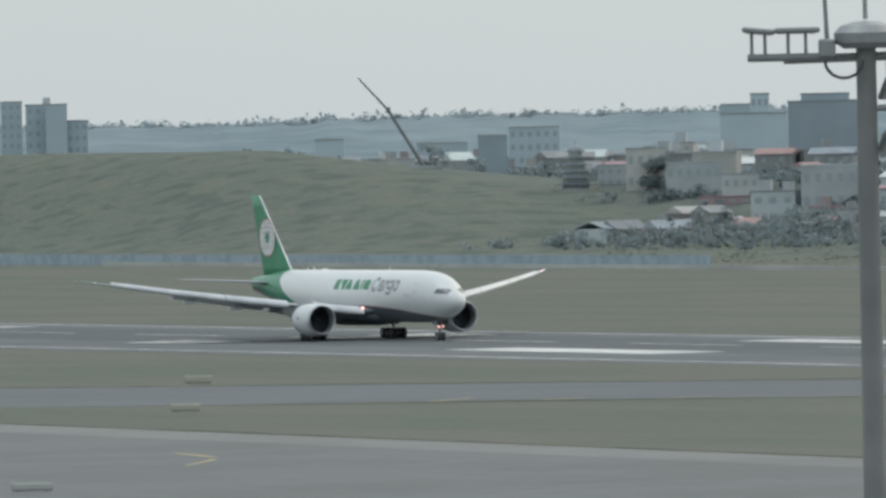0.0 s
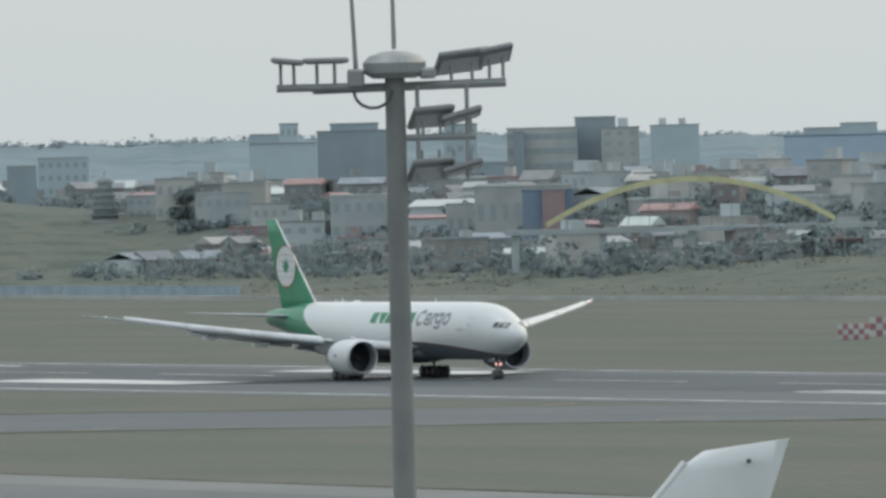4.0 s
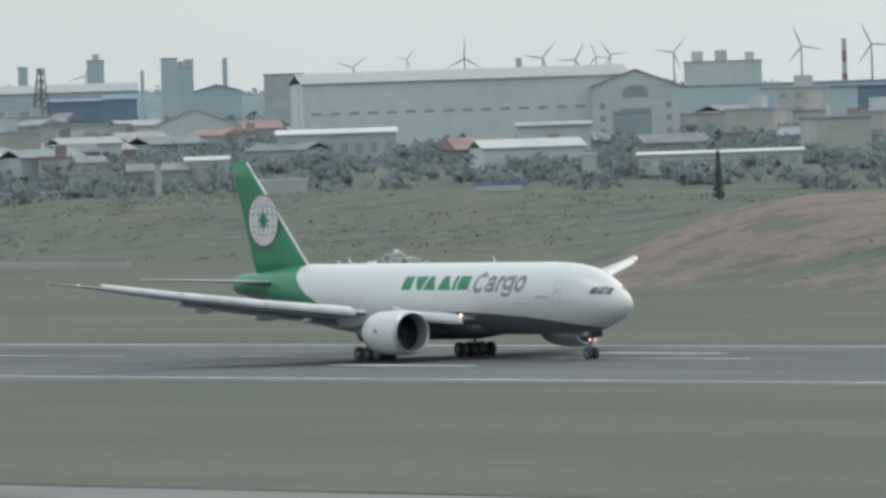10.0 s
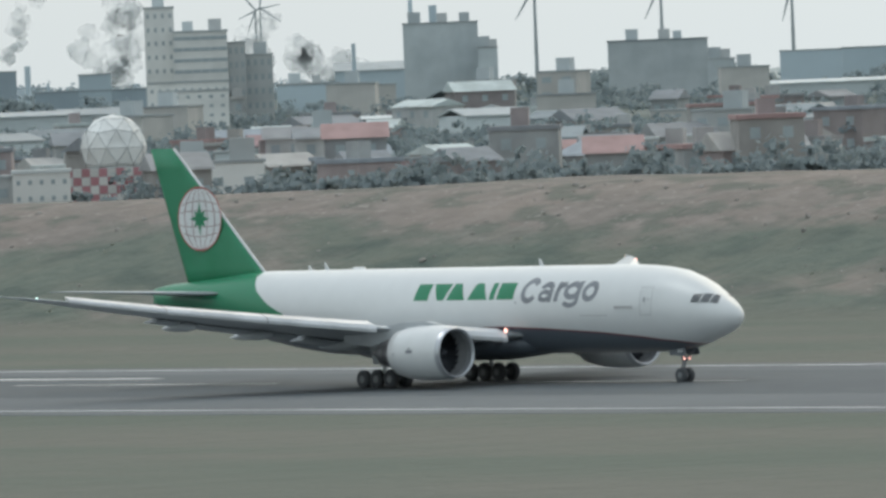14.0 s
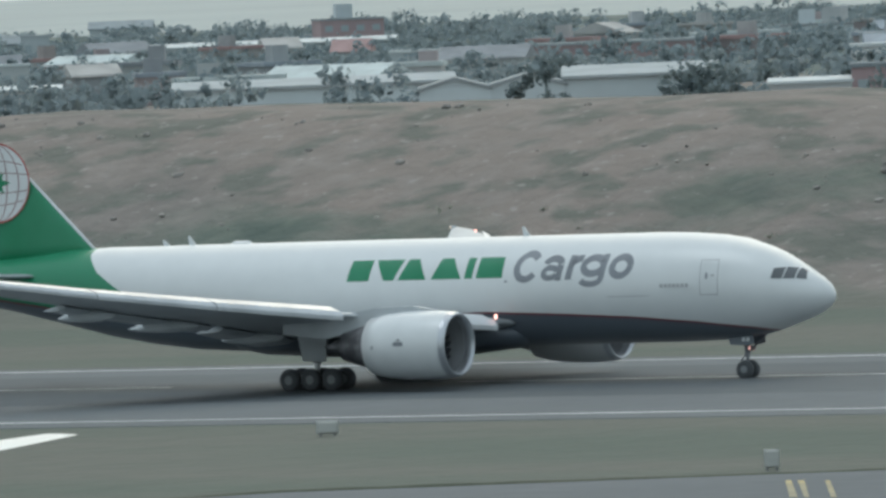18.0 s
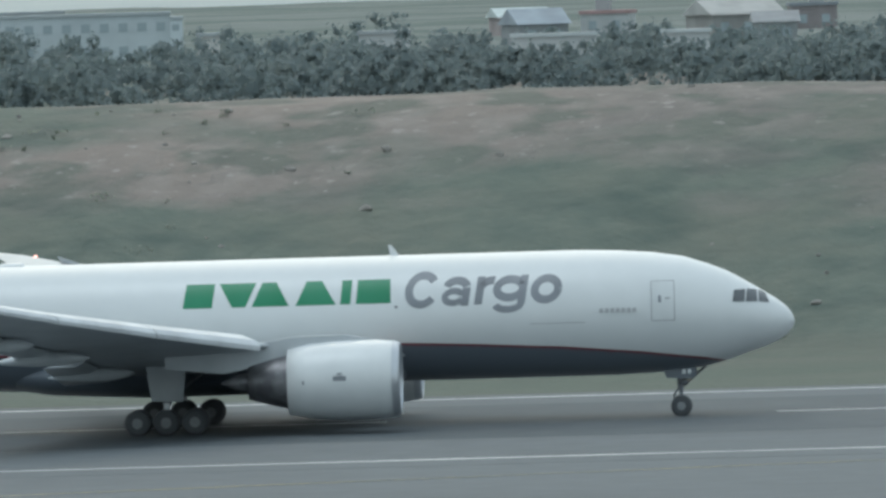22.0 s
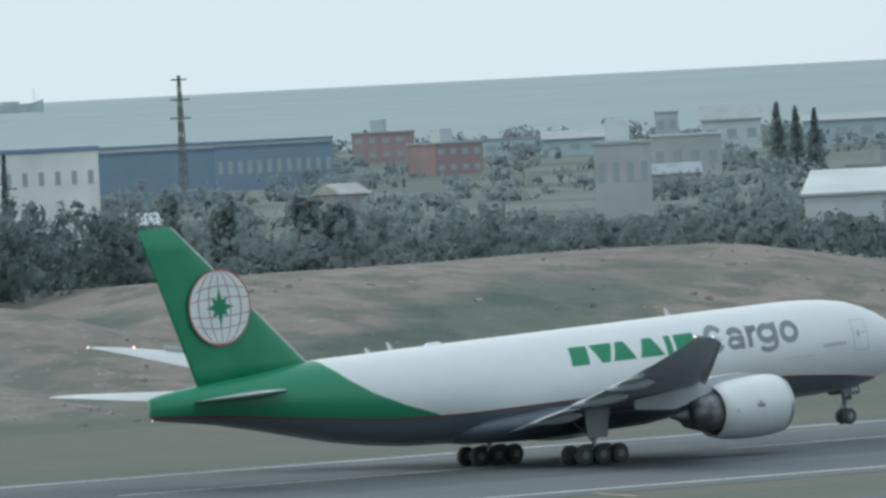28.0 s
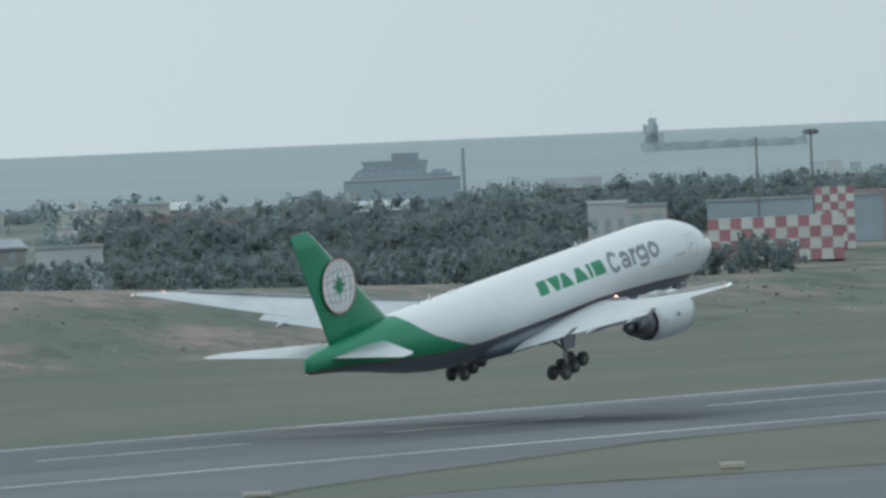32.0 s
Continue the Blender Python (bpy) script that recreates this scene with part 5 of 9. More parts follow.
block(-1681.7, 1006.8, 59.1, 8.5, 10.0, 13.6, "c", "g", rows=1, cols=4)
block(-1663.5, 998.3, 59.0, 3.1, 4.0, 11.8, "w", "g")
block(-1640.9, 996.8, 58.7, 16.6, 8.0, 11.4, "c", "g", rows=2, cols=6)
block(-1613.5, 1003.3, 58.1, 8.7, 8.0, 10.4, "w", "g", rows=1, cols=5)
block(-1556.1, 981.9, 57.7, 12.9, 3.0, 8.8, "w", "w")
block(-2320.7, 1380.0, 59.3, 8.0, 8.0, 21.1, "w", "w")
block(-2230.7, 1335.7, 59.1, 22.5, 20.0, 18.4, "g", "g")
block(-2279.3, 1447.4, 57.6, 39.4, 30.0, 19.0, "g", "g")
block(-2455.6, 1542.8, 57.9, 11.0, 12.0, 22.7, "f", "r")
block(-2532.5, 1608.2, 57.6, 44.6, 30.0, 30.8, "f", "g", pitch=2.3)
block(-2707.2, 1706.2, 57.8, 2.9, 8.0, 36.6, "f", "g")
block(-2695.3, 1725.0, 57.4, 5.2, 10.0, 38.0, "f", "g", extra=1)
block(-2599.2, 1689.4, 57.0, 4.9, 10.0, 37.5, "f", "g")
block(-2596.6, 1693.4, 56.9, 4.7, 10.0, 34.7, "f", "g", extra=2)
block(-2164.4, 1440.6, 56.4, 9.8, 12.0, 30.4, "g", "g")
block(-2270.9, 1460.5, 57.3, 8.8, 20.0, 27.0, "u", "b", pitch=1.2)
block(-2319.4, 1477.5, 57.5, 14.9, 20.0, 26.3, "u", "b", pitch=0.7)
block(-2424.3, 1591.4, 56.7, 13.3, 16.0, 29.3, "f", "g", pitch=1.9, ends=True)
block(-1841.9, 1203.2, 56.8, 19.5, 30.0, 22.9, "h", "g", pitch=3.8, ends=True, name="hall")
block(-1941.3, 1233.5, 57.6, 29.9, 20.0, 19.7, "c", "g", rows=1, cols=9)
block(-1548.3, 994.2, 57.3, 16.1, 8.0, 11.8, "w", "g", rows=1, cols=6)
block(-1493.8, 968.0, 57.1, 1.1, 2.0, 13.7, "w", "g")
block(-1589.9, 1003.3, 57.7, 13.2, 4.0, 8.7, "w", "w")
block(-1539.4, 1007.9, 56.8, 7.7, 8.0, 14.5, "w", "w", rows=1, cols=3, pitch=0.6)
block(-1457.6, 968.5, 56.4, 9.5, 3.0, 10.4, "w", "w")
long_hall = block(-1612.3, 1114.5, 59.3, 61.8, 46.0, 28.8, "h", "g", pitch=1.9, name="hall")
for k in range(17):
    part("window", boxed(-29.5 + 3.55 * k, -27.6 + 3.55 * k, -0.06, 0.1, 8.6, 9.1), G_WINDOW, long_hall)
hall_end = block(-1594.2, 1140.2, 54.4, 16.4, 20.0, 27.8, "h", "g", pitch=3.2, ends=True, name="hall")
part("window", prism(bmesh.new(), [(-2.4, 10.2), (2.4, 10.2), (2.4, 11.6), (1.2, 12.5), (-1.2, 12.5), (-2.4, 11.6)], 0.16, lambda u, v, d: (u, -0.06 + d, v)), G_WINDOW, hall_end)
part("gate", boxed(-2.9, 2.9, -0.06, 0.1, 2.2, 8.2), G_WINDOW, hall_end)
for u in (-6.2, 6.2):
    for v in (3.4, 5.8, 8.2):
        part("window", boxed(u - 0.5, u + 0.5, -0.06, 0.1, v, v + 1.1), G_WINDOW, hall_end)
block(-1574.4, 1125.0, 54.5, 6.8, 3.0, 19.6, "d", "g")
block(-1899.8, 1383.2, 53.9, 17.5, 18.0, 29.5, "h", "g", extra=3)
block(-1811.5, 1334.5, 53.6, 44.8, 16.0, 24.0, "f", "g")
block(-1513.2, 1064.3, 54.9, 13.0, 12.0, 18.7, "g", "g", pitch=0.6)
block(-1391.0, 1011.7, 54.0, 27.0, 8.0, 13.5, "w", "w", rows=1, cols=10, pitch=0.4)
block(-1576.5, 1060.5, 56.1, 21.6, 14.0, 18.5, "g", "w", rows=1, cols=8, pitch=0.8)
block(-1419.9, 1005.7, 54.7, 2.4, 4.0, 13.2, "w", "w")
block(-1330.9, 992.2, 53.3, 2.7, 4.0, 7.1, "w", "w")
block(-1395.8, 970.4, 55.2, 7.8, 3.0, 9.0, "h", "b")
block(-1465.9, 974.0, 56.4, 10.0, 3.0, 10.2, "w", "w")
block(-1793.9, 1358.1, 52.9, 67.6, 26.0, 24.5, "u", "b", pitch=1.2)
block(-1691.7, 1326.9, 51.9, 54.1, 14.0, 26.8, "w", "g", rows=2, cols=16, ribbon=True, extra=6)
block(-1673.3, 1318.0, 51.8, 9.8, 10.0, 21.6, "w", "w", rows=2, cols=4)
block(-1655.8, 1323.9, 51.4, 21.2, 10.0, 22.1, "g", "g", rows=1, cols=6)
block(-1608.1, 1189.1, 53.5, 46.5, 10.0, 18.6, "w", "r", rows=1, cols=12)
block(-1556.9, 1223.3, 51.8, 51.9, 12.0, 16.6, "g", "g")
block(-1332.4, 1055.8, 51.6, 17.5, 8.0, 13.5, "c", "g", rows=1, cols=7)
block(-1271.2, 1036.2, 50.8, 18.6, 8.0, 13.2, "w", "w", rows=1, cols=8, pitch=0.4)
block(-1697.1, 1399.9, 50.5, 46.4, 20.0, 18.2, "h", "r", pitch=0.7)
block(-1483.9, 1249.6, 49.9, 38.6, 20.0, 16.7, "h", "g", pitch=1.0)
block(-1912.3, 1610.3, 49.9, 8.1, 12.0, 27.8, "d", "d", extra=2)
block(-2012.8, 1645.8, 50.7, 8.0, 12.0, 24.9, "f", "g")
block(-2007.1, 1652.8, 50.5, 10.3, 12.0, 22.9, "f", "g")
block(-2033.2, 1699.6, 50.1, 15.8, 12.0, 22.4, "f", "g")
block(-2016.1, 1719.9, 49.5, 17.2, 12.0, 22.2, "f", "g", extra=3)
block(-1432.8, 1089.5, 52.7, 7.8, 8.0, 16.0, "g", "d", rows=1, cols=3, pitch=0.8)
block(-821.0, 715.8, 48.9, 7.4, 7.0, 13.6, "w", "g", rows=1, cols=4)
block(-814.2, 716.4, 48.5, 6.0, 6.0, 14.1, "v", "w", rows=2, cols=5)
block(-843.0, 767.4, 47.7, 10.2, 5.0, 13.9, "v", "g", extra=2)
block(-1039.8, 876.6, 49.9, 25.0, 10.0, 14.6, "b", "g", rows=2, cols=12)
block(-1042.6, 888.7, 49.6, 7.4, 6.0, 13.3, "b", "d", rows=1, cols=4)
block(-982.1, 851.7, 49.1, 12.8, 8.0, 12.2, "w", "g", rows=1, cols=8)
block(-915.9, 805.9, 48.7, 4.8, 8.0, 12.5, "w", "g", rows=1, cols=4)
block(-1178.2, 960.3, 50.8, 16.9, 8.0, 14.0, "w", "w", rows=1, cols=8, pitch=0.3)
block(-1489.1, 1259.0, 49.8, 89.1, 24.0, 18.1, "h", "g", pitch=0.8)
block(-1825.2, 1558.4, 49.5, 22.1, 12.0, 22.4, "w", "g", rows=2, cols=9)
block(-2042.8, 1765.5, 49.2, 21.9, 14.0, 26.0, "f", "g")
block(-1995.2, 1744.0, 48.8, 6.7, 10.0, 26.3, "d", "g")
block(-1868.2, 1661.3, 48.4, 27.7, 14.0, 20.8, "d", "d")
block(-1867.8, 1661.7, 48.3, 7.8, 10.0, 24.7, "f", "g")
block(-1485.8, 1338.8, 48.0, 5.7, 14.0, 36.7, "v", "g", rows=9, cols=4, extra=1)
block(-1476.9, 1341.2, 47.8, 10.3, 14.0, 31.9, "v", "g", rows=9, cols=6, ribbon=True, extra=2)
block(-1476.0, 1349.6, 47.6, 3.4, 12.0, 29.5, "w", "g", rows=6, cols=3)
block(-1437.9, 1302.3, 47.8, 14.9, 12.0, 22.3, "v", "g", rows=4, cols=10)
block(-1407.6, 1276.2, 47.8, 12.5, 10.0, 20.7, "v", "g", rows=5, cols=6)
block(-1480.5, 1359.5, 47.4, 5.3, 12.0, 27.1, "w", "g", rows=5, cols=4, extra=1)
block(-954.8, 852.5, 48.2, 12.6, 8.0, 12.3, "c", "g")
block(-961.0, 875.5, 47.7, 13.4, 8.0, 12.4, "g", "g", rows=1, cols=9)
block(-1063.0, 986.1, 47.1, 12.0, 10.0, 13.1, "c", "g", rows=2, cols=8)
block(-1666.7, 1585.0, 46.4, 16.5, 16.0, 33.0, "g", "g", extra=3)
block(-1652.4, 1585.5, 46.2, 4.3, 12.0, 27.2, "g", "g", extra=2)
block(-1823.2, 1710.5, 46.8, 17.3, 16.0, 25.3, "f", "g", pitch=1.9)
block(-1633.5, 1619.2, 45.3, 22.0, 18.0, 27.4, "g", "d", extra=3)
block(-1623.7, 1629.0, 44.9, 6.0, 14.0, 22.7, "g", "g", extra=2)
block(-1749.6, 1785.8, 44.4, 14.9, 14.0, 23.9, "f", "g")
block(-1738.9, 1796.2, 44.1, 14.9, 14.0, 24.1, "f", "g")
block(-1525.9, 1557.0, 44.4, 31.6, 16.0, 17.9, "h", "w", pitch=0.6)
block(-1686.9, 1563.4, 47.2, 13.7, 12.0, 20.7, "f", "g", extra=2)
block(-1641.5, 1538.8, 46.9, 12.2, 12.0, 20.0, "c", "g")
block(-1370.7, 1315.7, 46.2, 7.2, 10.0, 16.3, "h", "w", pitch=1.2, ends=True, name="hall")
block(-1321.8, 1280.0, 45.9, 9.5, 10.0, 15.7, "h", "w", pitch=1.0, ends=True, name="hall")
block(-1095.6, 1053.6, 46.1, 4.1, 7.0, 12.7, "w", "g", rows=1, cols=3)
block(-1099.6, 1049.4, 46.3, 3.3, 6.0, 12.6, "w", "g")
block(-928.4, 910.0, 45.6, 6.0, 7.0, 12.6, "w", "g", rows=1, cols=5)
block(-1010.9, 997.2, 45.4, 6.1, 7.0, 12.5, "w", "w", rows=1, cols=4)
block(-989.9, 990.0, 45.0, 8.6, 7.0, 12.8, "w", "w", rows=1, cols=6)
block(-997.9, 1010.3, 44.6, 8.4, 8.0, 12.8, "g", "g", rows=1, cols=6)
block(-1082.1, 1109.7, 44.3, 3.9, 7.0, 13.4, "w", "g", rows=2, cols=3)
block(-1283.0, 1190.1, 47.2, 3.0, 6.0, 14.0, "w", "g")
block(-1273.4, 1272.1, 45.0, 17.5, 8.0, 14.3, "c", "g", rows=2, cols=9)
block(-1032.4, 945.5, 47.5, 9.1, 8.0, 13.0, "g", "g")
block(-886.7, 837.9, 46.6, 11.9, 7.0, 12.7, "b", "g", rows=1, cols=8)
block(-1314.1, 1230.1, 46.9, 15.6, 8.0, 14.6, "g", "g", rows=1, cols=8)
block(-1698.9, 1834.0, 42.8, 24.7, 14.0, 19.6, "g", "g")
block(-1351.9, 1473.9, 42.5, 6.8, 10.0, 16.2, "w", "g", rows=1, cols=8)
block(-1725.7, 1795.0, 43.9, 4.8, 4.0, 28.3, "f", "g")
block(-982.5, 1025.2, 43.8, 6.9, 8.0, 12.7, "b", "g", rows=1, cols=5)
block(-892.9, 944.9, 43.4, 9.1, 8.0, 12.9, "g", "g", rows=1, cols=6)
block(-1146.1, 1540.4, 32.6, 36.4, 14.0, 15.8, "g", "g", rows=4, cols=18)
block(-1226.4, 1704.7, 35.7, 27.3, 14.0, 17.0, "g", "g", rows=2, cols=12)
block(-1209.1, 1655.5, 36.1, 5.0, 10.0, 18.0, "g", "g")
block(-1256.3, 1556.2, 38.9, 7.1, 8.0, 17.0, "w", "g", rows=1, cols=3)
block(-1157.6, 1481.3, 38.0, 12.7, 8.0, 15.4, "g", "w")
block(-1087.5, 1409.1, 37.7, 7.7, 8.0, 14.8, "w", "g", rows=2, cols=4, extra=1)
block(-892.4, 1155.5, 37.7, 7.9, 8.0, 13.7, "w", "g", rows=1, cols=5)
block(-885.7, 1160.7, 37.3, 9.9, 8.0, 13.7, "w", "g", rows=2, cols=6)
block(-1028.8, 1353.3, 37.2, 2.8, 5.0, 14.4, "w", "w")
block(-584.4, 811.5, 35.8, 6.0, 9.0, 14.9, "w", "g", rows=1, cols=5)
block(-566.3, 775.2, 36.2, 7.8, 8.0, 15.0, "g", "d", rows=1, cols=5, pitch=0.3)
block(-543.8, 766.7, 35.3, 3.1, 6.0, 14.1, "w", "g")
block(-951.5, 1159.6, 39.4, 8.1, 8.0, 14.5, "b", "g", rows=1, cols=4)
block(-884.5, 1260.7, 35.1, 4.4, 8.0, 14.2, "w", "w")
block(-864.2, 1201.5, 35.7, 8.8, 8.0, 13.9, "c", "w")
block(-567.7, 835.3, 34.2, 9.8, 10.0, 16.1, "v", "g", rows=1, cols=5)
block(-591.4, 867.6, 34.3, 2.6, 8.0, 18.2, "v", "g", rows=1, cols=2)
block(-625.2, 905.1, 34.6, 6.5, 8.0, 17.4, "d", "d", rows=1, cols=3)
block(-605.0, 906.7, 33.7, 19.2, 8.0, 16.8, "v", "w", rows=1, cols=6)
block(-550.1, 835.1, 33.4, 10.7, 10.0, 16.0, "v", "g", rows=1, cols=3)
block(-885.2, 1332.8, 33.6, 9.5, 8.0, 16.0, "w", "w")
block(-629.8, 901.9, 34.9, 4.5, 8.0, 14.7, "g", "g", rows=1, cols=3)
block(-756.0, 1178.3, 32.7, 8.0, 8.0, 15.1, "w", "w", rows=1, cols=4)
block(-560.4, 876.1, 32.6, 9.0, 8.0, 15.3, "w", "w", pitch=0.3)
block(-940.7, 1416.0, 33.6, 9.7, 7.0, 15.5, "w", "w")
block(-1009.3, 1490.4, 34.1, 5.4, 7.0, 15.9, "c", "g")
block(-1020.4, 1602.7, 32.5, 5.1, 6.0, 17.3, "g", "g")
block(-473.4, 788.9, 31.0, 24.4, 18.0, 15.9, "h", "g", pitch=0.6, name="hall")
block(-442.6, 760.6, 30.2, 6.0, 16.0, 15.8, "h", "g", pitch=0.9, ends=True, name="hall")
block(-437.3, 763.7, 29.8, 6.4, 16.0, 15.9, "h", "g", pitch=0.9, ends=True, name="hall")
block(-429.0, 768.4, 29.2, 12.6, 16.0, 16.3, "h", "g", pitch=0.8, name="hall")
block(-471.3, 813.3, 30.1, 2.9, 2.0, 13.7, "w", "w")
block(-676.2, 1203.0, 29.3, 22.8, 12.0, 15.0, "b", "g", rows=2, cols=14)
block(-685.7, 1174.5, 30.3, 12.5, 10.0, 15.0, "g", "w")
block(-407.0, 757.6, 28.2, 6.7, 10.0, 14.8, "w", "w", pitch=0.3)
block(-458.2, 866.3, 27.9, 5.0, 10.0, 15.3, "w", "g", rows=1, cols=6)
block(-746.6, 1392.5, 28.2, 11.1, 10.0, 15.2, "g", "g", rows=2, cols=8, extra=2)
block(-700.0, 1281.3, 28.6, 12.6, 10.0, 15.2, "g", "w", rows=1, cols=8)
block(-892.3, 1470.4, 31.3, 44.7, 16.0, 15.8, "g", "w", pitch=0.6)
block(-930.7, 1564.0, 30.8, 15.8, 10.0, 15.7, "f", "g")
block(-607.2, 1149.5, 27.8, 5.6, 8.0, 15.2, "w", "g", rows=1, cols=5)
block(-657.4, 1348.2, 26.0, 31.1, 30.0, 17.2, "d", "g", pitch=1.1, name="hall")
block(-506.2, 1088.0, 24.9, 19.1, 14.0, 15.6, "h", "w", pitch=0.4)
block(-539.9, 1182.6, 24.5, 12.0, 12.0, 15.6, "h", "g", pitch=0.4)
block(-576.7, 1198.4, 25.7, 5.0, 8.0, 15.8, "c", "g", rows=1, cols=2, extra=1)
block(-369.1, 754.6, 26.1, 5.9, 8.0, 14.7, "w", "g", rows=1, cols=3)
block(-378.8, 749.7, 26.8, 10.5, 10.0, 15.5, "g", "w", pitch=0.3)
block(-376.0, 751.2, 26.6, 3.5, 6.0, 13.7, "w", "w", rows=1, cols=3)
block(-363.2, 801.6, 24.4, 6.7, 9.0, 14.8, "v", "g", rows=2, cols=3)
block(-559.2, 1283.5, 23.5, 13.2, 10.0, 16.2, "v", "g", rows=3, cols=8, extra=2)
block(-471.3, 1059.9, 24.0, 6.6, 8.0, 15.7, "h", "w", pitch=0.3)
block(-367.7, 865.1, 23.0, 4.6, 8.0, 14.6, "c", "g", rows=1, cols=3)
block(-371.0, 885.4, 22.7, 5.9, 8.0, 14.6, "c", "g", rows=1, cols=3)
block(-338.5, 812.3, 22.6, 8.9, 7.0, 13.6, "w", "w")
block(-799.5, 1701.5, 25.2, 8.1, 8.0, 16.4, "w", "g", rows=1, cols=6)
block(-782.0, 1709.6, 24.6, 26.4, 12.0, 16.5, "g", "g", rows=2, cols=14, extra=4)
block(-839.5, 1924.9, 23.6, 14.2, 12.0, 17.9, "g", "b")
block(-761.2, 1740.9, 23.6, 30.8, 10.0, 16.9, "c", "g", rows=2, cols=14, extra=4)
block(-525.3, 1034.2, 26.9, 14.4, 12.0, 15.0, "g", "g", rows=1, cols=6)
block(-530.6, 1009.0, 27.7, 11.1, 10.0, 15.0, "w", "w", rows=1, cols=6)
block(-397.0, 762.9, 27.5, 15.8, 10.0, 15.4, "b", "d", rows=1, cols=8)
block(-456.5, 1217.2, 20.6, 14.1, 10.0, 16.1, "h", "w", pitch=0.4)
block(-462.6, 1268.3, 20.0, 9.9, 10.0, 16.2, "w", "w", pitch=0.3)
block(-364.1, 952.8, 20.9, 9.1, 8.0, 14.4, "w", "g")
block(-357.4, 976.7, 20.1, 7.9, 8.0, 14.2, "w", "g", rows=1, cols=4)
block(-359.3, 1018.5, 19.4, 3.5, 5.0, 14.8, "w", "w")
block(-454.2, 1303.1, 19.2, 14.6, 10.0, 16.0, "h", "w", pitch=0.4)
block(-264.8, 724.5, 20.1, 20.6, 2.0, 8.4, "v", "w")
block(-417.8, 1017.6, 22.3, 7.4, 6.0, 15.4, "w", "w")
block(-499.7, 1200.1, 22.6, 4.2, 7.0, 15.3, "c", "g")
block(-407.8, 1234.4, 18.3, 9.8, 10.0, 17.3, "h", "w", pitch=0.3)
block(-426.9, 1333.3, 17.8, 15.1, 10.0, 17.9, "w", "w")
block(-432.2, 1436.4, 16.7, 17.0, 10.0, 16.3, "w", "w")
block(-355.4, 1208.8, 16.4, 25.9, 12.0, 18.5, "c", "g", rows=1, cols=10)
block(-234.6, 868.9, 15.1, 4.4, 6.0, 14.3, "w", "g")
block(-228.3, 860.2, 14.9, 3.4, 5.0, 13.8, "c", "g")
block(-180.5, 799.9, 12.7, 3.2, 5.0, 14.1, "w", "g")
block(-337.0, 1255.6, 15.0, 4.2, 8.0, 17.8, "w", "w")
block(-325.1, 1258.7, 14.5, 12.0, 8.0, 17.4, "w", "w")
block(-201.4, 877.2, 12.9, 1.0, 3.0, 15.1, "w", "g")
block(-150.7, 887.3, 9.6, 2.8, 6.0, 16.1, "w", "g")
block(-133.9, 869.7, 8.8, 6.0, 8.0, 16.3, "w", "g", rows=1, cols=3)
block(-125.9, 850.7, 8.4, 3.5, 8.0, 15.4, "w", "g")
block(-161.1, 763.2, 11.9, 3.8, 5.0, 14.4, "w", "g")
block(-156.5, 759.0, 11.7, 3.4, 4.0, 14.0, "w", "g")
block(-153.3, 815.7, 10.6, 2.3, 5.0, 14.1, "c", "g")
block(-219.4, 1077.9, 11.5, 3.0, 5.0, 15.7, "w", "w")
block(-148.9, 1291.4, 6.6, 17.6, 14.0, 18.0, "g", "g", rows=2, cols=10)
block(-132.9, 1343.4, 5.6, 25.6, 14.0, 18.4, "g", "g", rows=3, cols=14)
block(-116.7, 1395.1, 4.8, 15.9, 14.0, 17.0, "g", "g", rows=2, cols=8)
block(-144.1, 1241.7, 6.6, 4.9, 6.0, 18.7, "w", "w")
block(-138.1, 1242.3, 6.3, 4.7, 6.0, 19.3, "w", "w")
block(-158.8, 1088.5, 8.3, 3.0, 4.0, 17.4, "w", "w")
block(-58.5, 998.3, 3.4, 4.9, 5.0, 16.8, "w", "g")
block(-42.3, 999.1, 2.4, 8.1, 3.0, 16.1, "w", "w")
block(-29.7, 999.6, 1.7, 4.6, 4.0, 16.1, "w", "w")
block(-82.8, 1096.9, 4.3, 2.3, 5.0, 16.5, "c", "g")
block(-113.1, 1295.1, 5.0, 21.1, 12.0, 18.1, "g", "g", rows=2, cols=9)
block(7.8, 780.0, -0.6, 4.0, 4.0, 15.5, "w", "g")
block(34.6, 1179.5, -1.7, 15.6, 10.0, 15.5, "g", "g", rows=2, cols=9)
block(13.7, 1179.9, -0.7, 10.2, 10.0, 15.5, "c", "g")
block(79.8, 1247.5, -3.7, 23.0, 14.0, 20.2, "w", "g", rows=5, cols=8)
block(56.2, 717.8, -4.5, 19.4, 26.0, 16.1, "h", "w", pitch=2.7, ends=True, name="hall")
block(70.8, 716.5, 0.4, 17.1, 26.0, 16.7, "h", "w", pitch=2.3, ends=True, name="hall")
block(112.7, 736.4, -9.7, 60.0, 14.0, 16.1, "h", "w", pitch=1.4, name="hall")
block(270.1, 1271.6, -12.0, 14.1, 6.0, 16.0, "v", "w")
block(210.4, 977.6, -12.1, 17.9, 3.0, 11.1, "v", "w")
block(226.7, 922.6, -13.8, 10.3, 3.0, 11.4, "v", "w")
block(230.3, 818.2, -15.7, 4.4, 6.0, 13.8, "w", "g", rows=1, cols=3)
block(223.6, 809.7, -15.4, 4.7, 4.0, 12.3, "w", "w")
block(353.8, 1250.9, -15.8, 4.9, 6.0, 17.4, "w", "g")
block(319.9, 947.5, -18.7, 9.1, 8.0, 12.8, "c", "g", rows=1, cols=6)
block(236.3, 785.2, -16.7, 7.1, 4.0, 12.5, "b", "w")
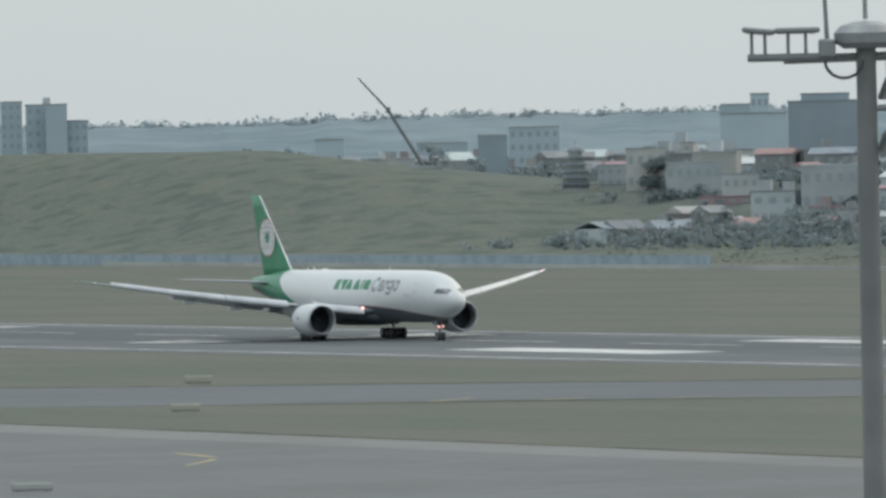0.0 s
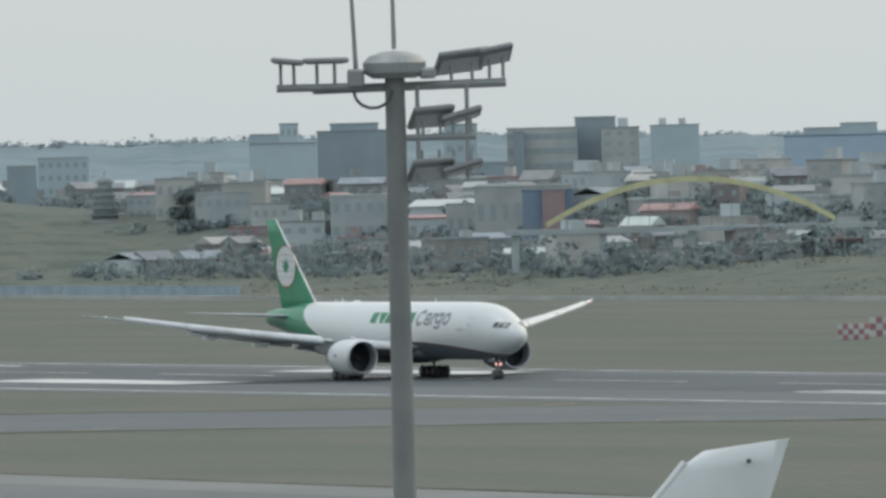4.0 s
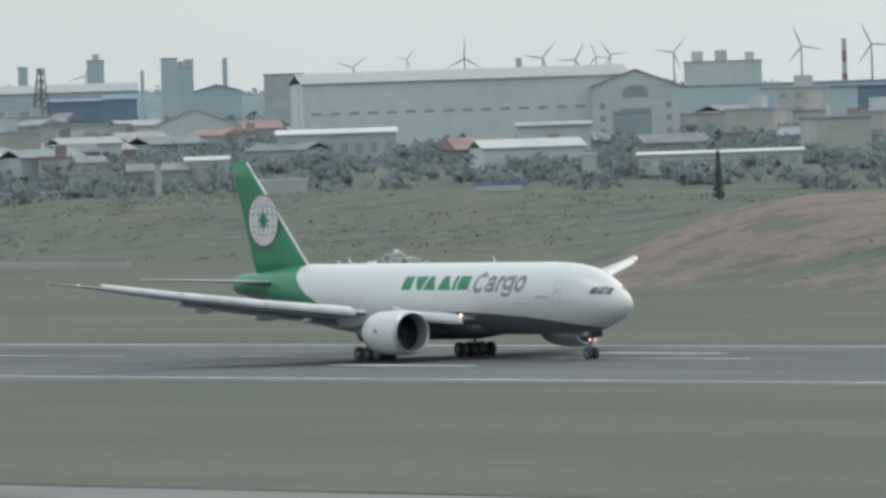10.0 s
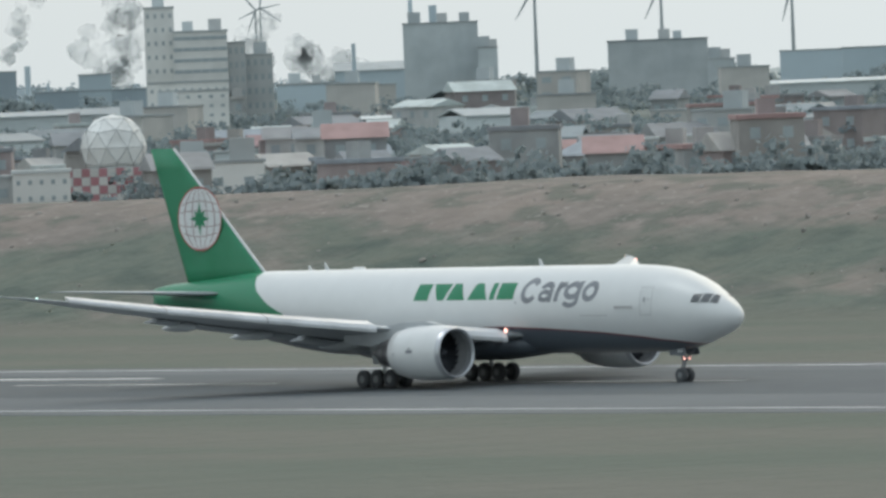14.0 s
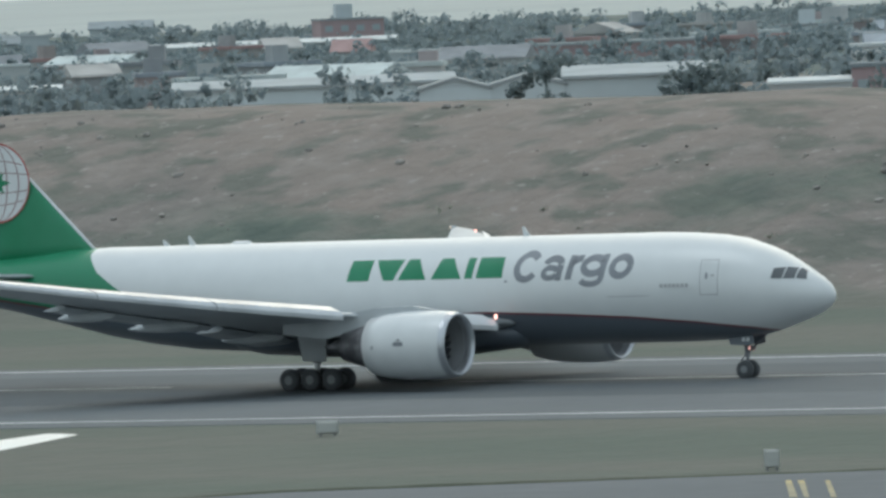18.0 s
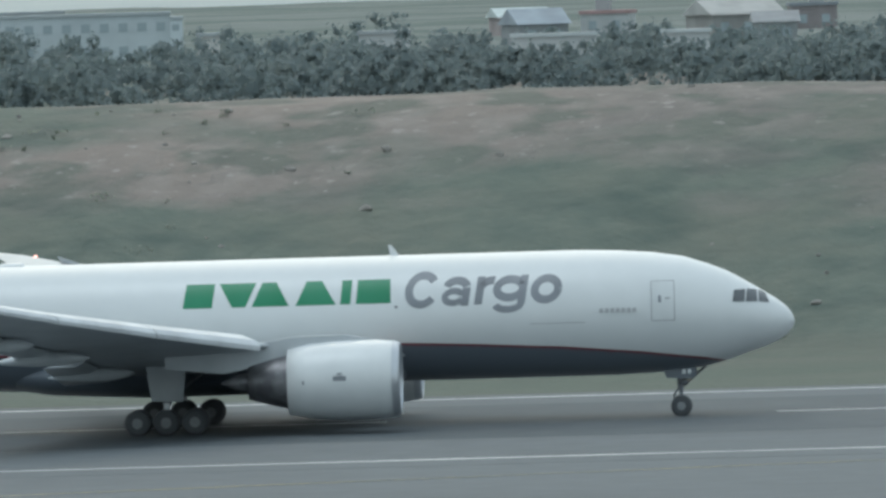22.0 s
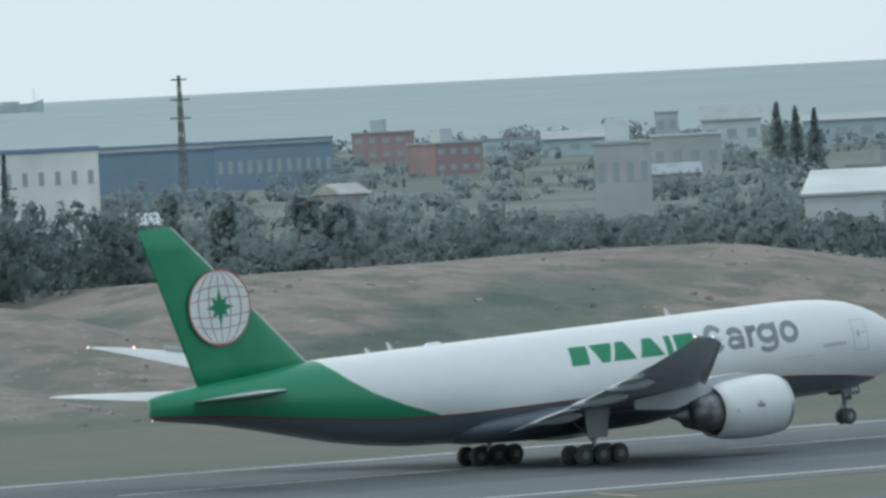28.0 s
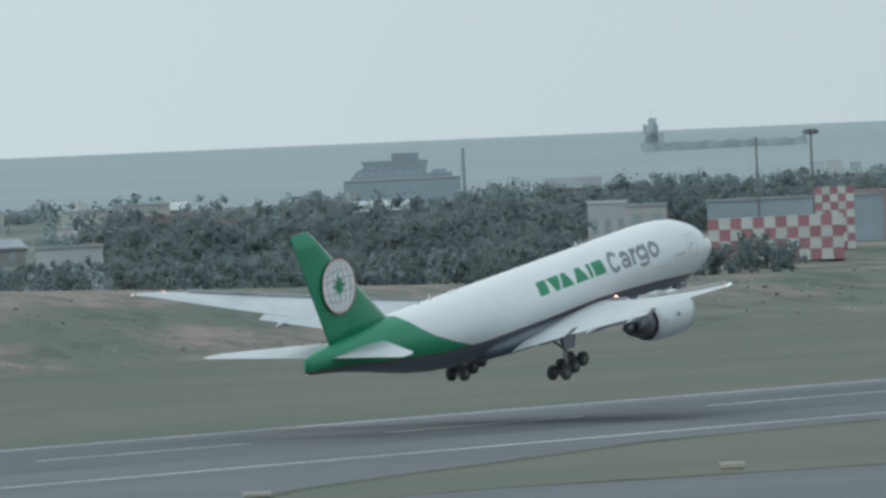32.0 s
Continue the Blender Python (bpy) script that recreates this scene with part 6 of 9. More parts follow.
block(298.3, 1058.8, -15.7, 4.8, 6.0, 13.9, "c", "g")
block(484.1, 875.0, -29.0, 7.8, 9.0, 16.1, "c", "g", rows=2, cols=5, extra=2)
block(485.7, 862.7, -29.4, 9.1, 9.0, 15.8, "w", "g", rows=2, cols=7, extra=2)
block(504.1, 932.5, -28.4, 8.9, 8.0, 16.4, "w", "g", rows=1, cols=5)
block(478.0, 878.4, -28.6, 3.0, 7.0, 16.9, "w", "g", rows=1, cols=2)
block(511.3, 859.4, -30.8, 2.4, 6.0, 15.8, "w", "g")
block(526.5, 920.0, -29.8, 5.2, 8.0, 16.3, "w", "g", rows=1, cols=3)
block(511.1, 882.7, -30.1, 6.6, 8.0, 14.6, "w", "g", rows=1, cols=4)
block(480.0, 784.8, -31.5, 12.8, 12.0, 16.6, "c", "g", rows=1, cols=5)
block(472.8, 765.8, -31.7, 4.1, 2.0, 15.3, "d", "g")
block(455.4, 753.0, -31.2, 3.1, 2.0, 15.6, "d", "g")
block(659.5, 1120.3, -30.5, 12.7, 10.0, 15.3, "h", "w", pitch=0.6)
block(561.2, 1060.7, -27.9, 9.1, 10.0, 16.8, "h", "w", pitch=0.5)
block(796.4, 1271.1, -32.1, 24.2, 14.0, 17.4, "v", "g", rows=3, cols=11, extra=4)
block(741.1, 1187.7, -32.0, 15.1, 10.0, 16.7, "w", "g", rows=2, cols=7, extra=3)
block(810.3, 1262.3, -32.7, 21.9, 12.0, 18.2, "v", "g", rows=3, cols=9, extra=3)
block(554.9, 855.9, -33.0, 13.8, 12.0, 19.0, "v", "w", rows=2, cols=6, pitch=0.6)
block(538.5, 842.6, -32.6, 6.2, 8.0, 15.8, "v", "g", rows=1, cols=4)
block(546.4, 837.5, -33.1, 12.4, 10.0, 16.0, "v", "g", rows=1, cols=7)
block(835.2, 1245.9, -33.8, 15.8, 12.0, 18.2, "v", "g", rows=4, cols=7, extra=4)
block(590.8, 880.1, -33.9, 8.9, 8.0, 15.0, "b", "d", rows=1, cols=5)
block(572.1, 820.2, -34.9, 8.9, 9.0, 16.4, "v", "g", rows=2, cols=5)
block(809.6, 1142.2, -35.3, 30.9, 16.0, 20.2, "v", "b", rows=2, cols=14)
block(1121.1, 1509.2, -36.6, 42.2, 16.0, 19.1, "w", "b", rows=1, cols=10)
block(1052.5, 1484.8, -35.3, 40.2, 1.0, 19.6, "u", "b")
block(1011.3, 1391.3, -36.0, 35.4, 2.0, 18.5, "u", "b")
block(1093.4, 1454.9, -36.9, 20.5, 2.0, 18.4, "u", "b", rows=1, cols=12)
block(727.4, 903.6, -38.8, 6.3, 10.0, 18.5, "w", "g", rows=2, cols=4, extra=1)
block(1074.1, 1317.7, -39.2, 11.5, 9.0, 17.0, "w", "w", rows=1, cols=4)
block(1197.9, 1474.8, -39.1, 4.3, 6.0, 20.5, "g", "g")
block(1270.5, 1544.6, -39.4, 11.4, 10.0, 21.3, "g", "g", pitch=2.7)
block(1273.2, 1619.4, -38.2, 16.2, 10.0, 16.6, "f", "g")
block(1261.2, 1577.9, -38.6, 16.4, 14.0, 17.9, "f", "g", pitch=1.5)
block(1288.5, 1529.6, -40.1, 19.5, 14.0, 18.6, "f", "g", pitch=1.1)
block(740.7, 840.1, -44.4, 62.1, 30.0, 14.7, "h", "w", pitch=2.4, name="hall")
block(1014.2, 1158.9, -41.2, 8.2, 8.0, 15.1, "w", "w", rows=1, cols=4)
block(1342.2, 1482.7, -42.2, 9.7, 12.0, 22.5, "d", "g", rows=3, cols=4, extra=2)
block(1277.6, 1406.3, -42.3, 39.1, 10.0, 17.0, "g", "w")
block(1337.1, 1567.1, -40.5, 45.7, 16.0, 17.7, "f", "g", pitch=1.1)
block(856.4, 924.2, -42.8, 8.2, 8.0, 15.4, "w", "w")
block(1128.1, 1134.6, -44.8, 4.1, 6.0, 14.8, "w", "g")
block(1041.2, 1079.7, -44.0, 2.2, 5.0, 15.3, "w", "g")
block(1304.4, 1516.1, -40.7, 27.0, 10.0, 17.7, "g", "g")
block(1311.6, 1443.0, -42.3, 40.1, 10.0, 16.8, "g", "w")
block(1121.1, 1141.5, -44.5, 7.8, 8.0, 14.2, "c", "w")
block(909.1, 872.5, -46.2, 10.2, 12.0, 15.2, "w", "w", pitch=1.0, ends=True, name="hall")
block(930.6, 878.9, -46.6, 6.6, 7.0, 12.6, "w", "g")
block(936.7, 872.4, -47.0, 9.3, 9.0, 10.9, "w", "w", rows=1, cols=3, pitch=0.6)
block(938.2, 870.7, -47.1, 3.9, 6.0, 12.1, "w", "w")
block(956.8, 880.1, -47.4, 6.7, 8.0, 10.8, "g", "g", rows=1, cols=4)
block(916.6, 893.5, -45.7, 6.9, 7.0, 13.2, "g", "g", rows=1, cols=4)
block(1245.4, 1157.2, -47.1, 20.2, 10.0, 15.2, "g", "w")
block(1015.7, 1034.9, -44.5, 6.3, 6.0, 14.8, "w", "g")
block(1280.1, 1236.8, -46.0, 17.3, 10.0, 13.7, "b", "r")
block(958.2, 878.6, -47.5, 8.4, 7.0, 13.9, "w", "w")
block(930.2, 879.2, -46.6, 6.2, 8.0, 14.7, "b", "d")
block(936.3, 872.8, -47.0, 5.9, 8.0, 14.6, "c", "w")
block(1209.3, 1122.5, -47.1, 22.3, 10.0, 15.4, "g", "w")
block(1257.6, 1143.8, -47.7, 10.6, 8.0, 15.6, "w", "g")
block(1276.3, 1123.0, -48.7, 8.7, 8.0, 14.1, "u", "b")
block(1266.4, 1103.9, -48.9, 6.8, 8.0, 14.6, "w", "g", rows=1, cols=3)
block(1365.4, 1172.9, -49.3, 9.7, 8.0, 16.1, "h", "w")
block(1136.4, 948.2, -50.2, 9.2, 8.0, 14.6, "w", "g", rows=1, cols=5)
block(1246.0, 1035.4, -50.3, 2.6, 4.0, 17.4, "w", "g")
block(1142.5, 909.1, -51.5, 6.7, 8.0, 14.3, "w", "w", rows=1, cols=3)
block(1112.1, 883.0, -51.6, 3.5, 6.0, 13.4, "w", "g")
block(1196.2, 969.9, -51.0, 5.4, 7.0, 15.0, "w", "g", rows=1, cols=3)
block(1126.8, 990.1, -48.7, 8.9, 8.0, 15.6, "u", "b")
block(941.1, 867.6, -47.3, 14.5, 8.0, 14.3, "c", "w")
block(1151.8, 961.0, -50.2, 9.9, 8.0, 14.6, "w", "g", rows=1, cols=6)
block(1115.1, 879.2, -51.7, 7.5, 8.0, 13.7, "b", "w")
block(1194.6, 971.9, -50.9, 11.2, 8.0, 15.2, "w", "g", rows=1, cols=6)
block(1261.2, 1048.3, -50.3, 2.9, 4.0, 17.4, "w", "g")
block(1494.9, 1172.8, -51.9, 10.8, 8.0, 17.6, "c", "g", rows=1, cols=6)
block(1438.1, 1082.6, -53.0, 17.0, 8.0, 14.6, "c", "g", rows=2, cols=8)
block(1140.8, 878.7, -52.4, 9.3, 7.0, 13.8, "w", "g", rows=1, cols=5)
block(1214.9, 1041.2, -49.4, 11.7, 8.0, 17.1, "w", "w")
block(1493.3, 1174.8, -51.8, 4.1, 6.0, 18.1, "w", "g")
block(1358.2, 1022.5, -53.0, 17.5, 8.0, 15.3, "w", "r", rows=1, cols=8)
block(1510.2, 1152.9, -52.6, 18.5, 8.0, 17.1, "c", "g", rows=1, cols=8)
block(1069.2, 872.5, -50.8, 5.6, 7.0, 15.0, "g", "w")
stepped = block(1704.0, 1227.3, -54.2, 23.5, 20.0, 20.0, "d", "g", rows=2, cols=10)
stepped["label"] = "hazy grey stepped control building by the shore"
for u0, u1, z0, z1, lean in ((-10.5, 5.0, 20.3, 22.2, 1.6), (-8.3, 5.2, 22.2, 23.1, 0.8), (-7.6, 5.4, 23.1, 23.9, -0.5), (-1.9, 3.6, 23.9, 25.4, 0.0), (4.6, 10.2, 20.3, 21.2, 0.7), (6.0, 9.0, 21.2, 21.9, 0.3)):
    zb = ground_z(1704.0, 1227.3) - 0.3
    tier = part("tier", prism(bmesh.new(), [(u0, z0 - zb), (u1, z0 - zb), (u1, z1 - zb), (u0 + lean, z1 - zb)], 14, lambda u, v, d: (u, 2 + d, v)), W_DARK, stepped)
    for k in range(int((u1 - u0 - 2) / 1.9)):
        part("window", boxed(u0 + 1.7 + 1.9 * k, u0 + 3.0 + 1.9 * k, 1.94, 2.1, z0 - zb + 0.3 * (z1 - z0), z0 - zb + 0.75 * (z1 - z0)), G_WINDOW, tier)
block(1316.3, 909.6, -55.4, 6.1, 8.0, 15.8, "w", "w", rows=1, cols=3)
block(1286.7, 882.0, -55.6, 5.9, 8.0, 15.3, "c", "g")
block(1332.4, 885.9, -56.4, 26.8, 8.0, 15.2, "d", "g", rows=1, cols=9)
block(1503.0, 990.5, -56.6, 17.3, 8.0, 17.8, "g", "g", rows=1, cols=8, extra=3)
block(1355.2, 887.6, -56.8, 6.0, 8.0, 15.6, "b", "r", rows=1, cols=3)
block(1265.4, 946.1, -53.2, 6.0, 7.0, 15.6, "w", "r", rows=1, cols=3)
block(1324.4, 1000.8, -52.9, 10.8, 7.0, 16.5, "b", "r", rows=1, cols=5)
block(1433.8, 1088.2, -52.8, 9.7, 8.0, 18.1, "c", "g", rows=1, cols=5)
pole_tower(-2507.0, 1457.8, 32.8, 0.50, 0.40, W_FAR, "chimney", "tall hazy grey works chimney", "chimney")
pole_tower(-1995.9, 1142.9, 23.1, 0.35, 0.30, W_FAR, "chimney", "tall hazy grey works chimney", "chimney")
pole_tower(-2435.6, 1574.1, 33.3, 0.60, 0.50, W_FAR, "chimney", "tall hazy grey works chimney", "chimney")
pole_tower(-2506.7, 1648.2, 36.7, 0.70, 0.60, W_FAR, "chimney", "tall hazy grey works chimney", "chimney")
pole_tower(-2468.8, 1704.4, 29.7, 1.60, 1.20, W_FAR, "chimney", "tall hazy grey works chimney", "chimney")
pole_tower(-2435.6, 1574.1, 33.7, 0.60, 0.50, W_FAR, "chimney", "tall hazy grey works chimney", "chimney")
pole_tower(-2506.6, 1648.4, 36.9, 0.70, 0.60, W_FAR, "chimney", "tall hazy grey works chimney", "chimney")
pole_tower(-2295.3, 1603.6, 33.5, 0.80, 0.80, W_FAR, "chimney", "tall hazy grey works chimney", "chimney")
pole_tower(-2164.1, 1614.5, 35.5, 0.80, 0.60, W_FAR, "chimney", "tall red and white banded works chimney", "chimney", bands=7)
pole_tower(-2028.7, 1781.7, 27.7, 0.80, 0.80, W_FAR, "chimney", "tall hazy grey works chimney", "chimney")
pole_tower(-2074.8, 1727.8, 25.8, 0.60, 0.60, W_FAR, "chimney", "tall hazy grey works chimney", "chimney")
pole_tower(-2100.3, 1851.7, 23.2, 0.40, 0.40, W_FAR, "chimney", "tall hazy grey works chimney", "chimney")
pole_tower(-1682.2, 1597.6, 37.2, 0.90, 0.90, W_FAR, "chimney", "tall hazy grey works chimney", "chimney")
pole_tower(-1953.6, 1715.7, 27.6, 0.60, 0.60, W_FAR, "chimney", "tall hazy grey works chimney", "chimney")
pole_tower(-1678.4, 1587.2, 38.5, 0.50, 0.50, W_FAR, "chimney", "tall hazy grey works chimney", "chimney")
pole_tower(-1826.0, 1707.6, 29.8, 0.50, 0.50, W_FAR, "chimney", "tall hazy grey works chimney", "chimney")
pole_tower(1670.5, 1188.2, 25.7, 0.42, 0.36, W_DARK, "chimney", "tall hazy grey works chimney", "chimney")
lattice(910.5, 1435.6, 30.9, 0.5, [(0.97, 1.6), (0.86, 1.9), (0.75, 1.6)])
shore_mast = pole_tower(1292.3, 855.8, 24.9, 0.22, 0.16, M_MAST, "lamp_mast", "grey steel mast with a crown of floodlights", "mast")
for k, (u, w) in enumerate(((-1.55, 0.5), (-0.8, 0.7), (0.1, 0.6), (0.8, 0.7), (1.5, 0.5))):
    part("floodlight", boxed(u - w / 2, u + w / 2, -0.4, 0.3, 17.9 + 0.22 * (k % 2), 18.3 + 0.22 * (k % 2), bevel=0.05), M_MAST, shore_mast)
part("lamp_ring", rod(bmesh.new(), (-1.7, 0, 17.8), (1.7, 0, 17.8), 0.09, 0.09, 6), M_MAST, shore_mast)
pole_tower(1329.3, 890.4, 24.9, 0.18, 0.14, M_MAST, "lamp_mast", "slim grey steel mast by the shore", "mast")
lattice(-2112.7, 1336.5, 33.3, 2.2, [(1.0, 1.2)])
lattice(-2112.7, 1336.6, 33.6, 2.0, [])
lattice(1009.4, 1367.9, 30.9, 0.6, [(0.97, 2.2), (0.82, 2.8), (0.68, 3)])
lattice(757.6, 1409.3, 32.0, 0.55, [(0.97, 2), (0.85, 2.4)])
lattice(1394.3, 1502.8, 31.1, 0.6, [(0.98, 1.6), (0.8, 3)])
lattice(1238.0, 1165.0, 20.4, 1.2, [(0.95, 2)])
lattice(1252.4, 1149.6, 21.0, 1.2, [(0.97, 2.2)])
lattice(-1507.9, 1313.9, 25.9, 1.0, [])
turbine(-3580.7, 2195.1, 35.6, 6.8, 35, 58.5)
turbine(-3580.7, 2195.1, 33.9, 5.9, 25, 58.5)
turbine(-3698.7, 2193.2, 35.2, 6.5, -30, 59.3)
turbine(-3624.0, 2314.5, 37.1, 7.0, 15, 57.4)
turbine(-3563.5, 2406.5, 37.0, 7.4, 50, 56.0)
turbine(-3455.4, 2387.5, 38.9, 8.6, 2, 55.4)
turbine(-3716.2, 2537.6, 40.5, 4.9, 40, 55.7)
turbine(-3437.5, 2413.3, 38.1, 8.2, 40, 54.9)
turbine(-3429.9, 2424.0, 37.0, 7.7, 30, 54.7)
turbine(-3506.6, 2488.8, 38.4, 6.5, -20, 54.6)
turbine(-3503.2, 2493.5, 39.0, 7.0, -35, 54.6)
turbine(-3406.9, 2456.2, 38.7, 7.7, 40, 54.2)
turbine(-3296.2, 2438.2, 39.1, 8.9, -20, 53.5)
turbine(-3279.8, 2460.3, 39.2, 9.3, -25, 53.1)
turbine(-3103.0, 2524.1, 41.2, 9.7, 0, 50.9)
turbine(-3151.5, 2463.3, 40.3, 9.1, -30, 52.0)
turbine(-3060.3, 2417.5, 39.8, 10.1, 0, 51.7)
turbine(-3132.7, 2487.2, 40.4, 9.5, 60, 51.6)
turbine(-3091.9, 2458.2, 40.1, 9.8, -10, 51.5)
turbine(-2873.0, 2637.4, 47.4, 9.5, -40, 47.4)
turbine(-2871.8, 2638.7, 47.9, 9.5, 5, 47.4)
turbine(-2155.0, 2087.1, 45.7, 11.4, -30, 45.9)
turbine(-2129.6, 2113.0, 45.1, 11.4, -35, 45.2)
turbine(-2103.0, 2139.5, 43.6, 11.4, -45, 44.5)
turbine(-3188.1, 2415.8, 38.9, 9.1, -30, 52.8)
tree(-1025.7, 1355.7, 21.2, 1.7, slim=True, seed=428)
tree(-834.8, 1123.9, 17.3, 2.0, slim=True, seed=429)
tree(-833.0, 1125.2, 16.2, 1.7, slim=True, seed=430)
tree(-1294.2, 940.8, 14.4, 1.7, slim=True, seed=431)
tree(1085.6, 1308.2, 22.4, 4.6, slim=True, seed=432)
tree(1088.0, 1306.3, 21.5, 4.2, slim=True, seed=433)
tree(1090.4, 1304.4, 21.0, 3.8, slim=True, seed=434)
tree(-2087.8, 1011.6, 21.1, 9.4, seed=435)
tree(-2068.5, 1005.6, 13.0, 11.2, seed=436)
tree(-2116.8, 1020.7, 18.0, 6.4, seed=437)
tree(-1818.7, 967.5, 9.8, 10.0, seed=438)
tree(-1806.5, 990.0, 8.6, 10.0, seed=439)
tree(-844.7, 780.3, 13.5, 3.7, seed=441)
tree(-442.5, 952.2, 15.8, 11.4, seed=442)
tree(-386.0, 868.0, 12.2, 6.7, seed=443)
tree(-346.5, 830.6, 12.9, 7.3, seed=444)
tree(-982.1, 851.7, 17.6, 7.0, seed=462)
tree(-988.0, 837.0, 16.9, 4.0, seed=463)
tree(-404.0, 1129.9, 18.4, 6.5, seed=445)
tree(-394.6, 1186.1, 18.3, 5.4, seed=446)
tree(713.3, 1086.8, 22.0, 6.3, seed=447)
tree(637.9, 896.2, 22.1, 1.5, slim=True, seed=448)
tree(622.4, 845.6, 16.8, 3.4, seed=449)
tree(604.8, 796.4, 17.1, 6.0, seed=450)
tree(596.5, 802.6, 17.1, 3.2, seed=451)
tree(637.2, 744.6, 16.0, 4.8, seed=452)
tree(643.8, 738.9, 15.4, 1.6, seed=453)
tree(1119.1, 998.8, 18.6, 1.8, slim=True, seed=454)
tree(1274.2, 967.7, 18.5, 1.7, slim=True, seed=455)
tree(-526.4, 896.9, 14.1, 1.0, slim=True, seed=456)
tree(-527.5, 896.3, 13.9, 0.9, slim=True, seed=457)
tree(-527.6, 896.2, 13.7, 1.7, seed=458)
tree(-526.5, 965.8, 13.3, 5.4, seed=459)
tree(-561.0, 1172.7, 15.3, 7.0, seed=460)


def on_bank(x, y):
    """Is this spot on the bank's face, or on the grass hill at its western end?"""
    return y < float(np.interp(x, FOOT_X, FOOT_Y)) + (60 if x > -1022 else 105 if x > -1500 else 45 if x > -2025 else 125)


def belts():
    """Woodland and scrub: bands behind the bank, among the houses, and the far wooded ridge."""
    rng = np.random.default_rng(4)
    def band(az0, az1, r0, r1, count, w, h):
        out = []
        for _ in range(count):
            a, r = radians(az0 + (az1 - az0) * rng.random()), r0 + (r1 - r0) * rng.random()
            if on_bank(r * math.sin(a), r * math.cos(a)) or (a > radians(55.0) and r < 1640):
                continue
            out.append((r * math.sin(a), r * math.cos(a), w * (0.6 + 0.8 * rng.random()), h * (0.6 + 0.7 * rng.random())))
        return out
    def behind(x0, x1, d0, d1, count, w, h):
        """Trees on a strip that starts d0 metres behind the bank's crest."""
        out = []
        for _ in range(count):
            x = x0 + (x1 - x0) * rng.random()
            y = float(np.interp(x, FOOT_X, FOOT_Y)) + (45 if x > -1022 else 90) + d0 + (d1 - d0) * rng.random()
            if math.atan2(x, y) > radians(55.0) and y - d0 > 830:
                continue
            out.append((x, y, w * (0.6 + 0.8 * rng.random()), h * (0.75 + 0.4 * rng.random())))
        return out
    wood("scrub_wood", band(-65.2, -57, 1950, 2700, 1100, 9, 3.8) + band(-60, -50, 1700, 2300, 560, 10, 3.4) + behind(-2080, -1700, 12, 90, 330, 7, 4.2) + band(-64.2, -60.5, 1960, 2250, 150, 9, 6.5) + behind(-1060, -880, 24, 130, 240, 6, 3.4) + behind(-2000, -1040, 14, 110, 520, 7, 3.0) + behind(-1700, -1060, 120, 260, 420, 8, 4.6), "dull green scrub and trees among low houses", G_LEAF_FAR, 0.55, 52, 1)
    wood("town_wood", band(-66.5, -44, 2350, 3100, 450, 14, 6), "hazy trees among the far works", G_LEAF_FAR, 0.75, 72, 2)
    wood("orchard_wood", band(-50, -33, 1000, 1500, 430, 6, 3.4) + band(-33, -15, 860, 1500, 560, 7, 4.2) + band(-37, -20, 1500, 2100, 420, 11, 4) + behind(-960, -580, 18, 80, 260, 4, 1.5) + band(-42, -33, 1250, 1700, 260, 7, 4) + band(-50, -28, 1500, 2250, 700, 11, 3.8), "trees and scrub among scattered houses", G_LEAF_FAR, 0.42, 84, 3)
    wood("bank_wood", behind(-330, -285, 25, 160, 40, 8, 7.5) + behind(-285, -215, 50, 180, 80, 8, 7.5) + behind(-215, -90, 125, 260, 90, 7, 6) + behind(-430, -330, 45, 150, 50, 7, 4.2), "dark trees behind the earth bank", G_LEAF, 0.25, 400, 4)
    wood("rear_wood", behind(-90, 60, 125, 300, 140, 5.5, 3.8) + behind(60, 140, 60, 200, 50, 5.5, 2.6) + band(-20, 1.5, 950, 1300, 130, 8, 5) + band(7, 20, 950, 1300, 90, 8, 5), "dark trees behind the earth bank", G_LEAF, 0.25, 270, 5)
    wood("lane_wood", behind(120, 400, 66, 250, 230, 8, 4.4) + band(9, 25, 1030, 1320, 130, 9, 8) + band(4, 27, 1320, 1900, 260, 12, 7), "dark trees beside a lane behind the bank", G_LEAF, 0.25, 330, 6)
    wood("coast_wood", behind(380, 570, 22, 110, 150, 7.5, 8.6) + behind(570, 790, 22, 110, 160, 7.5, 6.2) + behind(380, 790, 105, 420, 260, 10, 5.2) + behind(790, 1250, 10, 90, 300, 6.5, 5.6) + behind(790, 1250, 90, 240, 90, 8, 4.5), "dense dark trees behind the earth bank", G_LEAF, 0.27, 235, 7)
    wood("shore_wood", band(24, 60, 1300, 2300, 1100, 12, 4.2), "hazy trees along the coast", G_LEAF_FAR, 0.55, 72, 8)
    wood("knoll_wood", band(52.6, 55.2, 1480, 1660, 170, 14, 9) + band(55.0, 57.3, 1700, 1860, 150, 12, 7.5), "dark wooded knoll by the shore", G_LEAF, 0.32, 230, 9)

    thicket = behind(-330, -215, 80, 300, 90, 10, 7) + behind(-215, -90, 130, 320, 100, 10, 7) + behind(-90, 60, 140, 420, 120, 9, 4.4) + behind(60, 140, 140, 240, 40, 8, 2.4) + behind(120, 400, 80, 250, 150, 10, 4.2) + behind(380, 570, 40, 170, 90, 9, 8.4) + behind(570, 790, 40, 170, 90, 9, 6) + behind(790, 1250, 30, 130, 130, 8, 5.4)
    wood("thicket", thicket, "close dark trees behind the earth bank", G_LEAF, 0.36, 150, 12)
